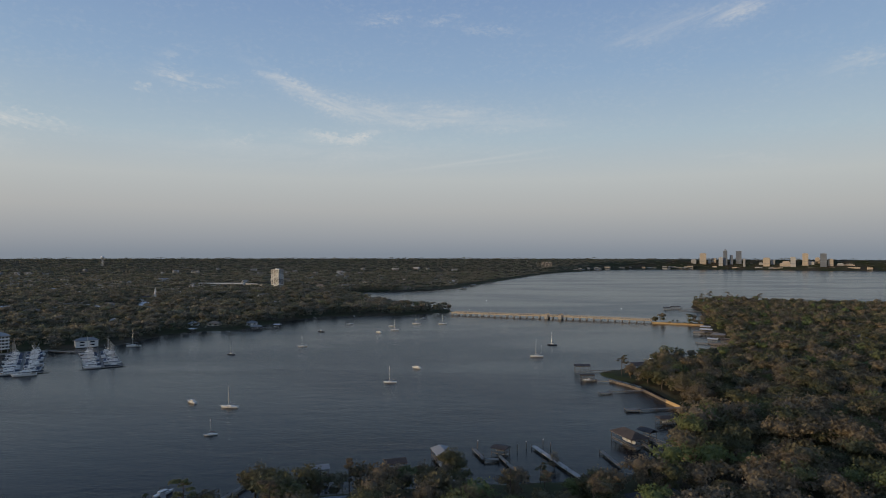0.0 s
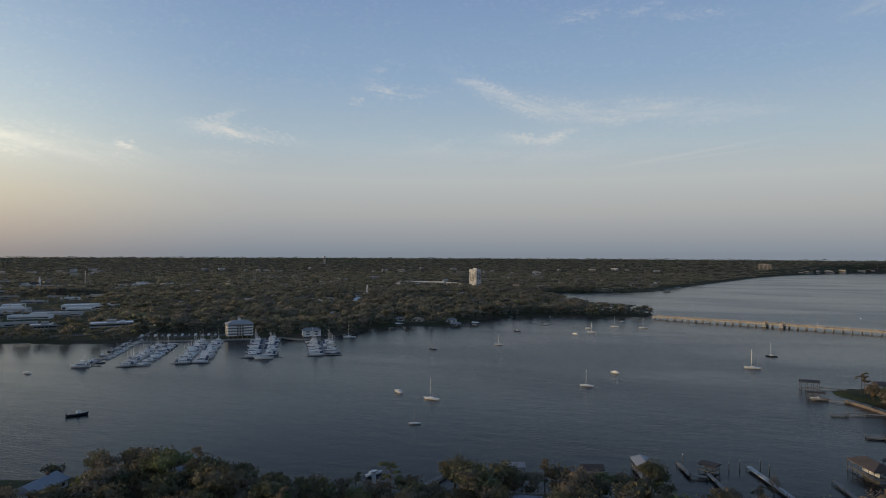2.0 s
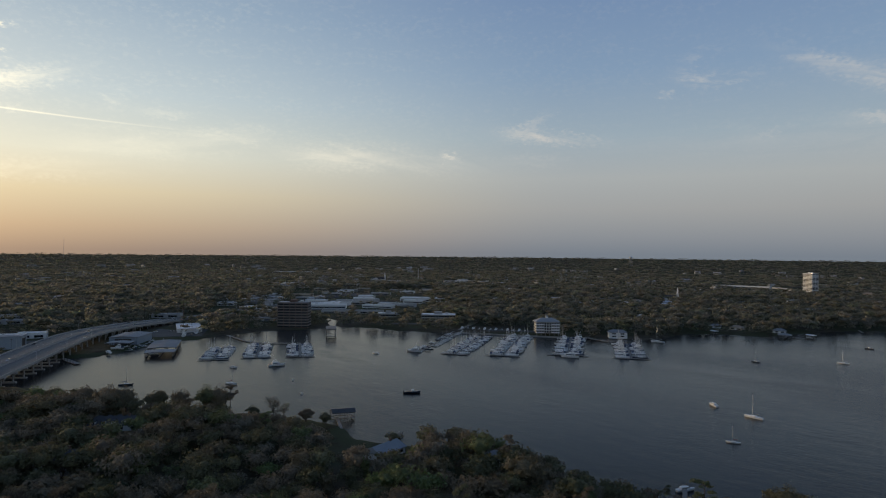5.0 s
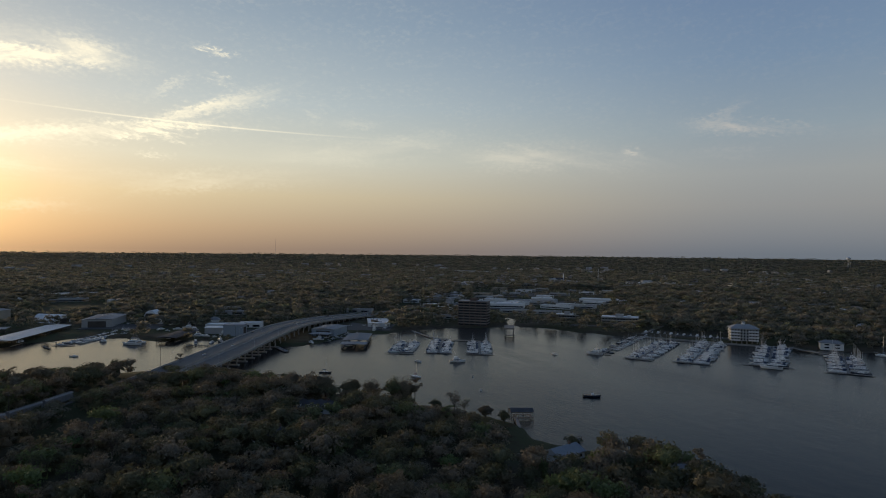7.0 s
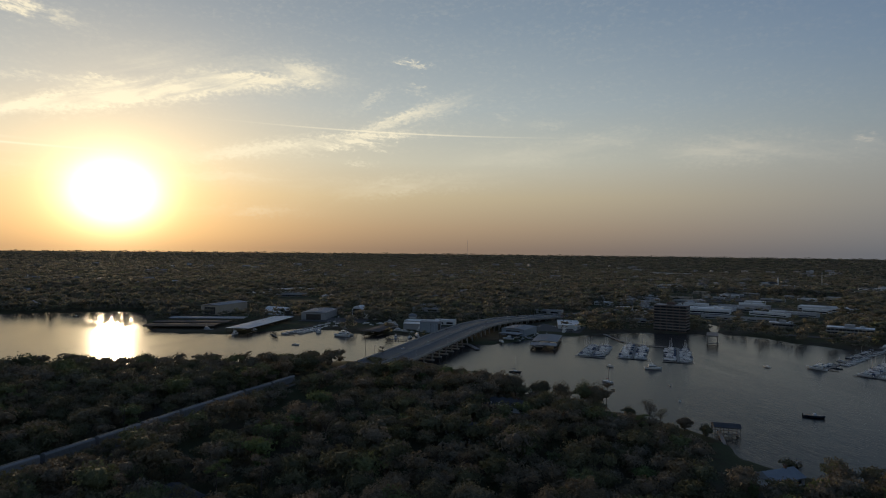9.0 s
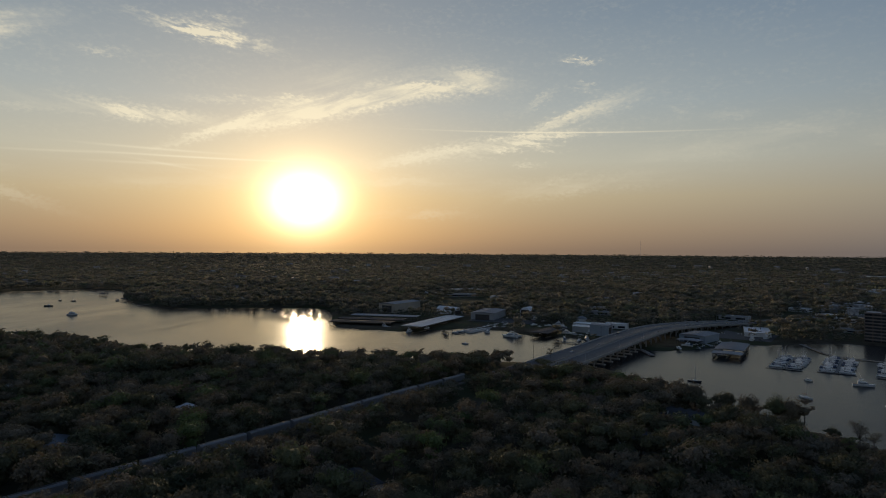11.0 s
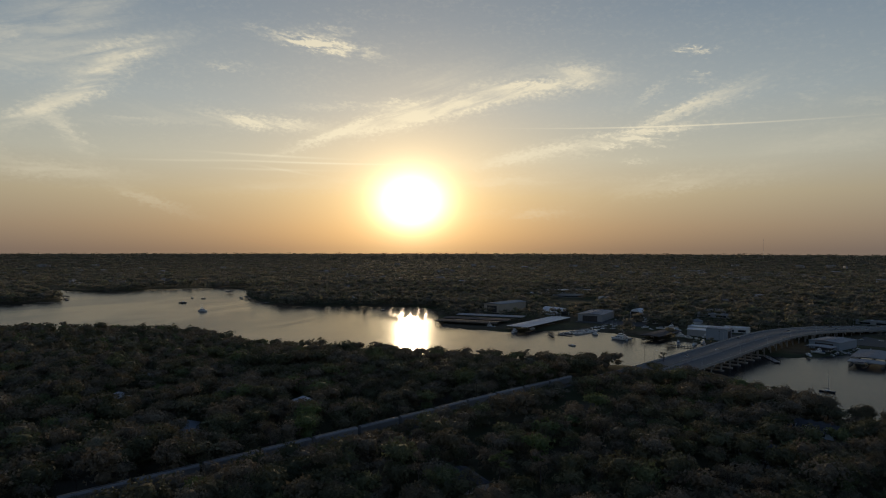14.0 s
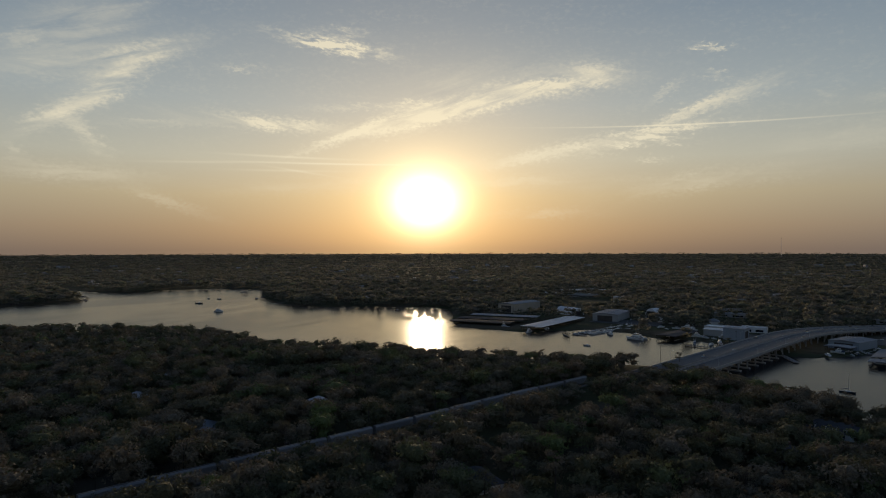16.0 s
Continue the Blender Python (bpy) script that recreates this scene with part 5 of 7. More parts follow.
def build_skiff(label, length=6.5, hull_mat=None, top=True, group="small boats on the river"):
    def make():
        L, B = length, length * 0.34
        free = 0.11 * L
        ob = thing("motorboat", Matrix(), label, "boat", group)
        part("hull", loft(bmesh.new(), hull_rings(L, B, free, 0.05 * L, 0.9)), hull_mat or M_GEL, ob)
        part("cockpit", box(bmesh.new(), -0.42 * L, 0.12 * L, -B * 0.34, B * 0.34, free * 0.9, free * 1.12), M_TEAK, ob)
        bm = cabin_block(bmesh.new(), -0.05 * L, 0.14 * L, B * 0.22, B * 0.2, free, free + 0.12 * L, 0.04 * L)
        part("console", bm, M_GEL, ob)
        part("outboard_motor", box(bmesh.new(), -0.56 * L, -0.49 * L, -0.2, 0.2, -0.1, free * 1.7, taper=0.7), M_RUBBER, ob)
        if top:
            bm = box(bmesh.new(), -0.22 * L, 0.14 * L, -B * 0.32, B * 0.32, free + 0.30 * L, free + 0.32 * L)
            for sx in (-0.2, 0.12):
                for sy in (-0.3, 0.3):
                    tube(bm, (sx * L, sy * B, free), (sx * L, sy * B, free + 0.3 * L), 0.04, 0.04, 4)
            part("canopy", bm, M_CANVAS, ob)
        return ob
    return make


YACHT_L = Kind(build_yacht("large white motor yacht with a flybridge, moored at the dock", 17.0, 2))
YACHT_M = Kind(build_yacht("white motor yacht with dark windows and hardtop", 13.0, 2))
YACHT_S = Kind(build_yacht("small white cabin cruiser moored in a slip", 10.0, 1))
YACHT_C = Kind(build_yacht("white motor yacht with a dark canvas cockpit cover", 11.5, 2, canvas=True))
YACHT_D = Kind(build_yacht("dark-hulled cabin cruiser with canvas cover in a slip", 10.2, 1, M_NAVY, canvas=True))
SAIL_W = Kind(build_sailboat("white sailing yacht with bare mast and blue sail cover", 11.0))
SAIL_D = Kind(build_sailboat("dark-hulled sailing yacht with a bare aluminium mast", 12.0, M_NAVY))
SKIFF = Kind(build_skiff("small white open motorboat with a canopy", group="small boats in the marina"))
FREE_SAIL = Kind(build_sailboat("white sailing yacht at anchor on the open river", 11.5, group="sailing boats at anchor"))
FREE_SAIL_DARK = Kind(build_sailboat("dark-hulled sailing yacht at anchor on the open river", 11.0, M_NAVY, group="sailing boats at anchor"))
FREE_KETCH = Kind(build_sailboat("white two-masted ketch at anchor", 11.5, None, M_CANVAS, True, group="sailing boats at anchor"))
FREE_RED = Kind(build_sailboat("sailing yacht at anchor with a red sail cover", 10.0, None, M_RED, group="sailing boats at anchor"))
FREE_YACHT = Kind(build_yacht("white motor yacht lying on the open river", 14.0, 2, group="motor boats on the river"))
FREE_CRUISER = Kind(build_yacht("small white cabin cruiser at anchor", 9.5, 1, group="motor boats on the river"))
FREE_SKIFF = Kind(build_skiff("small white motorboat lying at anchor", 6.5, None, False))
FREE_SKIFF_DARK = Kind(build_skiff("small dark motorboat on the river", 7.5, M_NAVY, False))


def afloat(kind, x, y, heading, s=1.0):
    return kind.put(pose(x, y, 0.02, 0, 0, heading), (s, s, s))


for kind, x, y, heading, s in (
        (FREE_KETCH, 92, 609, 175, 1.1), (FREE_SAIL_DARK, 121, 688, 170, 0.95), (FREE_CRUISER, -23, 547, 150, 0.85), (FREE_SAIL, 0, 893, 180, 1.0), (FREE_SAIL, -38, 895, 175, 1.0),
        (FREE_SAIL, -63, 820, 178, 0.95), (FREE_SKIFF, -71, 864, 180, 1.3), (FREE_CRUISER, -82, 796, 150, 0.9), (FREE_SKIFF, -31, 969, 10, 1.5), (FREE_SKIFF, -133, 886, 0, 1.5),
        (FREE_SKIFF_DARK, -157, 802, 160, 1.2), (FREE_SAIL, -152, 674, 185, 0.85), (FREE_SAIL_DARK, -211, 620, 165, 0.8), (FREE_SAIL, -335, 674, 190, 1.3), (FREE_SAIL, -139, 406, 172, 0.98),
        (FREE_CRUISER, -169, 419, 145, 0.95), (FREE_RED, -128, 344, 200, 0.7), (FREE_SAIL, -41, 485, 178, 0.85), (FREE_SKIFF_DARK, -331, 295, 52, 1.5), (FREE_YACHT, -489, 277, 70, 1.0),
        (FREE_CRUISER, -484, 383, 190, 0.75), (FREE_CRUISER, -504, 245, 20, 0.8), (FREE_RED, -444, 214, 20, 1.05), (FREE_SAIL_DARK, -492, 155, 60, 0.9), (FREE_YACHT, -872, -620, 80, 1.25),
        (FREE_SKIFF_DARK, -998, -752, 90, 2.0), (FREE_SKIFF_DARK, -1105, -810, 60, 1.4), (FREE_SKIFF_DARK, -1098, -779, 80, 1.4), (FREE_SKIFF_DARK, -963, -346, 60, 1.3), (FREE_SKIFF, -662, -29, 60, 1.2),
        (FREE_SKIFF, -228, 852, 160, 1.4), (FREE_YACHT, 196, 581, 20, 0.9), (FREE_CRUISER, 214, 592, 10, 1.2), (FREE_SKIFF, 116, 493, 175, 1.4), (FREE_CRUISER, -116, 259, 60, 0.9)):
    afloat(kind, x, y, heading, s)


def build_marker(label):
    ob = thing("mooring_buoy", Matrix(), label, "buoy", "mooring buoys")
    bm = bmesh.new()
    bmesh.ops.create_icosphere(bm, subdivisions=2, radius=0.8, matrix=Matrix.Translation((0, 0, 0.35)))
    part("float", bm, M_GEL, ob)
    part("ring", tube(bmesh.new(), (0, 0, 1.0), (0, 0, 1.6), 0.08, 0.08, 5), M_ALU, ob)
    return ob


BUOY = Kind(lambda: build_marker("round white mooring buoy on the water"))
for x, y in ((-60, 1120), (95, 1350), (330, 1150), (-425, 255), (-380, 235), (-80, 1290)):
    BUOY.put(pose(x, y, 0.02))

# ---- docks ----


def dock(points, width, z=1.2, label="grey timber dock on piles over the water", name="dock", pile_step=8.5, rail=False, tall=0.8, mat=None):
    """A plank walk on piles along a line of the plan."""
    x0, y0 = points[0]
    ob = thing(name, pose(x0, y0, 0), label, "dock")
    pile_mesh = None
    for (ax, ay), (bx, by) in zip(points, points[1:]):
        n = math.hypot(bx - ax, by - ay)
        a = math.degrees(math.atan2(by - ay, bx - ax))
        m = pose(ax - x0, ay - y0, 0, 0, 0, a)
        bm = box(bmesh.new(), -0.2, n + 0.2, -width / 2, width / 2, z - 0.12, z, m)
        for s in (-1, 1):
            box(bm, -0.2, n + 0.2, s * width / 2 - 0.08, s * width / 2 + 0.08, z - 0.36, z - 0.121, m)
        part("deck", bm, mat or M_DOCK, ob)
        if rail:
            bm = bmesh.new()
            for s in (-1, 1):
                box(bm, 0, n, s * width / 2 - 0.05, s * width / 2 + 0.05, z + 0.95, z + 1.05, m)
                for i in range(int(n / 2) + 1):
                    box(bm, i * 2 - 0.06, i * 2 + 0.06, s * width / 2 - 0.06, s * width / 2 + 0.06, z, z + 0.95, m)
            part("handrail", bm, mat or M_DOCK, ob)
        for i in range(max(2, int(n / pile_step) + 1)):
            for s in (-1, 1):
                p = m @ Vector((min(n, i * pile_step), s * (width / 2 + 0.05), 0))
                if pile_mesh is None:
                    first = part("post", tube(bmesh.new(), (0, 0, -2.2), (0, 0, z + tall), 0.17, 0.15, 6), M_PILE, ob)
                    pile_mesh = first.data
                    first.location = p
                else:
                    o = new("post", pile_mesh)
                    o.parent, o.location = ob, p
    return ob


def marina_dock(head, root, slip, boats, seed, masts=0.3, cover=True, label="marina dock with finger piers and mooring piles"):
    """A long pier with boats berthed on both sides, from its outer end to the bank."""
    gen = np.random.default_rng(seed)
    (hx_, hy_), (rx_, ry_) = head, root
    n = math.hypot(rx_ - hx_, ry_ - hy_)
    a = math.degrees(math.atan2(ry_ - hy_, rx_ - hx_))
    m = pose(hx_, hy_, 0, 0, 0, a)
    ob = dock([head, root], 2.4, 0.7, label, "marina_dock", 22.0, tall=1.6)
    inv = ob.matrix_world.inverted()
    bm = box(bmesh.new(), -1.4, 1.2, -slip - 1, slip + 1, 0.56, 0.70, inv @ m)
    part("t_head", bm, M_DOCK, ob)
    step = 4.3
    for i in range(int((n - 8) / step)):
        x = 5 + i * step
        for s in (-1, 1):
            if i % 4 == 0:
                part("finger_pier", box(bmesh.new(), x - 2.45, x - 1.85, *sorted((s * 1.25, s * (slip - 1))), 0.56, 0.68, inv @ m), M_DOCK, ob)
            if gen.random() > boats:
                continue
            q = gen.random()
            kind, length = (SAIL_W, 11) if q < masts * 0.8 else (SAIL_D, 12) if q < masts else (YACHT_M, 13) if q < masts + 0.2 else (YACHT_C, 11.5) if q < masts + 0.36 else (YACHT_D, 10.2) if q < masts + 0.46 else (YACHT_S, 10) if q < 0.95 else (SKIFF, 6.5)
            k = min(1.1, (slip - 2.2) / length) * gen.uniform(0.9, 1.08)
            p = m @ Vector((x, s * (1.6 + length * k / 2), 0.02))
            kind.put(pose(p.x, p.y, 0.02, 0, 0, a + (90 if s > 0 else -90) + (180 if gen.random() < 0.35 else 0)), (k, k * 0.95, k))
    return ob


marina_dock((-428, 437), (-500, 562), 13, 0.95, 1, 0.40)
marina_dock((-391, 466), (-468, 592), 16, 0.92, 2, 0.40)
marina_dock((-350, 516), (-422, 629), 19, 0.95, 3, 0.25)
marina_dock((-298, 546), (-352, 634), 17, 0.95, 4, 0.55)
marina_dock((-466, 427), (-552, 572), 9, 0.50, 5, 0.05)
marina_dock((-552, 248), (-618, 290), 13, 0.96, 6, 0.40)
marina_dock((-537, 283), (-612, 328), 13, 0.96, 7, 0.30)
marina_dock((-514, 316), (-590, 362), 13, 0.96, 8, 0.45)
marina_dock((-739, -42), (-860, 30), 11, 0.75, 9, 0.05)
marina_dock((-672, 232), (-715, 262), 9, 0.6, 10, 0.05)
marina_dock((-662, 205), (-700, 240), 9, 0.8, 12, 0.15)
YACHT_L.put(pose(-343, 510, 0.02, 0, 0, 212))
YACHT_L.put(pose(-468, 420, 0.02, 0, 0, 210), (0.9, 0.9, 0.9))
YACHT_L.put(pose(-721, 20, 0.02, 0, 0, 240), (1.1, 1.1, 1.1))
YACHT_L.put(pose(-719, 289, 1.7, 0, 0, 150), (0.95, 0.95, 0.95))
YACHT_L.put(pose(-735, 312, 1.9, 0, 0, 140), (1.0, 1.0, 1.0))
YACHT_M.put(pose(-752, -101, 0.02, 0, 0, 160))
YACHT_M.put(pose(-790, -138, 0.02, 0, 0, 80))
for i, (x, y) in enumerate(((-738, 95), (-745, 88), (-752, 84), (-700, 96), (-708, 105), (-806, 60), (-815, 72), (-800, 88), (-895, 20), (-905, 32), (-880, 60), (-868, 70))):
    (YACHT_S, YACHT_M, SKIFF)[i % 3].put(pose(x, y, max(0.02, level(x, y) + 0.5), 0, 0, 40 + 37 * i))
for i, (x, y) in enumerate(((-728, 27), (-820, 54), (-704, 80), (-733, 103), (-827, 85), (-770, -82), (-755, -6), (-799, 14), (-751, 116), (-647, 188), (-663, 201), (-672, 213))):
    (YACHT_M, YACHT_S, YACHT_C, SKIFF)[i % 4].put(pose(x, y, max(0.02, level(x, y) + 0.5), 0, 0, 70 + 53 * i))
for i in range(12):
    (SKIFF, YACHT_S)[i % 2].put(pose(-490 - 7.5 * i * 0.86, 628 - 7.5 * i * 0.5, level(-490, 628) + 0.4, 0, 0, 118))

dock([(-410, 641), (-392, 632), (-372, 630), (-352, 634)], 4.0, 1.4, "curved timber wharf in front of the marina house", rail=True)
dock([(-700, 332), (-640, 325), (-612, 333), (-590, 362)], 3.0, 0.9, "long floating pier joining the marina docks")
dock([(-743, -60), (-720, -52)], 2.0, 0.9, "short dock with tall mooring piles", tall=4.0, pile_step=3.0)
dock([(-685, 69), (-676, 98)], 2.4, 1.0, "fuel dock with mooring piles", tall=1.5, pile_step=3.0)
dock([(-640, 150), (-606, 152)], 5.0, 1.0, "timber fender wall beside the bridge", tall=2.0, pile_step=4.0)
dock([(-552, 572), (-598, 655)], 4.5, 2.2, "pale concrete ramp leading up to the marina", rail=True)

# Private docks: line of the plan, width.
for line, width, label in (
        ([(47, 322), (58, 286), (62, 274)], 2.4, "long pale straight private dock"), ([(-2, 298), (3, 280), (5, 270)], 2.0, "pale walkway leading to a boathouse"),
        ([(16, 317), (20, 301), (27, 301)], 2.0, "l-shaped grey timber dock on piles"), ([(28, 306), (34, 282), (37, 272)], 1.6, "narrow walkway to an old boat lift"),
        ([(105, 326), (107, 305), (109, 294)], 1.8, "dark timber walkway to the large boathouse"), ([(111, 334), (122, 306)], 1.8, "narrow timber walkway with handrails"),
        ([(139, 369), (158, 373)], 1.6, "short walkway to a covered boat lift"), ([(125, 397), (154, 403)], 1.6, "long narrow timber walkway"),
        ([(117, 398), (126, 398)], 5.0, "square timber swimming platform"), ([(121, 451), (148, 453)], 1.3, "narrow grey timber walkway on piles"), ([(112, 446), (121, 447)], 4.0, "small floating platform with posts"),
        ([(121, 489), (137, 482)], 1.5, "timber walkway to a boat lift"), ([(109, 490), (122, 490)], 1.0, "boat lift with timber piles"), ([(126, 532), (150, 528)], 1.6, "walkway on tall piles"),
        ([(291, 673), (312, 662)], 5.0, "wide sunlit timber dock on piles"), ([(285, 697), (322, 688)], 2.0, "long narrow timber dock on piles"), ([(320, 770), (345, 760)], 2.0, "timber dock along the bank"),
        ([(300, 650), (314, 655)], 3.0, "low timber dock off the bank"), ([(330, 801), (352, 795)], 3.0, "timber dock standing on dark piles"), ([(325, 740), (342, 735)], 2.5, "timber dock standing on dark piles"),
        ([(400, 1123), (452, 1110)], 2.5, "far timber dock with boat lifts"), ([(432, 1160), (468, 1150)], 2.5, "far timber dock off the wooded point"), ([(415, 1090), (452, 1085)], 2.0, "far narrow dock off the wooded point"),
        ([(80, 314), (83, 292)], 1.8, "short old grey timber dock"), ([(-310, 216), (-288, 204)], 1.8, "walkway to a covered boat dock"), ([(-258, 222), (-246, 203)], 1.8, "walkway with handrails over the shallows"),
        ([(-118, 262), (-108, 242)], 2.0, "short private dock beside a moored boat"), ([(-58, 276), (-60, 258)], 1.6, "short walkway to a small boathouse"), ([(-84, 268), (-90, 250)], 2.0, "weathered narrow grey timber dock"),
        ([(-228, 833), (-262, 846)], 2.0, "timber dock off the far bank"), ([(-246, 820), (-252, 850)], 2.5, "dock with a shelter off the far bank"), ([(-318, 798), (-330, 812)], 2.0, "small dock off the far bank"),
        ([(-195, 960), (-205, 985)], 2.0, "small dock off the far bank"), ([(-140, 985), (-145, 1012)], 2.0, "small dock off the far bank"), ([(-330, 672), (-352, 690)], 2.5, "dock with a moored sailing yacht"),
        ([(60, 1790), (30, 1850)], 5.0, "far dock on the opposite shore"), ([(90, 1960), (60, 1990)], 6.0, "far dock on the opposite shore"), ([(-60, 1660), (-80, 1700)], 5.0, "far dock on the opposite shore"),
        ([(190, 2130), (150, 2180)], 6.0, "far dock on the opposite shore"), ([(-1020, -1040), (-985, -1000)], 4.0, "far dock at the wooded point"), ([(-1110, -700), (-1140, -720)], 5.0, "far dock at the wooded point"),
        ([(-1025, -612), (-1045, -600)], 4.0, "far dock at the wooded point"), ([(-940, -985), (-930, -1020)], 4.0, "far dock at the wooded point")):
    dock(line, width, 1.3, label, mat=M_PALEWOOD if "pale" in label else None, rail="handrail" in label, pile_step=12.0 if width < 4 else 9.0)


def loose_pile(x, y, h):
    ob = thing("mooring_pile", pose(x, y, 0), "single dark timber mooring pile standing in the water", "pile", "mooring piles")
    part("shaft", tube(bmesh.new(), (0, 0, -2), (0, 0, h), 0.2, 0.17, 7), M_PILE, ob)
    part("cap", tube(bmesh.new(), (0, 0, h), (0, 0, h + 0.25), 0.2, 0.04, 7), M_TRIM, ob)
    return ob


for x, y, h in ((38, 318, 3.4), (43, 321, 3.6), (52, 323, 4.2), (55, 318, 3.8), (18, 320, 4.4), (-316, 226, 3.4), (-320, 218, 3.0), (-314, 212, 3.2)):
    loose_pile(x, y, h)
for i in range(22):
    loose_pile(-742 - 4.2 * i + 3 * math.sin(i * 2.1), -52 + 3.6 * i + 4 * math.cos(i * 1.7), 3.0 + 1.5 * (i * 37 % 10) / 10)


def boathouse(x, y, heading, length, width, roof, label, eave=4.2, pitch=1.6, hip=0.0, walls=False, rows=2, boat=None):
    """An open shelter on piles with a pitched roof."""
    ob = thing("boathouse", pose(x, y, 0, 0, 0, heading), label, "boathouse")
    L, B = length / 2, width / 2
    part("roof", gable(bmesh.new(), -L, L, -B, B, eave, pitch, 0.6, hip, 0.18), M_ROOFS[roof], ob)
    bm = bmesh.new()
    for a, b in ((-B, -B + 1.4), (B - 1.4, B)):
        box(bm, -L, L, a, b, 1.05, 1.2)
    box(bm, L - 1.4, L, -B + 1.4, B - 1.4, 1.05, 1.2)
    part("deck", bm, M_DOCK, ob)
    bm = bmesh.new()
    for s in (-B, B):
        box(bm, -L, L, s - 0.12, s + 0.12, eave - 0.35, eave - 0.02)
    for s in (-L, L):
        box(bm, s - 0.12, s + 0.12, -B, B, eave - 0.34, eave - 0.01)
    part("beam", bm, M_DOCK, ob)
    n = max(2, int(length / 3.5) + 1)
    mesh = None
    for i in range(n):
        for s in (-B, B):
            p = Vector((-L + i * 2 * L / (n - 1), s, 0))
            if mesh is None:
                o = part("post", tube(bmesh.new(), (0, 0, -2.2), (0, 0, eave - 0.3), 0.16, 0.13, 6), M_PILE, ob)
                mesh = o.data
            else:
                o = new("post", mesh)
                o.parent = ob
            o.location = p
    bm = bmesh.new()
    for s in (-B, B):
        box(bm, -L, L, s - 0.04, s + 0.04, 2.05, 2.15)
    part("handrail", bm, M_DOCK, ob)
    if walls:
        part("wall", box(bmesh.new(), -L + 0.2, L - 0.2, -B + 0.2, B - 0.2, 1.21, eave - 0.36), M_WALLS["dark"], ob)
    if boat:
        p = ob.matrix_world @ Vector((0, 0, 0))
        boat.put(pose(p.x, p.y, 0.9, 0, 0, heading), (min(1, length / 12),) * 3)
    return ob


boathouse(0, 302, 105, 12, 8, "grey", "private boathouse with a pale metal roof on piles", 4.6, 1.2, boat=SKIFF)
boathouse(-55, 279, 18, 7, 6, "grey", "small boathouse with a pale metal roof", 4.6, 1.0)
boathouse(-22, 288, 15, 9, 7, "brown", "old boathouse with a rusty brown roof among trees", 4.4, 1.2)
boathouse(29, 312, -30, 7, 6, "brown", "old weathered boat lift shelter with a bleached roof", 3.6, 0.5)
boathouse(99, 330, -72, 18, 10.5, "brown", "large boathouse with a brown hipped roof and a boat inside", 4.8, 2.6, 4.5, boat=YACHT_S)
boathouse(111, 338, -60, 8, 5.5, "dark", "small boathouse with a dark roof", 4.6, 1.4)
boathouse(133, 369, 4, 11, 7, "brown", "open boat shelter with a low brown roof", 3.6, 0.9, 2.0, boat=SKIFF)
boathouse(118, 527, 0, 12, 6, "dark", "boathouse on tall piles with a dark roof", 6.0, 1.4)
boathouse(115, 496, 0, 10, 5, "brown", "boat lift with a low brown roof", 4.2, 0.6)
boathouse(172, 540, 16, 17, 9, "brown", "boathouse with a flat brown roof", 6.0, 0.6)
boathouse(204, 586, 12, 14, 8, "dark", "boathouse with a dark roof over a motor yacht", 5.5, 1.2)
boathouse(-308, 219, 65, 13, 8.5, "dark", "covered boat dock with a dark roof", 4.6, 1.4)
boathouse(300, 668, -25, 13, 8, "tan", "sunlit boathouse with a tan roof", 4.2, 1.0)
boathouse(318, 772, -30, 12, 8, "tan", "boathouse with a tan roof", 4.0, 1.0)
boathouse(338, 798, -30, 14, 8, "white", "boathouse with a pale roof", 4.4, 1.0)
boathouse(405, 1122, 0, 12, 8, "brown", "boathouse at the far end of a dock", 4.4, 1.0)
boathouse(430, 1150, 0, 16, 8, "dark", "boathouse at the far end of a dock", 4.4, 1.0)
boathouse(-248, 826, 20, 14, 10, "grey", "boathouse with a grey hipped roof off the far bank", 4.4, 1.8, 4.0)
boathouse(-226, 850, 160, 9, 6, "white", "boat lift with a white canopy off the far bank", 4.0, 1.0)
boathouse(-322, 800, 160, 8, 6, "white", "boat lift with a white canopy off the far bank", 4.0, 1.0)
boathouse(-1228, -806, 70, 16, 10, "dark", "covered dock off the wooded point", 5.0, 1.4)
boathouse(-1026, -1046, 60, 18, 10, "dark", "covered dock off the wooded point", 5.0, 1.2)
boathouse(-1065, -1120, 60, 22, 10, "dark", "covered dock off the wooded point", 5.0, 1.2)
boathouse(-1116, -690, 60, 14, 9, "dark", "covered dock off the wooded point", 4.5, 1.2)
boathouse(60, 1800, 60, 20, 12, "grey", "covered dock on the opposite shore", 5.0, 1.5)
boathouse(95, 1962, 60, 20, 12, "grey", "covered dock on the opposite shore", 5.0, 1.5)
boathouse(-115, 1295, 40, 14, 9, "dark", "covered dock beyond the wooded point", 6.5, 1.2)
boathouse(-95, 1240, 40, 12, 8, "dark", "covered dock beyond the wooded point", 6.0, 1.2)
boathouse(-60, 1190, 40, 10, 8, "dark", "covered dock beyond the wooded point", 5.0, 1.2)


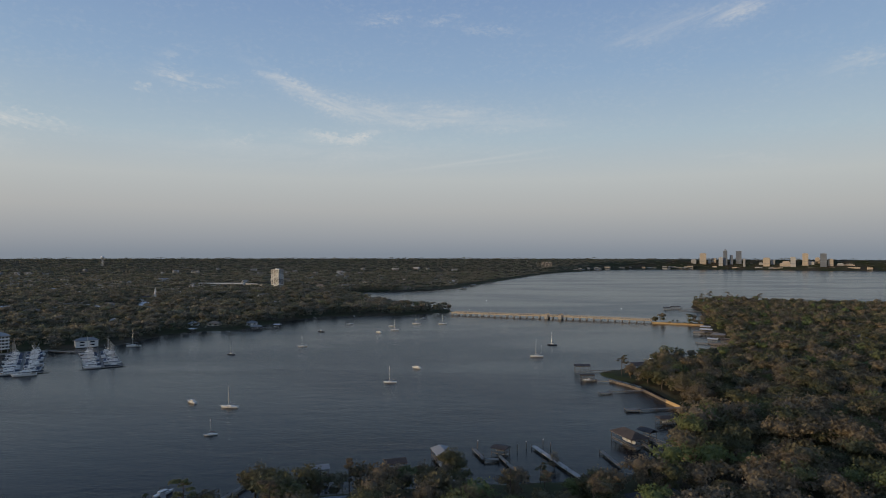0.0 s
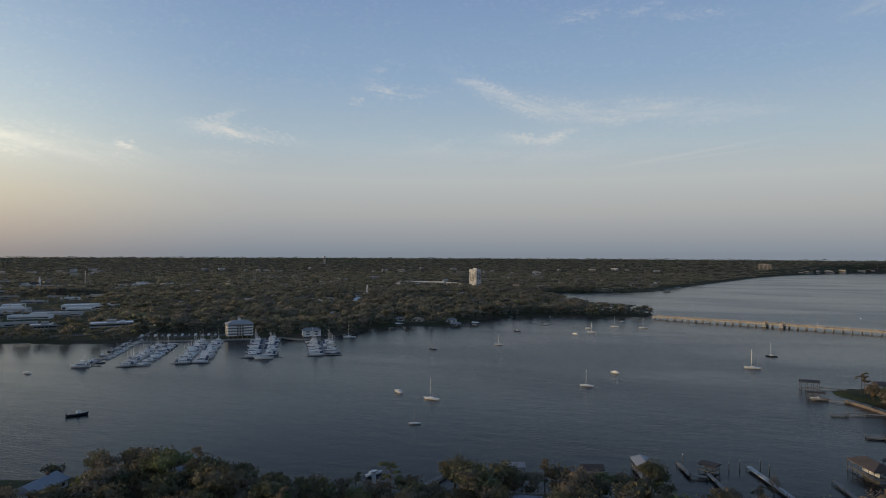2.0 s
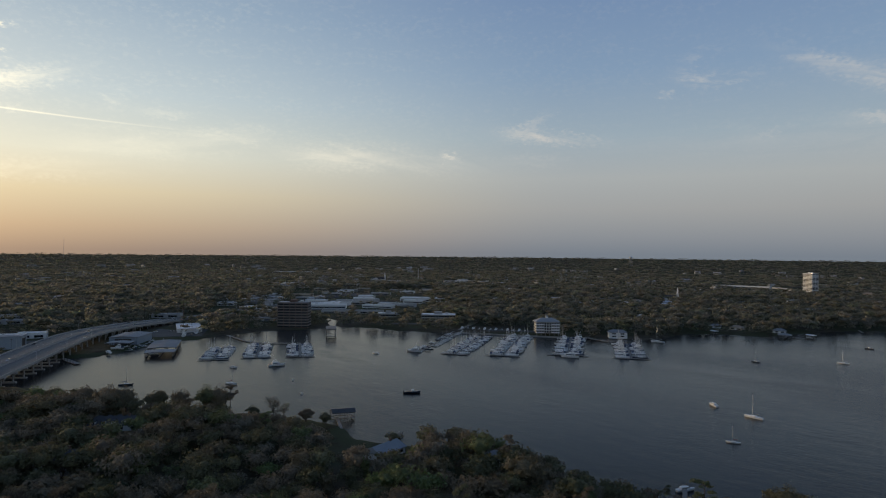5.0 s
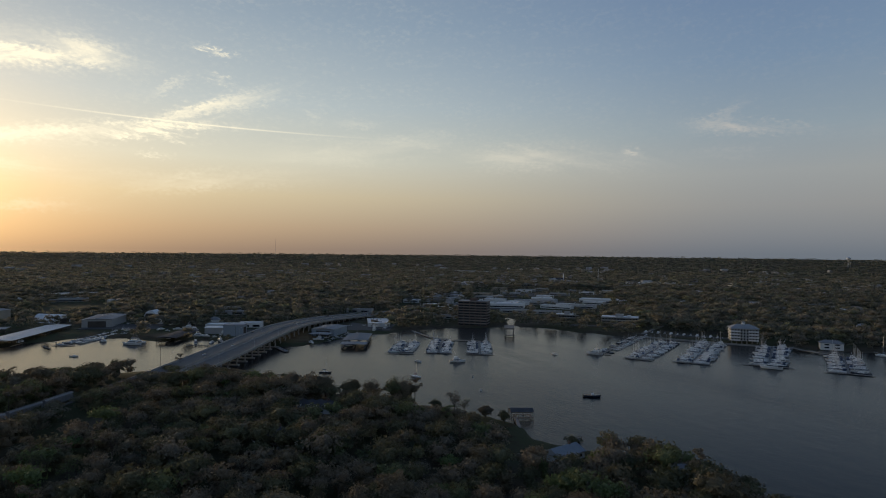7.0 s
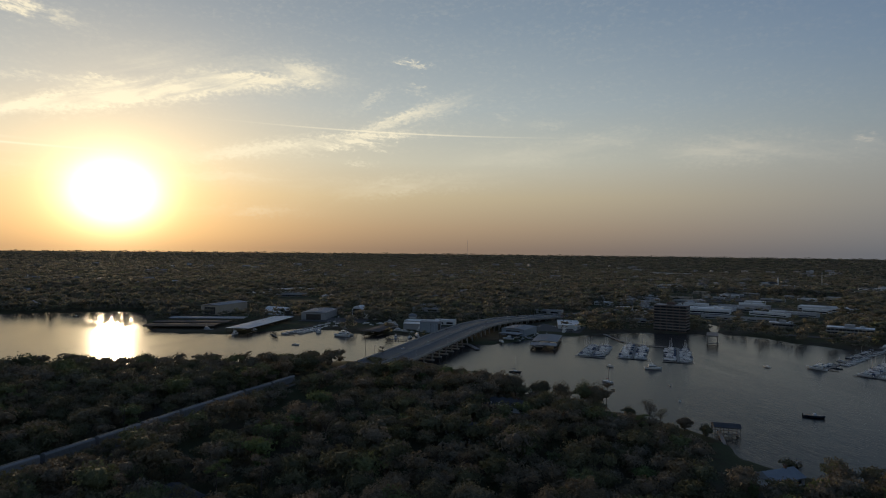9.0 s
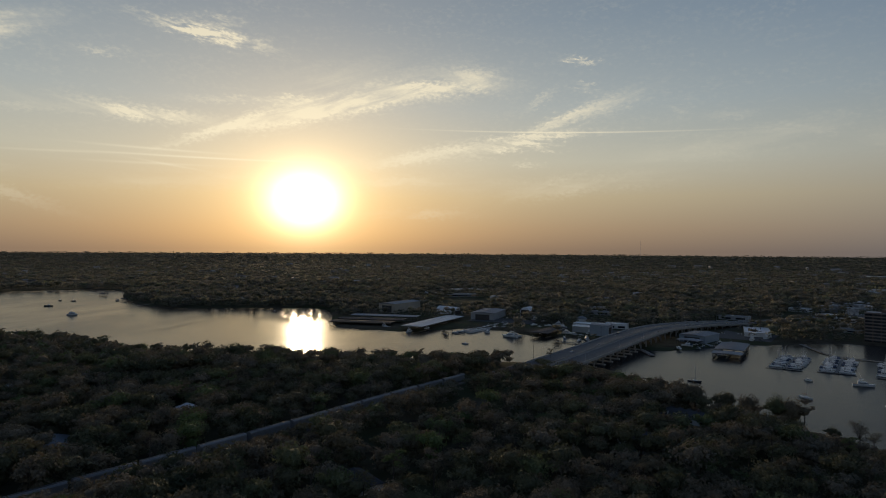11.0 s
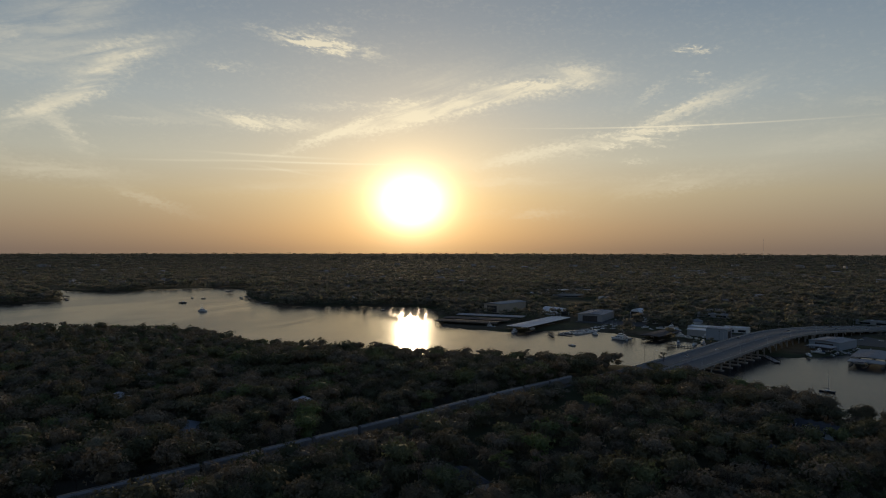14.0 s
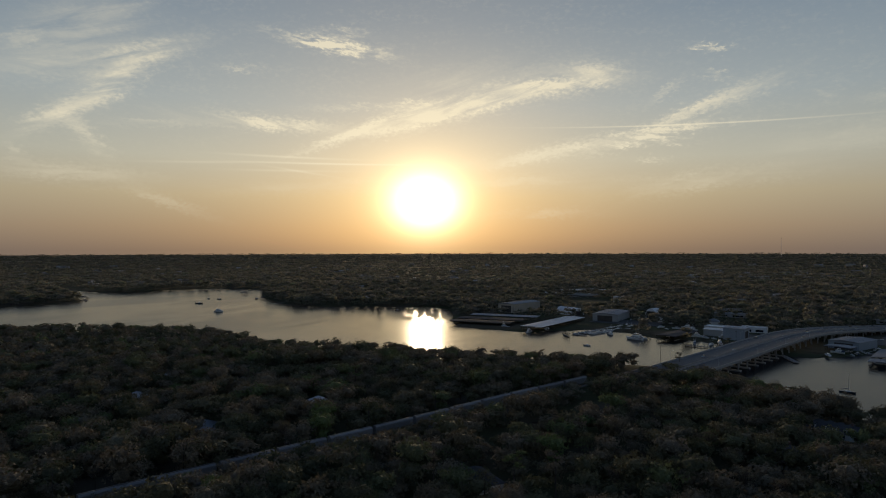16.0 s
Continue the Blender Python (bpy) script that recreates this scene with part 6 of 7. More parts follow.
boathouse(297, 665, -30, 20, 9, "tan", "large sunlit boathouse with a tan roof", 4.4, 1.0)
boathouse(328, 772, -25, 12, 8, "brown", "boathouse with a weathered brown roof on piles", 4.2, 1.0)
boathouse(333, 751, -25, 14, 8, "grey", "boathouse with a grey roof beside docks", 4.0, 1.0)
boathouse(309, 712, -30, 10, 7, "white", "boat lift with a pale canopy roof", 3.8, 1.0)
boathouse(353, 836, -25, 12, 8, "white", "low boathouse with a pale roof", 3.6, 1.0)
boathouse(321, 703, -30, 12, 8, "brown", "boathouse with a brown roof close to the bank", 4.2, 1.0)
boathouse(277, 624, -30, 9, 7, "dark", "small boathouse with a dark roof on piles", 4.0, 1.0)
boathouse(170, 533, 16, 17, 9, "brown", "boathouse with a flat brown roof on tall piles", 6.0, 1.0)
dock([(286, 703), (312, 686)], 2.0, 1.2, "grey timber dock reaching out from boathouses")
dock([(334, 806), (362, 772)], 2.0, 1.2, "grey timber dock reaching out from boathouses")
dock([(280, 653), (302, 653)], 2.0, 1.2, "grey timber dock reaching out from boathouses")
dock([(356, 869), (402, 856)], 2.0, 1.2, "grey timber dock reaching out from boathouses")


def bulkhead(points, mat, label, top=1.9, step=2.4):
    """A timber wall that holds the bank: planks, cap and posts."""
    x0, y0 = points[0]
    ob = thing("bulkhead", pose(x0, y0, 0), label, "bulkhead")
    mesh = None
    for (ax, ay), (bx, by) in zip(points, points[1:]):
        n, a = math.hypot(bx - ax, by - ay), math.degrees(math.atan2(by - ay, bx - ax))
        m = pose(ax - x0, ay - y0, 0, 0, 0, a)
        part("plank_wall", box(bmesh.new(), 0, n, -0.15, 0.15, -2, top - 0.15, m), mat, ob)
        part("cap", box(bmesh.new(), -0.2, n + 0.2, -0.4, 0.4, top - 0.148, top, m), mat, ob)
        for i in range(int(n / step) + 1):
            p = m @ Vector((i * step, 0.3, 0))
            if mesh is None:
                o = part("post", tube(bmesh.new(), (0, 0, -2), (0, 0, top - 0.2), 0.16, 0.16, 6), mat, ob)
                mesh = o.data
            else:
                o = new("post", mesh)
                o.parent = ob
            o.location = p
    return ob


bulkhead([(151, 421), (155, 398), (156.5, 372)], M_SUNLIT_WOOD, "long straight timber bulkhead, golden in the low sun", 2.2)
bulkhead([(131, 490), (139, 474), (147, 452), (149, 436), (151, 421)], M_STONE, "curved pale stone and timber bulkhead", 1.8)
bulkhead([(305, 905), (340, 888), (366, 874)], M_SUNLIT_WOOD, "sunlit timber bulkhead along the causeway", 2.4)
bulkhead([(-404, 636), (-457, 601), (-538, 555)], M_CONCRETE, "low concrete bulkhead along the marina bank", 1.9)

# ---- bridges ----


def sample_line(points, step):
    """Evenly spaced places along a line, with the bearing there."""
    p = [np.array(q, float) for q in points]
    out, carry = [], 0.0
    for a, b in zip(p, p[1:]):
        n = np.linalg.norm((b - a)[:2])
        d = carry
        while d < n:
            q = a + (b - a) * d / n
            out.append((*q, math.degrees(math.atan2(b[1] - a[1], b[0] - a[0]))))
            d += step
        carry = d - n
    return out


def smooth_line(points, steps=6):
    p = np.array([points[0], *points, points[-1]], float)
    out = []
    for a, b, c, d in zip(p, p[1:], p[2:], p[3:]):
        for i in range(steps):
            t = i / steps
            out.append(0.5 * (2 * b + (c - a) * t + (2 * a - 5 * b + 4 * c - d) * t * t + (3 * b - 3 * c + d - a) * t**3))
    return out + [p[-1]]


def ribbon(bm, line, off0, off1, z0, z1):
    """A band along a line, between two offsets to its left."""
    rings = []
    for i, q in enumerate(line):
        a, b = line[max(0, i - 1)], line[min(len(line) - 1, i + 1)]
        d = np.array([b[0] - a[0], b[1] - a[1]], float)
        d /= np.linalg.norm(d)
        nx, ny = -d[1], d[0]
        rings.append([Vector((q[0] + nx * o, q[1] + ny * o, q[2] + z)) for o, z in ((off0, z0), (off1, z0), (off1, z1), (off0, z1))])
    return loft(bm, rings)


deck_line = smooth_line(ROAD_BRIDGE, 6)
bridge = thing("road_bridge", pose(0, 0, 0), "long grey concrete road bridge with two decks rising over the river", "bridge")
over_water = deck_line[:37]
for off in ((1.5, 19.5), (-19.5, -1.5)):
    part("deck", ribbon(bmesh.new(), over_water, off[0], off[1], -1.3, -0.02), M_CONCRETE, bridge)
    part("roadway", ribbon(bmesh.new(), deck_line, off[0] + 0.6, off[1] - 0.6, -0.018, 0.03), M_ROADWAY, bridge, "worn pale grey roadway")
    for o in off:
        part("parapet", ribbon(bmesh.new(), over_water, o - 0.2, o + 0.2, 0.0, 1.0), M_CONCRETE, bridge)
    for o in (off[0] + 6.3, off[0] + 12.0):
        bm = bmesh.new()
        for x, y, z, a in sample_line(deck_line, 12):
            box(bm, 0, 3.5, -0.09, 0.09, 0.034, 0.042, pose(x, y, z, 0, 0, a) @ Matrix.Translation((0, o, 0)))
        part("lane_marks", bm, M_LINE, bridge)
    for o in (off[0] + 0.9, off[1] - 0.9):
        part("edge_line", ribbon(bmesh.new(), deck_line, o - 0.08, o + 0.08, 0.034, 0.042), M_LINE, bridge)
cols, caps = {}, {}
for x, y, z, a in sample_line(over_water, 17):
    m = pose(x, y, 0, 0, 0, a)
    top = z - 1.3
    if top < 2.5:
        continue
    for o in (-10.5, 10.5):
        part("pier_cap", box(bmesh.new(), -0.9, 0.9, o - 9.2, o + 9.2, top - 1.4, top - 0.01, m), M_CONCRETE, bridge)
        for c in (-6.5, 0, 6.5):
            part("column", tube(bmesh.new(), m @ Vector((0, o + c, -2.5)), m @ Vector((0, o + c, top - 1.38)), 0.65, 0.6, 8), M_CONCRETE, bridge)
        part("footing", box(bmesh.new(), -1.5, 1.5, o - 8.6, o + 8.6, -1.5, 1.0, m), M_CONCRETE, bridge)

LAMP_H = 9.0


def build_lamp():
    ob = thing("street_lamp", Matrix(), "grey metal street lamp with a curved arm", "lamp", "street lamps on the bridges")
    part("pole", tube(bmesh.new(), (0, 0, 0), (0, 0, LAMP_H), 0.12, 0.07, 6), M_ALU, ob)
    part("arm", tube(bmesh.new(), (0, 0, LAMP_H - 0.1), (1.8, 0, LAMP_H + 0.4), 0.06, 0.05, 5), M_ALU, ob)
    part("lamp_head", box(bmesh.new(), 1.6, 2.5, -0.18, 0.18, LAMP_H + 0.3, LAMP_H + 0.5), M_GEL, ob)
    return ob


LAMP = Kind(build_lamp)
for i, (x, y, z, a) in enumerate(sample_line(deck_line[6:], 70)):
    m = pose(x, y, z, 0, 0, a)
    for o, r in ((20.2, -90), (-20.2, 90)):
        q = m @ Vector((0, o, 0))
        LAMP.put(pose(q.x, q.y, z - 0.6, 0, 0, a + r))

# The low bridge with a lifting span in its middle.
low_line = [(16, 1036, 4.2), (90, 1006, 4.5), (164, 978, 4.8), (184, 970, 4.8), (240, 947, 4.5), (309, 919, 4.0)]
low = thing("low_bridge", pose(0, 0, 0), "long low cream concrete bridge with a lifting middle span", "bridge")
part("deck", ribbon(bmesh.new(), low_line, -6, 6, -1.1, -0.02), M_WALLS["tan"], low)
part("roadway", ribbon(bmesh.new(), low_line, -5.2, 5.2, -0.018, 0.03), M_ASPHALT, low)
for s in (-1, 1):
    part("walkway_edge", ribbon(bmesh.new(), low_line, s * 6.2 - 0.25, s * 6.2 + 0.25, -1.4, 0.25), M_WALLS["tan"], low)
    part("top_rail", ribbon(bmesh.new(), low_line, s * 6.2 - 0.2, s * 6.2 + 0.2, 0.95, 1.2), M_WALLS["tan"], low)
    bm = bmesh.new()
    for x, y, z, a in sample_line(low_line, 2.2):
        box(bm, -0.25, 0.25, s * 6.2 - 0.15, s * 6.2 + 0.15, 0.25, 0.95, pose(x, y, z, 0, 0, a))
    tagged(part("balusters", bm, M_WALLS["tan"], low), kind="stuff")
for i, (x, y, z, a) in enumerate(sample_line(low_line, 10.5)):
    m = pose(x, y, 0, 0, 0, a)
    part("pier_cap", box(bmesh.new(), -0.6, 0.6, -6.4, 6.4, z - 2.0, z - 1.11, m), M_CONCRETE, low)
    for o in (-5, 0, 5):
        part("column", tube(bmesh.new(), m @ Vector((0, o, -2)), m @ Vector((0, o, z - 1.99)), 0.5, 0.45, 7), M_CONCRETE, low)
for x, y, a in ((164, 978, -22), (184, 970, -22)):
    m = pose(x, y, 0, 0, 0, a)
    part("lift_pier", box(bmesh.new(), -2.6, 2.6, -8.5, 8.5, -2, 3.6, m), M_CONCRETE, low)
    for s in (-1, 1):
        part("bridge_house", box(bmesh.new(), -1.6, 1.6, s * 7.6 - 1.3, s * 7.6 + 1.3, 3.62, 7.0, m), M_WALLS["tan"], low)
        part("bridge_house_roof", box(bmesh.new(), -1.9, 1.9, s * 7.6 - 1.6, s * 7.6 + 1.6, 7.01, 7.8, m, 0.5), M_ROOFS["tan"], low)
for i, (x, y, z, a) in enumerate(sample_line(low_line, 32)):
    m = pose(x, y, z, 0, 0, a)
    for o, r in ((6.2, -90), (-6.2, 90)):
        if (i + (o > 0)) % 2:
            q = m @ Vector((0, o, 0))
            LAMP.put(pose(q.x, q.y, z + 0.2, 0, 0, a + r), (0.7, 0.7, 0.6))

# ---- cars ----


def build_car(mat, label):
    def make():
        ob = thing("car", Matrix(), label, "car", "cars")
        bm = loft(bmesh.new(), [[Vector((x, y, z)) for y, z in ((-0.88, 0.35), (0.88, 0.35), (0.85, h), (-0.85, h))] for x, h in ((-2.2, 0.85), (-1.9, 0.95), (1.0, 0.95), (2.0, 0.80), (2.25, 0.65))])
        part("body", bm, mat, ob)
        part("cabin", cabin_block(bmesh.new(), -1.7, 1.0, 0.80, 0.78, 0.93, 1.45, 0.6), M_GLASS, ob)
        for x in (-1.4, 1.4):
            for s in (-1, 1):
                part("wheel", tube(bmesh.new(), (x, s * 0.70, 0.33), (x, s * 0.92, 0.33), 0.33, 0.33, 10), M_RUBBER, ob)
        return ob
    return make


CARS = [Kind(build_car(m_, n_ + " car")) for m_, n_ in zip(M_CAR, ("white parked or stopped saloon", "silver saloon on the road", "black saloon on the road", "red saloon on the road", "dark blue saloon on the road"))]
gen = np.random.default_rng(5)
for i, (x, y, z, a) in enumerate(sample_line(deck_line, 15)):
    for lane in (3.6, 9.4, 15.5, -3.6, -9.4, -15.5):
        if gen.random() < (0.06 if i < 24 else 0.11):
            q = pose(x, y, z, 0, 0, a) @ Vector((gen.uniform(-5, 5), lane, 0.06))
            CARS[int(gen.choice(5, p=(0.34, 0.26, 0.22, 0.08, 0.10)))].put(pose(q.x, q.y, q.z, 0, 0, a + (180 if lane > 0 else 0)))


def patch(name, x, y, heading, length, width, mat, label, lift=0.12):
    """Paved ground."""
    z = level(x, y)
    ob = part(name, box(bmesh.new(), -length / 2, length / 2, -width / 2, width / 2, -0.6, lift), mat, None)
    ob.matrix_world = pose(x, y, z, 0, 0, heading)
    return tagged(ob, label, "pavement", kind="structure")


LOTS = [(-1150, 880, 50, 170, 90), (-1060, 700, 50, 120, 80), (-1180, 760, 50, 110, 60), (-905, 628, 45, 150, 70), (-1010, 640, 45, 120, 60), (-975, 780, 45, 110, 50), (-500, 622, 31, 90, 16), (-760, 300, 150, 90, 60), (-770, 130, 60, 70, 50), (-640, 570, 45, 60, 14), (-870, 15, 70, 90, 50)]
for x, y, a, l_, w_ in LOTS:
    patch("parking_lot", x, y, a, l_, w_, M_ASPHALT, "worn grey asphalt parking lot")
    for i in range(min(4, int(l_ * w_ / 1600))):
        u, v = gen.uniform(-0.46, 0.46) * l_, (round(gen.uniform(-0.45, 0.45) * w_ / 9) * 9)
        q = pose(x, y, 0, 0, 0, a) @ Vector((u, v, 0))
        CARS[int(gen.choice(5, p=(0.34, 0.26, 0.22, 0.08, 0.10)))].put(pose(q.x, q.y, level(x, y) + 0.14, 0, 0, a + 90))

# ---- the railway and the waiting train ----
rail_line = smooth_line([(x, y, 2.6) for x, y in RAIL], 5)
track = tagged(part("railway", ribbon(bmesh.new(), rail_line, -3.4, 3.4, -2.2, 0.0), M_BALLAST), "low grey ballast bank of a railway line", "railway", kind="structure")
for o in (-0.75, 0.75):
    part("rail", ribbon(bmesh.new(), rail_line, o - 0.06, o + 0.06, 0.16, 0.32), M_STEEL, track)
bm = bmesh.new()
for x, y, z, a in sample_line(rail_line, 1.2):
    box(bm, -0.13, 0.13, -1.3, 1.3, 0.02, 0.16, pose(x, y, z, 0, 0, a))
part("sleepers", bm, M_DOCK, track)


def build_railcar():
    ob = thing("rail_car", Matrix(), "long grey covered rail car standing on the track", "rail car", "cars of the freight train")
    L = 26.2
    bm = loft(bmesh.new(), [[Vector((x, y, z)) for y, z in ((-1.5, 1.1), (1.5, 1.1), (1.55, 4.9), (1.0, 5.6), (-1.0, 5.6), (-1.55, 4.9))] for x in (-L / 2 + 0.6, L / 2 - 0.6)])
    for i in range(18):
        x = -L / 2 + 1.2 + i * (L - 2.4) / 17
        for s in (-1, 1):
            box(bm, x - 0.08, x + 0.08, s * 1.55 - 0.08, s * 1.55 + 0.08, 1.2, 4.85)
    part("body", bm, M_RAILCAR, ob)
    part("roof_walk", box(bmesh.new(), -L / 2 + 0.8, L / 2 - 0.8, -0.35, 0.35, 5.605, 5.70), M_STEEL, ob)
    part("underframe", box(bmesh.new(), -L / 2, L / 2, -0.4, 0.4, 0.75, 1.09), M_STEEL, ob)
    for x in (-L / 2 + 3.2, L / 2 - 3.2):
        bm = box(bmesh.new(), x - 1.3, x + 1.3, -1.0, 1.0, 0.45, 0.95)
        for dx_ in (-0.9, 0.9):
            for s in (-1, 1):
                tube(bm, (x + dx_, s * 0.68, 0.42), (x + dx_, s * 0.84, 0.42), 0.42, 0.42, 10)
        part("bogie", bm, M_STEEL, ob)
    for s in (-1, 1):
        part("coupler", box(bmesh.new(), *sorted((s * L / 2, s * (L / 2 + 0.45))), -0.15, 0.15, 0.8, 1.05), M_STEEL, ob)
    return ob


RAILCAR = Kind(build_railcar)
for x, y, z, a in sample_line(rail_line, 27.2)[1:-4]:
    RAILCAR.put(pose(x, y, z + 0.30, 0, 0, a))


def build_pole():
    ob = thing("utility_pole", Matrix(), "dark timber utility pole with a cross-arm", "utility pole", "utility poles")
    part("shaft", tube(bmesh.new(), (0, 0, -0.5), (0, 0, 12.5), 0.18, 0.12, 6), M_PILE, ob)
    part("cross_arm", box(bmesh.new(), -1.3, 1.3, -0.07, 0.07, 11.4, 11.6), M_PILE, ob)
    return ob


POLE = Kind(build_pole)
for x, y, z, a in sample_line(rail_line, 48)[1:]:
    q = pose(x, y, z, 0, 0, a) @ Vector((0, 7, 0))
    POLE.put(pose(q.x, q.y, level(q.x, q.y), 0, 0, a + 90), (1, 1, 1.15))
for x, y, s in ((-551, 36, 1.5), (-745, 165, 1.4), (-690, 118, 1.4), (-880, 300, 1.6), (-800, 205, 1.4), (-860, 250, 1.4)):
    POLE.put(pose(x, y, max(0, level(x, y)), 0, 0, 30), (1, 1, s))

# ---- buildings ----


def window_row(ob, mat, x0, x1, y, z0, z1, n, side, out=0.06, gap=0.35):
    """Separate windows along a wall, facing +y or -y (side) or along x ends."""
    step = (x1 - x0) / n
    mesh = None
    for i in range(n):
        if mesh is None:
            o = part("window", box(bmesh.new(), -step * (0.5 - gap / 2), step * (0.5 - gap / 2), -out, out, z0, z1), mat, ob)
            mesh = o.data
        else:
            o = new("window", mesh)
            o.parent = ob
        o.location = (x0 + (i + 0.5) * step, y, 0) if side == "y" else (y, x0 + (i + 0.5) * step, 0)
        o.rotation_euler = (0, 0, 0 if side == "y" else math.pi / 2)


def flat_building(x, y, heading, length, width, height, tone):
    word = {"white": "white", "grey": "grey", "tan": "tan", "yellow": "yellow"}[tone]
    ob = thing("store_building", pose(x, y, level(x, y), 0, 0, heading), "low " + word + " flat-roofed commercial building among trees", "building", "low commercial buildings")
    L, B = length / 2, width / 2
    wall = {"white": "white", "grey": "grey", "tan": "tan", "yellow": "tan"}[tone]
    part("wall", box(bmesh.new(), -L, L, -B, B, -1, height), M_WALLS[wall], ob)
    part("roof", box(bmesh.new(), -L + 0.4, L - 0.4, -B + 0.4, B - 0.4, height + 0.004, height + 0.12), M_ROOFS[tone], ob)
    bm = bmesh.new()
    for a, b, c, d in ((-L - 0.1, L + 0.1, -B - 0.1, -B + 0.35), (-L - 0.1, L + 0.1, B - 0.35, B + 0.1), (-L - 0.1, -L + 0.35, -B + 0.36, B - 0.36), (L - 0.35, L + 0.1, -B + 0.36, B - 0.36)):
        box(bm, a, b, c, d, height + 0.003, height + 0.9)
    part("parapet", bm, M_WALLS[wall], ob)
    g2 = np.random.default_rng(int(abs(x) * 7 + abs(y)))
    for _ in range(min(2 if math.hypot(x, y) < 1300 else 1, max(1, int(length * width / 500)))):
        u, v, s = g2.uniform(-0.8, 0.8) * L, g2.uniform(-0.6, 0.6) * B, g2.uniform(1.0, 2.2)
        part("rooftop_unit", box(bmesh.new(), u - s, u + s, v - s * 0.7, v + s * 0.7, height + 0.125, height + 1.6), M_ALU, ob)
    if math.hypot(x, y) < 1050:
        n = max(2, int(length / 18))
        for s in (-1, 1):
            window_row(ob, M_GLASS, -L + 1, L - 1, s * B, 1.0, min(height - 1.5, 3.6), n, "y")
    else:
        for s in (-1,) if math.cos(radians(heading) - math.atan2(-x, y)) > 0 else (1,):
            part("window_band", box(bmesh.new(), -L + 1.5, L - 1.5, s * B - 0.05, s * B + 0.05, 1.2, height * 0.55), M_GLASS, ob)
    return ob


for row in FLAT_BUILDINGS:
    flat_building(*row[:5], row[5] * 0.8, row[6])


def home(x, y, heading, length, width, storeys, roof, label="", hip=None, dormers=0, z=None):
    h = 3.0 * storeys
    word = {"white": "pale", "grey": "grey", "tan": "tan", "dark": "dark", "brown": "brown"}[roof]
    text = label or ("single-storey" if storeys == 1 else "two-storey" if storeys == 2 else "three-storey") + " house with a " + word + " pitched roof among trees"
    ob = thing("house", pose(x, y, level(x, y) if z is None else z, 0, 0, heading), text, "house", "houses across the river")
    L, B = length / 2, width / 2
    wall = "white" if roof in ("white", "grey", "dark") else "tan"
    part("wall", box(bmesh.new(), -L, L, -B, B, -1, h), M_WALLS[wall], ob)
    part("roof", gable(bmesh.new(), -L, L, -B, B, h + 0.003, width * 0.26, 0.7, B if hip is None else hip), M_ROOFS[roof], ob)
    near = math.hypot(x, y) < 950
    if near:
        part("chimney", box(bmesh.new(), L * 0.4, L * 0.4 + 1.0, -0.5, 0.5, h + 0.4, h + width * 0.26 + 1.5), M_WALLS["brick"], ob)
    for s in range(storeys):
        for side in (-1, 1):
            window_row(ob, M_GLASS, -L + 0.8, L - 0.8, side * B, 3 * s + 0.9, 3 * s + 2.3, 4 if math.hypot(x, y) < 500 else 2 if near else 1, "y", gap=0.55)
    if near:
        part("door", box(bmesh.new(), -0.55, 0.55, -B - 0.05, -B + 0.05, 0.0, 2.1), M_TRIM, ob)
    for i in range(dormers):
        u = -L + (i + 1) * length / (dormers + 1)
        for side in (-1, 1):
            d = part("dormer", box(bmesh.new(), u - 0.9, u + 0.9, side * B * 0.72 - 1.2, side * B * 0.72 + 1.2, h + 0.3, h + 2.3), M_TRIM, ob)
            part("dormer_window", box(bmesh.new(), u - 0.5, u + 0.5, side * (B * 0.72 + 1.2) - 0.03, side * (B * 0.72 + 1.2) + 0.05, h + 0.8, h + 2.0), M_GLASS, d)
            part("dormer_roof", gable(bmesh.new(), u - 1.0, u + 1.0, side * B * 0.72 - 1.3, side * B * 0.72 + 1.3, h + 2.303, 0.6, 0.15), M_ROOFS[roof], d)
    return ob


for row in HOMES:
    home(*row)
for x, y, a, l_, w_, s_, c_, text, hip, dorm in NEAR_HOMES:
    ob = home(x, y, a, l_, w_, s_, c_, text, hip, dorm)
    tagged(ob, group="houses on the near bank")


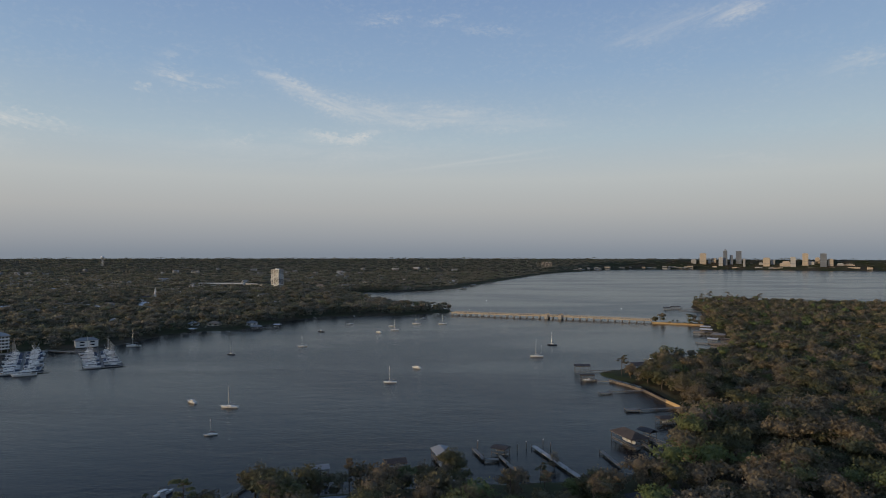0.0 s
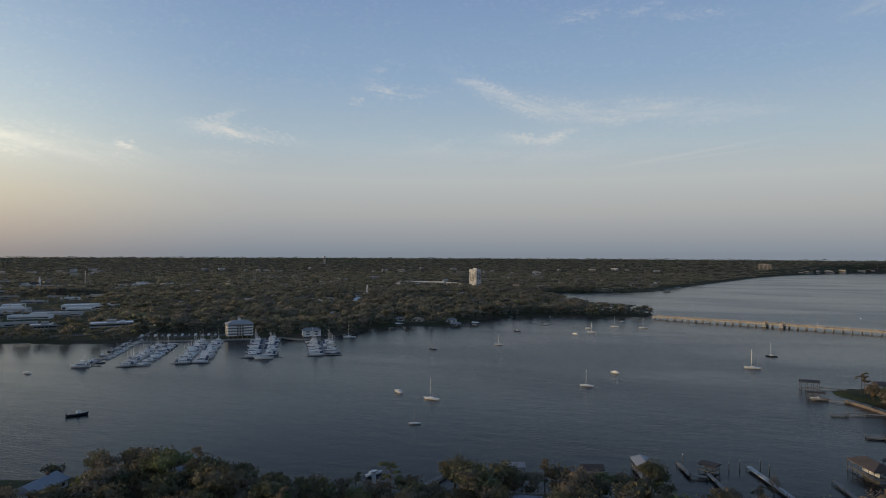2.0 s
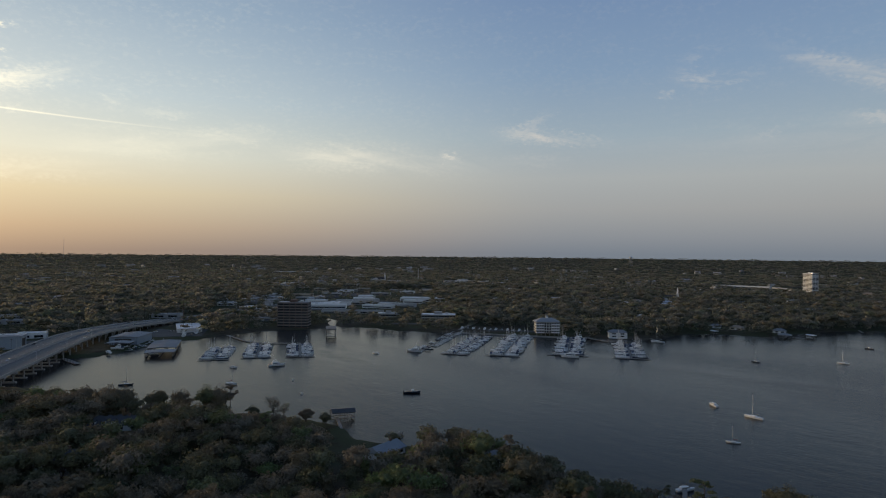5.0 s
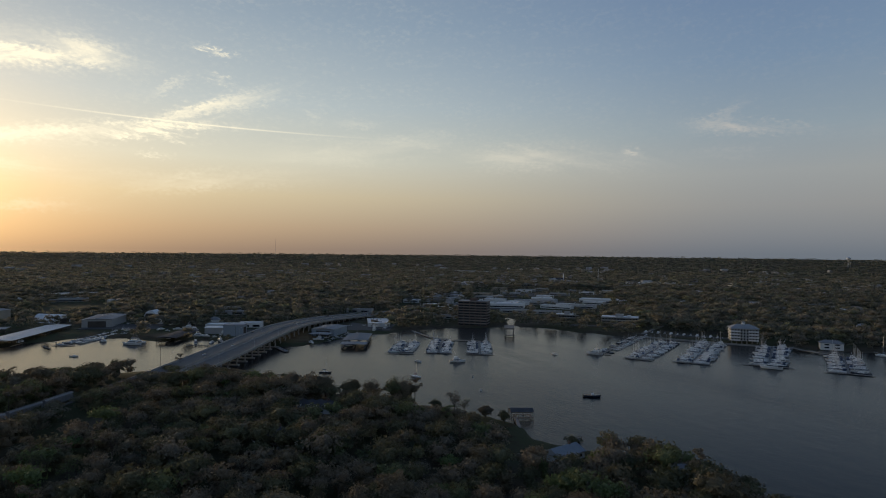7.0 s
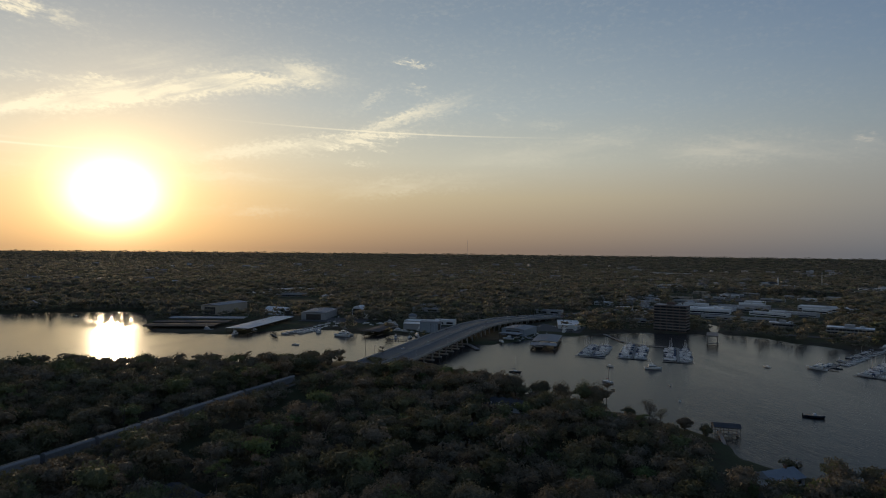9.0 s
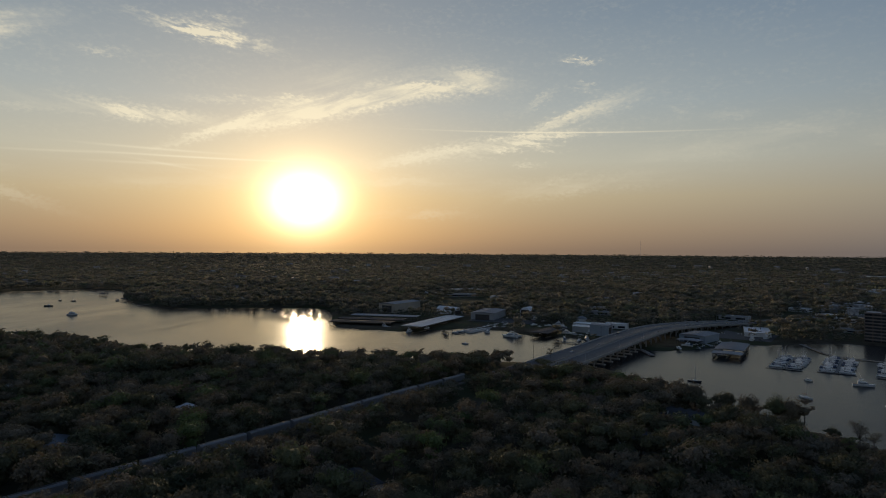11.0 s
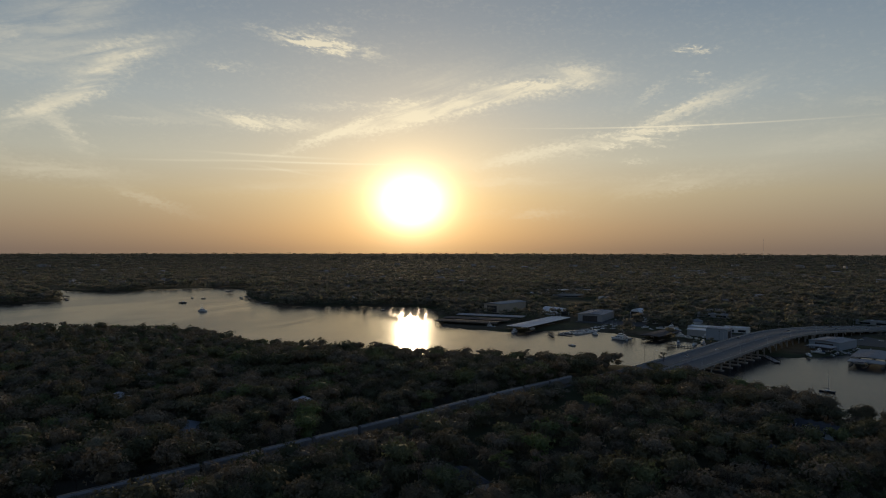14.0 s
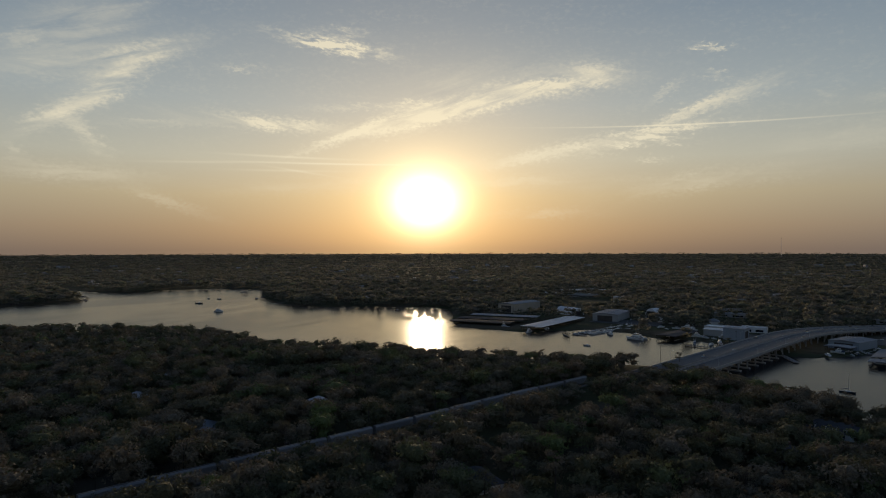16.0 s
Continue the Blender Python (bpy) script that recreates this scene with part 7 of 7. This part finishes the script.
def storeyed(name, label, x, y, heading, length, width, floors, floor_h, wall, band, roof="grey", bays=8, plinth=0.0, category="building"):
    """A block with a slab edge, a recessed glazed strip and piers at each floor."""
    ob = thing(name, pose(x, y, level(x, y), 0, 0, heading), label, category)
    L, B, top = length / 2, width / 2, plinth + floors * floor_h
    part("core", box(bmesh.new(), -L + 0.5, L - 0.5, -B + 0.5, B - 0.5, -1, top), M_WALLS[wall], ob)
    for f in range(floors):
        z = plinth + f * floor_h
        part("floor_band", box(bmesh.new(), -L, L, -B, B, z + floor_h * 0.62, z + floor_h), band, ob)
        for s in (-1, 1):
            window_row(ob, M_GLASS, -L + 0.6, L - 0.6, s * (B - 0.46), z + 0.25, z + floor_h * 0.61, bays, "y", 0.08, 0.12)
            window_row(ob, M_GLASS, -B + 0.6, B - 0.6, s * (L - 0.46), z + 0.25, z + floor_h * 0.61, max(2, int(bays * width / length)), "x", 0.08, 0.12)
    part("roof", box(bmesh.new(), -L + 0.3, L - 0.3, -B + 0.3, B - 0.3, top + 0.003, top + 0.2), M_ROOFS[roof], ob)
    part("parapet", loft(bmesh.new(), [[Vector((a, b, z)) for a, b in ((-L - 0.1, -B - 0.1), (L + 0.1, -B - 0.1), (L + 0.1, B + 0.1), (-L - 0.1, B + 0.1))] for z in (top + 0.003, top + 0.16)]), band, ob)
    part("plant_room", box(bmesh.new(), -L * 0.25, L * 0.2, -B * 0.5, B * 0.5, top + 0.205, top + 3.4), M_WALLS[wall], ob)
    part("rooftop_unit", box(bmesh.new(), L * 0.4, L * 0.6, -B * 0.4, B * 0.3, top + 0.205, top + 2.0), M_ALU, ob)
    return ob


storeyed("apartment_block", "dark brown brick apartment block of nine storeys by the river", -718, 432, 45, 40, 20, 9, 3.6, "brick", M_SILLS, "grey", 5)
storeyed("office_building", "three-storey office with pale concrete bands and a white roof", -632, 612, 45, 48, 20, 3, 3.8, "grey", M_CONCRETE, "white", 12)
storeyed("office_building", "two-storey office with pale concrete bands behind a lawn", -718, 592, 44, 34, 16, 2, 4.0, "grey", M_CONCRETE, "white", 8)
storeyed("apartment_tower", "pale high-rise apartment tower above the woods", -478, 1792, -30, 30, 20, 17, 3.2, "white", M_WALLS["white"], "grey", 3)
storeyed("apartment_block", "tan waterfront apartment block on the opposite shore", 626, 3745, 0, 60, 20, 8, 3.6, "tan", M_WALLS["tan"], "grey", 3)

club = thing("marina_house", pose(-454, 624, level(-454, 624), 0, 0, 45), "pale four-storey marina building with balconies and a hipped roof", "building")
part("wall", box(bmesh.new(), -14, 14, -9, 9, 2.8, 16), M_WALLS["grey"], club)
for i in range(6):
    for s in (-8, 8):
        part("ground_column", box(bmesh.new(), -13 + i * 5.2 - 0.4, -13 + i * 5.2 + 0.4, s - 0.4, s + 0.4, -1, 2.79), M_CONCRETE, club)
for f in range(4):
    z = 3.0 + f * 3.25
    for s in (-1, 1):
        part("balcony", box(bmesh.new(), -14.2, -4.5, s * 9.9 - 0.9, s * 9.9 + 0.9, z - 0.15, z + 0.95), M_TRIM, club)
        part("balcony", box(bmesh.new(), 4.5, 14.2, s * 9.9 - 0.9, s * 9.9 + 0.9, z - 0.15, z + 0.95), M_TRIM, club)
        window_row(club, M_GLASS, -13.5, 13.5, s * 9.0, z + 0.3, z + 2.5, 9, "y", 0.06, 0.4)
        window_row(club, M_GLASS, -8.4, 8.4, s * 14.0, z + 0.6, z + 2.3, 4, "x", 0.06, 0.5)
part("roof", gable(bmesh.new(), -14, 14, -9, 9, 16.004, 4.2, 1.4, 9.0), M_ROOFS["grey"], club)
cup = part("cupola", box(bmesh.new(), -1.4, 1.4, -1.4, 1.4, 19.2, 22.2), M_TRIM, club)
part("cupola_roof", gable(bmesh.new(), -1.4, 1.4, -1.4, 1.4, 22.204, 1.4, 0.4, 1.6), M_ROOFS["grey"], cup)
home(-383, 668, 40, 21, 11, 2, "grey", "two-storey pale marina restaurant with a grey hipped roof", 5.0)


def shed(name, label, x, y, heading, length, width, eave, pitch, roof, wall=None, open_side=False, base=None, step=6.0, category="shed"):
    """A long pitched roof on posts or walls."""
    ob = thing(name, pose(x, y, level(x, y) if base is None else base, 0, 0, heading), label, category)
    L, B = length / 2, width / 2
    part("roof", gable(bmesh.new(), -L, L, -B, B, eave, pitch, 0.8, 0.0, 0.25), M_ROOFS[roof], ob)
    bm = bmesh.new()
    n = int(length / 4)
    for i in range(n + 1):
        u = -L + i * length / n
        for s in (-1, 1):
            lo, hi = Vector((u, s * (B + 0.75), eave + 0.26)), Vector((u, 0.0, eave + pitch + 0.30))
            tube(bm, lo, hi, 0.06, 0.06, 4)
    part("roof_seams", bm, M_ROOFS[roof], ob)
    if wall and not open_side:
        part("wall", box(bmesh.new(), -L, L, -B, B, -1, eave - 0.003), M_WALLS[wall], ob)
        # Dark panels on the closed end walls stand for shade in open doors.
        part("door_opening", box(bmesh.new(), L - 0.05, L + 0.08, -B * 0.6, B * 0.6, 0, eave * 0.8), M_WALLS["dark"], ob)
        part("door_opening", box(bmesh.new(), -L - 0.08, -L + 0.05, -B * 0.6, B * 0.6, 0, eave * 0.8), M_WALLS["dark"], ob)
    else:
        n = max(3, int(length / step))
        mesh = None
        for i in range(n + 1):
            for s in (-1, 1):
                if mesh is None:
                    o = part("post", tube(bmesh.new(), (0, 0, -2), (0, 0, eave), 0.2, 0.2, 6), M_PILE, ob)
                    mesh = o.data
                else:
                    o = new("post", mesh)
                    o.parent = ob
                o.location = (-L + i * length / n, s * (B - 0.3), 0)
        for s in (-1, 0, 1):
            part("walkway", box(bmesh.new(), -L, L, s * (B - 1) - 0.9, s * (B - 1) + 0.9, 0.6, 0.75), M_DOCK, ob)
        part("fascia", box(bmesh.new(), -L, L, B - 0.15, B + 0.15, eave - 1.0, eave - 0.003), M_WALLS["dark"], ob)
        part("fascia", box(bmesh.new(), -L, L, -B - 0.15, -B + 0.15, eave - 1.0, eave - 0.003), M_WALLS["dark"], ob)
        if wall:
            part("rear_wall", box(bmesh.new(), -L + 0.1, L - 0.1, -B + 0.5, -B + 0.8, 0, eave - 1.01), M_WALLS[wall], ob)
    return ob


def fill_shed(x, y, heading, length, width, gen, z=0.02):
    """Boats berthed under a covered dock."""
    n = int(length / 5.5)
    for i in range(n):
        for s in (-1, 1):
            if gen.random() < 0.12:
                q = pose(x, y, 0, 0, 0, heading) @ Vector((-length / 2 + 3 + i * 5.5, s * width * 0.26, 0))
                YACHT_S.put(pose(q.x, q.y, z, 0, 0, heading + 90 * s), (0.85, 0.85, 0.85))


shed("covered_dock", "covered boat dock with a blue-grey metal roof", -640, 238, 153, 52, 25, 6.0, 0.9, "grey", base=0.0)
shed("covered_dock", "lower front roof of the covered boat dock", -606, 221, 153, 16, 25, 4.6, 0.6, "grey", base=0.0)
fill_shed(-636, 236, 153, 60, 24, gen)
shed("boat_storage_shed", "tall pale blue boat storage shed beside the bridge", -708, 228, 140, 40, 28, 8.0, 1.2, "grey", "blue", base=1.2)
shed("boat_shed", "lean-to boat shed with a pale roof", -678, 208, 140, 14, 22, 6.0, 0.8, "grey", base=0.5)
shed("covered_dock", "long covered boat dock with a pale metal roof", -818, -77, 160, 132, 27, 6.4, 0.8, "white", base=0.0)
fill_shed(-818, -77, 160, 126, 26, gen)
shed("covered_dock", "low covered dock with a brown roof", -812, -172, 82, 84, 24, 4.8, 0.7, "brown", base=0.0)
shed("covered_dock", "low covered dock with a brown roof", -842, -165, 82, 92, 22, 5.2, 0.7, "brown", base=0.2)
shed("covered_dock", "low covered dock with a grey roof", -876, -152, 82, 96, 22, 6.0, 0.8, "grey", base=0.6)
shed("covered_dock", "dark covered dock over berthed boats", -752, 68, 152, 66, 21, 5.0, 0.8, "dark", base=0.0)
fill_shed(-752, 68, 152, 60, 20, gen)
shed("warehouse", "large tan metal warehouse with an open end", -1000, -150, 155, 76, 30, 13, 1.5, "grey", "tan")
shed("boat_hangar", "wide boat hangar with a dark open front", -905, -6, 165, 66, 34, 9.5, 1.2, "grey", "grey")
shed("boat_shed", "white boat shed like a tall box", -738, 126, 62, 22, 15, 12.5, 0.5, "grey", "blue")
shed("boat_shed", "low open boat shed with a dark front", -768, 112, 62, 26, 16, 7.0, 0.5, "white", "grey")


def arch_shed(label, x, y, heading, length, width, height, wall=0.0):
    ob = thing("arched_shed", pose(x, y, level(x, y), 0, 0, heading), label, "shed")
    L, B = length / 2, width / 2
    ring = [(B * math.cos(math.pi * i / 14), wall + (height - wall) * math.sin(math.pi * i / 14)) for i in range(15)]
    part("roof", loft(bmesh.new(), [[Vector((u, y_, z_)) for y_, z_ in ([(B, -0.5)] + ring + [(-B, -0.5)])] for u in (-L, L)]), M_ROOFS["white"], ob)
    bm = bmesh.new()
    for i in range(9):
        u = -L + i * length / 8
        for (ya, za), (yb, zb) in zip(ring, ring[1:]):
            tube(bm, (u, ya, za), (u, yb, zb), 0.12, 0.12, 4)
    part("ribs", bm, M_TRIM, ob)
    # The dark end panels stand for the shade inside; the ends are solid.
    for s in (-1, 1):
        part("end_opening", box(bmesh.new(), s * L - 0.06, s * L + 0.06, -B * 0.8, B * 0.8, 0, wall + (height - wall) * 0.55), M_WALLS["dark"], ob)
    return ob


arch_shed("white arched boat tent with ribbed roof", -963, -68, 52, 38, 20, 11)
arch_shed("tall white arched boat shed with an open front", -938, 52, 150, 18, 16, 14, 5)

# The wooden gate of an old rail crossing over the creek mouth.
gate = thing("creek_gate", pose(-622, 424, 0, 0, 0, 146), "old timber gantry on piles at the creek mouth", "gantry")
for u in (-5, 5):
    for v in (-14, 0, 14):
        part("pile", tube(bmesh.new(), (v, u, -2), (v, u, 8.5), 0.5, 0.45, 7), M_DOCK, gate)
part("beam", box(bmesh.new(), -15, 15, -6, 6, 8.51, 10.2), M_DOCK, gate)
part("cross_brace", tube(bmesh.new(), (-14, -5, 1.5), (-14, 5, 7.5), 0.2, 0.2, 5), M_DOCK, gate)
part("platform", box(bmesh.new(), -15, -11, -6.5, 6.5, 1.0, 1.6), M_DOCK, gate)

church = thing("church", pose(-596, 1258, level(-596, 1258), 0, 0, 20), "white church with a tall pointed steeple", "church")
part("nave", box(bmesh.new(), -13, 10, -6, 6, -1, 8), M_WALLS["white"], church)
part("roof", gable(bmesh.new(), -13, 10, -6, 6, 8.003, 5, 0.6), M_ROOFS["dark"], church)
part("bell_tower", box(bmesh.new(), 10.1, 14.5, -2.2, 2.2, -1, 17), M_WALLS["white"], church)
part("spire", tube(bmesh.new(), (12.3, 0, 17.003), (12.3, 0, 30), 2.6, 0.1, 8), M_TRIM, church)
church2 = copy_thing(church, pose(-1655, 1330, level(-1655, 1330), 0, 0, 60))

# Pale roofs of the suburbs that show between the far trees.
roof_gen = np.random.default_rng(41)
bm = bmesh.new()
count = 0
while count < 330:
    a_, d_ = radians(roof_gen.uniform(-2, 138)), roof_gen.uniform(1150, 3600)
    a_ += 0.03 * math.sin(d_ / 90)
    x, y = -math.sin(a_) * d_, math.cos(a_) * d_
    if roof_gen.random() > 0.25 + 0.75 * (math.sin(x / 210 + 1.3) * math.sin(y / 260) > 0.2) or depth_inside(np.array([x]), np.array([y]), FAR_LAND)[0] < 50:
        continue
    z, l_, w_ = level(x, y), roof_gen.uniform(10, 26) * (1 + d_ / 4500), roof_gen.uniform(8, 15)
    m, eave = pose(x, y, z, 0, 0, roof_gen.uniform(0, 180)), roof_gen.uniform(6.0, 10.2)
    box(bm, -l_ / 2, l_ / 2, -w_ / 2, w_ / 2, -1, eave, m)
    roof_bm = gable(bmesh.new(), -l_ / 2, l_ / 2, -w_ / 2, w_ / 2, eave + 0.02, roof_gen.uniform(0.3, 2.4), 0.4)
    roof_bm.transform(m)
    for f in roof_bm.faces:
        bm.faces.new([bm.verts.new(v.co) for v in f.verts])
    roof_bm.free()
    count += 1
tagged(part("suburb_roofs", bm, M_SUBURB), "scattered pale roofs of a suburb among far trees", "houses", kind="stuff")

# Tall masts on the skyline.


def lattice_mast(x, y, height, label, wide=1.6):
    ob = thing("radio_mast", pose(x, y, level(x, y)), label, "mast")
    legs = [(wide * math.cos(a), wide * math.sin(a)) for a in (0.3, 2.4, 4.5)]
    for u, v in legs:
        part("leg", tube(bmesh.new(), (u, v, -1), (u * 0.5, v * 0.5, height), 0.28, 0.22, 4), M_ALU, ob)
    bm = bmesh.new()
    n = int(height / 6)
    for i in range(n):
        for (ua, va), (ub, vb) in zip(legs, legs[1:] + legs[:1]):
            k0, k1 = 1 - 0.5 * i / n, 1 - 0.5 * (i + 1) / n
            tube(bm, (ua * k0, va * k0, height * i / n), (ub * k1, vb * k1, height * (i + 1) / n), 0.1, 0.1, 3)
    part("bracing", bm, M_ALU, ob)
    return ob


lattice_mast(-4287, 992, 130, "thin tall radio mast on the horizon", 2.2)
lattice_mast(-1590, 1440, 46, "thin grey radio mast above the town")
for x, y in ((-783, 324), (-790, 316)):
    ob = thing("light_mast", pose(x, y, level(x, y)), "tall steel floodlight mast by the marina", "mast")
    part("shaft", tube(bmesh.new(), (0, 0, -0.5), (0, 0, 36), 0.35, 0.2, 8), M_STEEL, ob)
    part("lamp_ring", tube(bmesh.new(), (0, 0, 35.4), (0, 0, 36.3), 1.8, 1.8, 10), M_STEEL, ob)

tank = thing("water_tower", pose(-1971, 3596, level(-1971, 3596)), "distant white round water tower above the forest", "water tower")
bm = bmesh.new()
bmesh.ops.create_uvsphere(bm, u_segments=16, v_segments=8, radius=9, matrix=Matrix.Translation((0, 0, 50)) @ Matrix.Diagonal((1.2, 1.2, 0.7, 1)))
part("tank", bm, M_TRIM, tank)
for i in range(6):
    a = i * math.pi / 3
    part("leg", tube(bmesh.new(), (8 * math.cos(a), 8 * math.sin(a), -1), (7 * math.cos(a), 7 * math.sin(a), 47), 0.6, 0.5, 5), M_TRIM, tank)

# The city on the skyline: bearing, width and top in degrees; the towers stand on the far shore.
CITY = [(-21.98, 0.4, -0.37), (-22.71, 0.52, 0.15), (-23.22, 0.26, -0.33), (-23.56, 0.35, -0.28), (-24.09, 0.32, -0.2), (-24.44, 0.32, 0.5), (-24.91, 0.24, -0.01), (-25.46, 0.42, 0.35),
        (-25.87, 0.18, -0.32), (-27.51, 0.49, -0.21), (-27.96, 0.34, -0.36), (-28.93, 0.53, -0.49), (-29.41, 0.37, -0.15), (-30.26, 0.41, 0.15), (-30.67, 0.42, -0.49), (-31.08, 0.31, -0.19),
        (-31.49, 0.44, 0.15), (-31.96, 0.38, -0.29), (-32.61, 0.43, -0.63), (-20.15, 0.38, -0.75), (-21.54, 0.42, -0.71), (-28.86, 0.8, -0.61), (-27.11, 0.3, -0.62), (-33.19, 0.73, -0.68)]
# The far towers' glass is paler, with the haze put into its colour.
M_CITYGLASS = surface("glass_paled_for_haze", [(0.13, 0.15, 0.18), (0.20, 0.22, 0.25)], 0.05, 0.35, bump=0.0)
city_gen = np.random.default_rng(3)
for i, (az, wide, top) in enumerate(CITY):
    r = 4760 + 18 * (i % 4)
    x, y = -math.sin(radians(az)) * r, math.cos(radians(az)) * r
    w = max(10.0, radians(wide) * r)
    h = HEIGHT + r * math.tan(radians(top)) - (w * 0.5 if i == 5 else w * 0.08)
    glassy = i in (5, 7, 6, 16)
    ob = thing("city_tower", pose(x, y, 0, 0, 0, az), ("distant dark glass office tower on the skyline" if glassy else "distant pale office tower on the skyline"), "tower", "city towers")
    wall = M_WALLS["blue"] if glassy else M_WALLS["tan"] if i % 2 else M_WALLS["grey"]
    part("shaft", box(bmesh.new(), -w / 2, w / 2, -w * 0.4, w * 0.4, -1, h), M_CITYGLASS if glassy else wall, ob)
    part("crown", box(bmesh.new(), -w * 0.35, w * 0.35, -w * 0.3, w * 0.3, h + 0.01, h + w * (0.5 if i == 5 else 0.08), None, 0.4 if i == 5 else 0.8), wall, ob)
    n = max(2, int(h / 45))
    for f in range(n):
        z = 2 + f * (h - 4) / n
        part("floor_band", box(bmesh.new(), -w / 2 - 0.4, w / 2 + 0.4, -w * 0.4 - 0.4, w * 0.4 + 0.4, z, z + 1.6), M_WALLS["blue"] if glassy else M_CITYGLASS, ob)
for i in range(60):
    az = -12 - 22.5 * city_gen.random()
    r = float(np.interp(-az, [12, 13.1, 16.3, 23.2, 31.8, 42], [3760, 3916, 4375, 4700, 4706, 4742])) + city_gen.uniform(18, 60)
    x, y = -math.sin(radians(az)) * r, math.cos(radians(az)) * r
    w, h = city_gen.uniform(12, 48), city_gen.uniform(8, 24)
    ob = thing("city_block", pose(x, y, 0, 0, 0, az), "distant low pale city building on the far shore", "building", "low city buildings")
    tone = ["tan", "grey", "tan"][i % 3]
    part("wall", box(bmesh.new(), -w / 2, w / 2, -12, 12, -1, h), M_WALLS[tone], ob)
    part("window_band", box(bmesh.new(), -w / 2 - 0.3, w / 2 + 0.3, -12.3, 12.3, h * 0.4, h * 0.6), M_GLASS, ob)
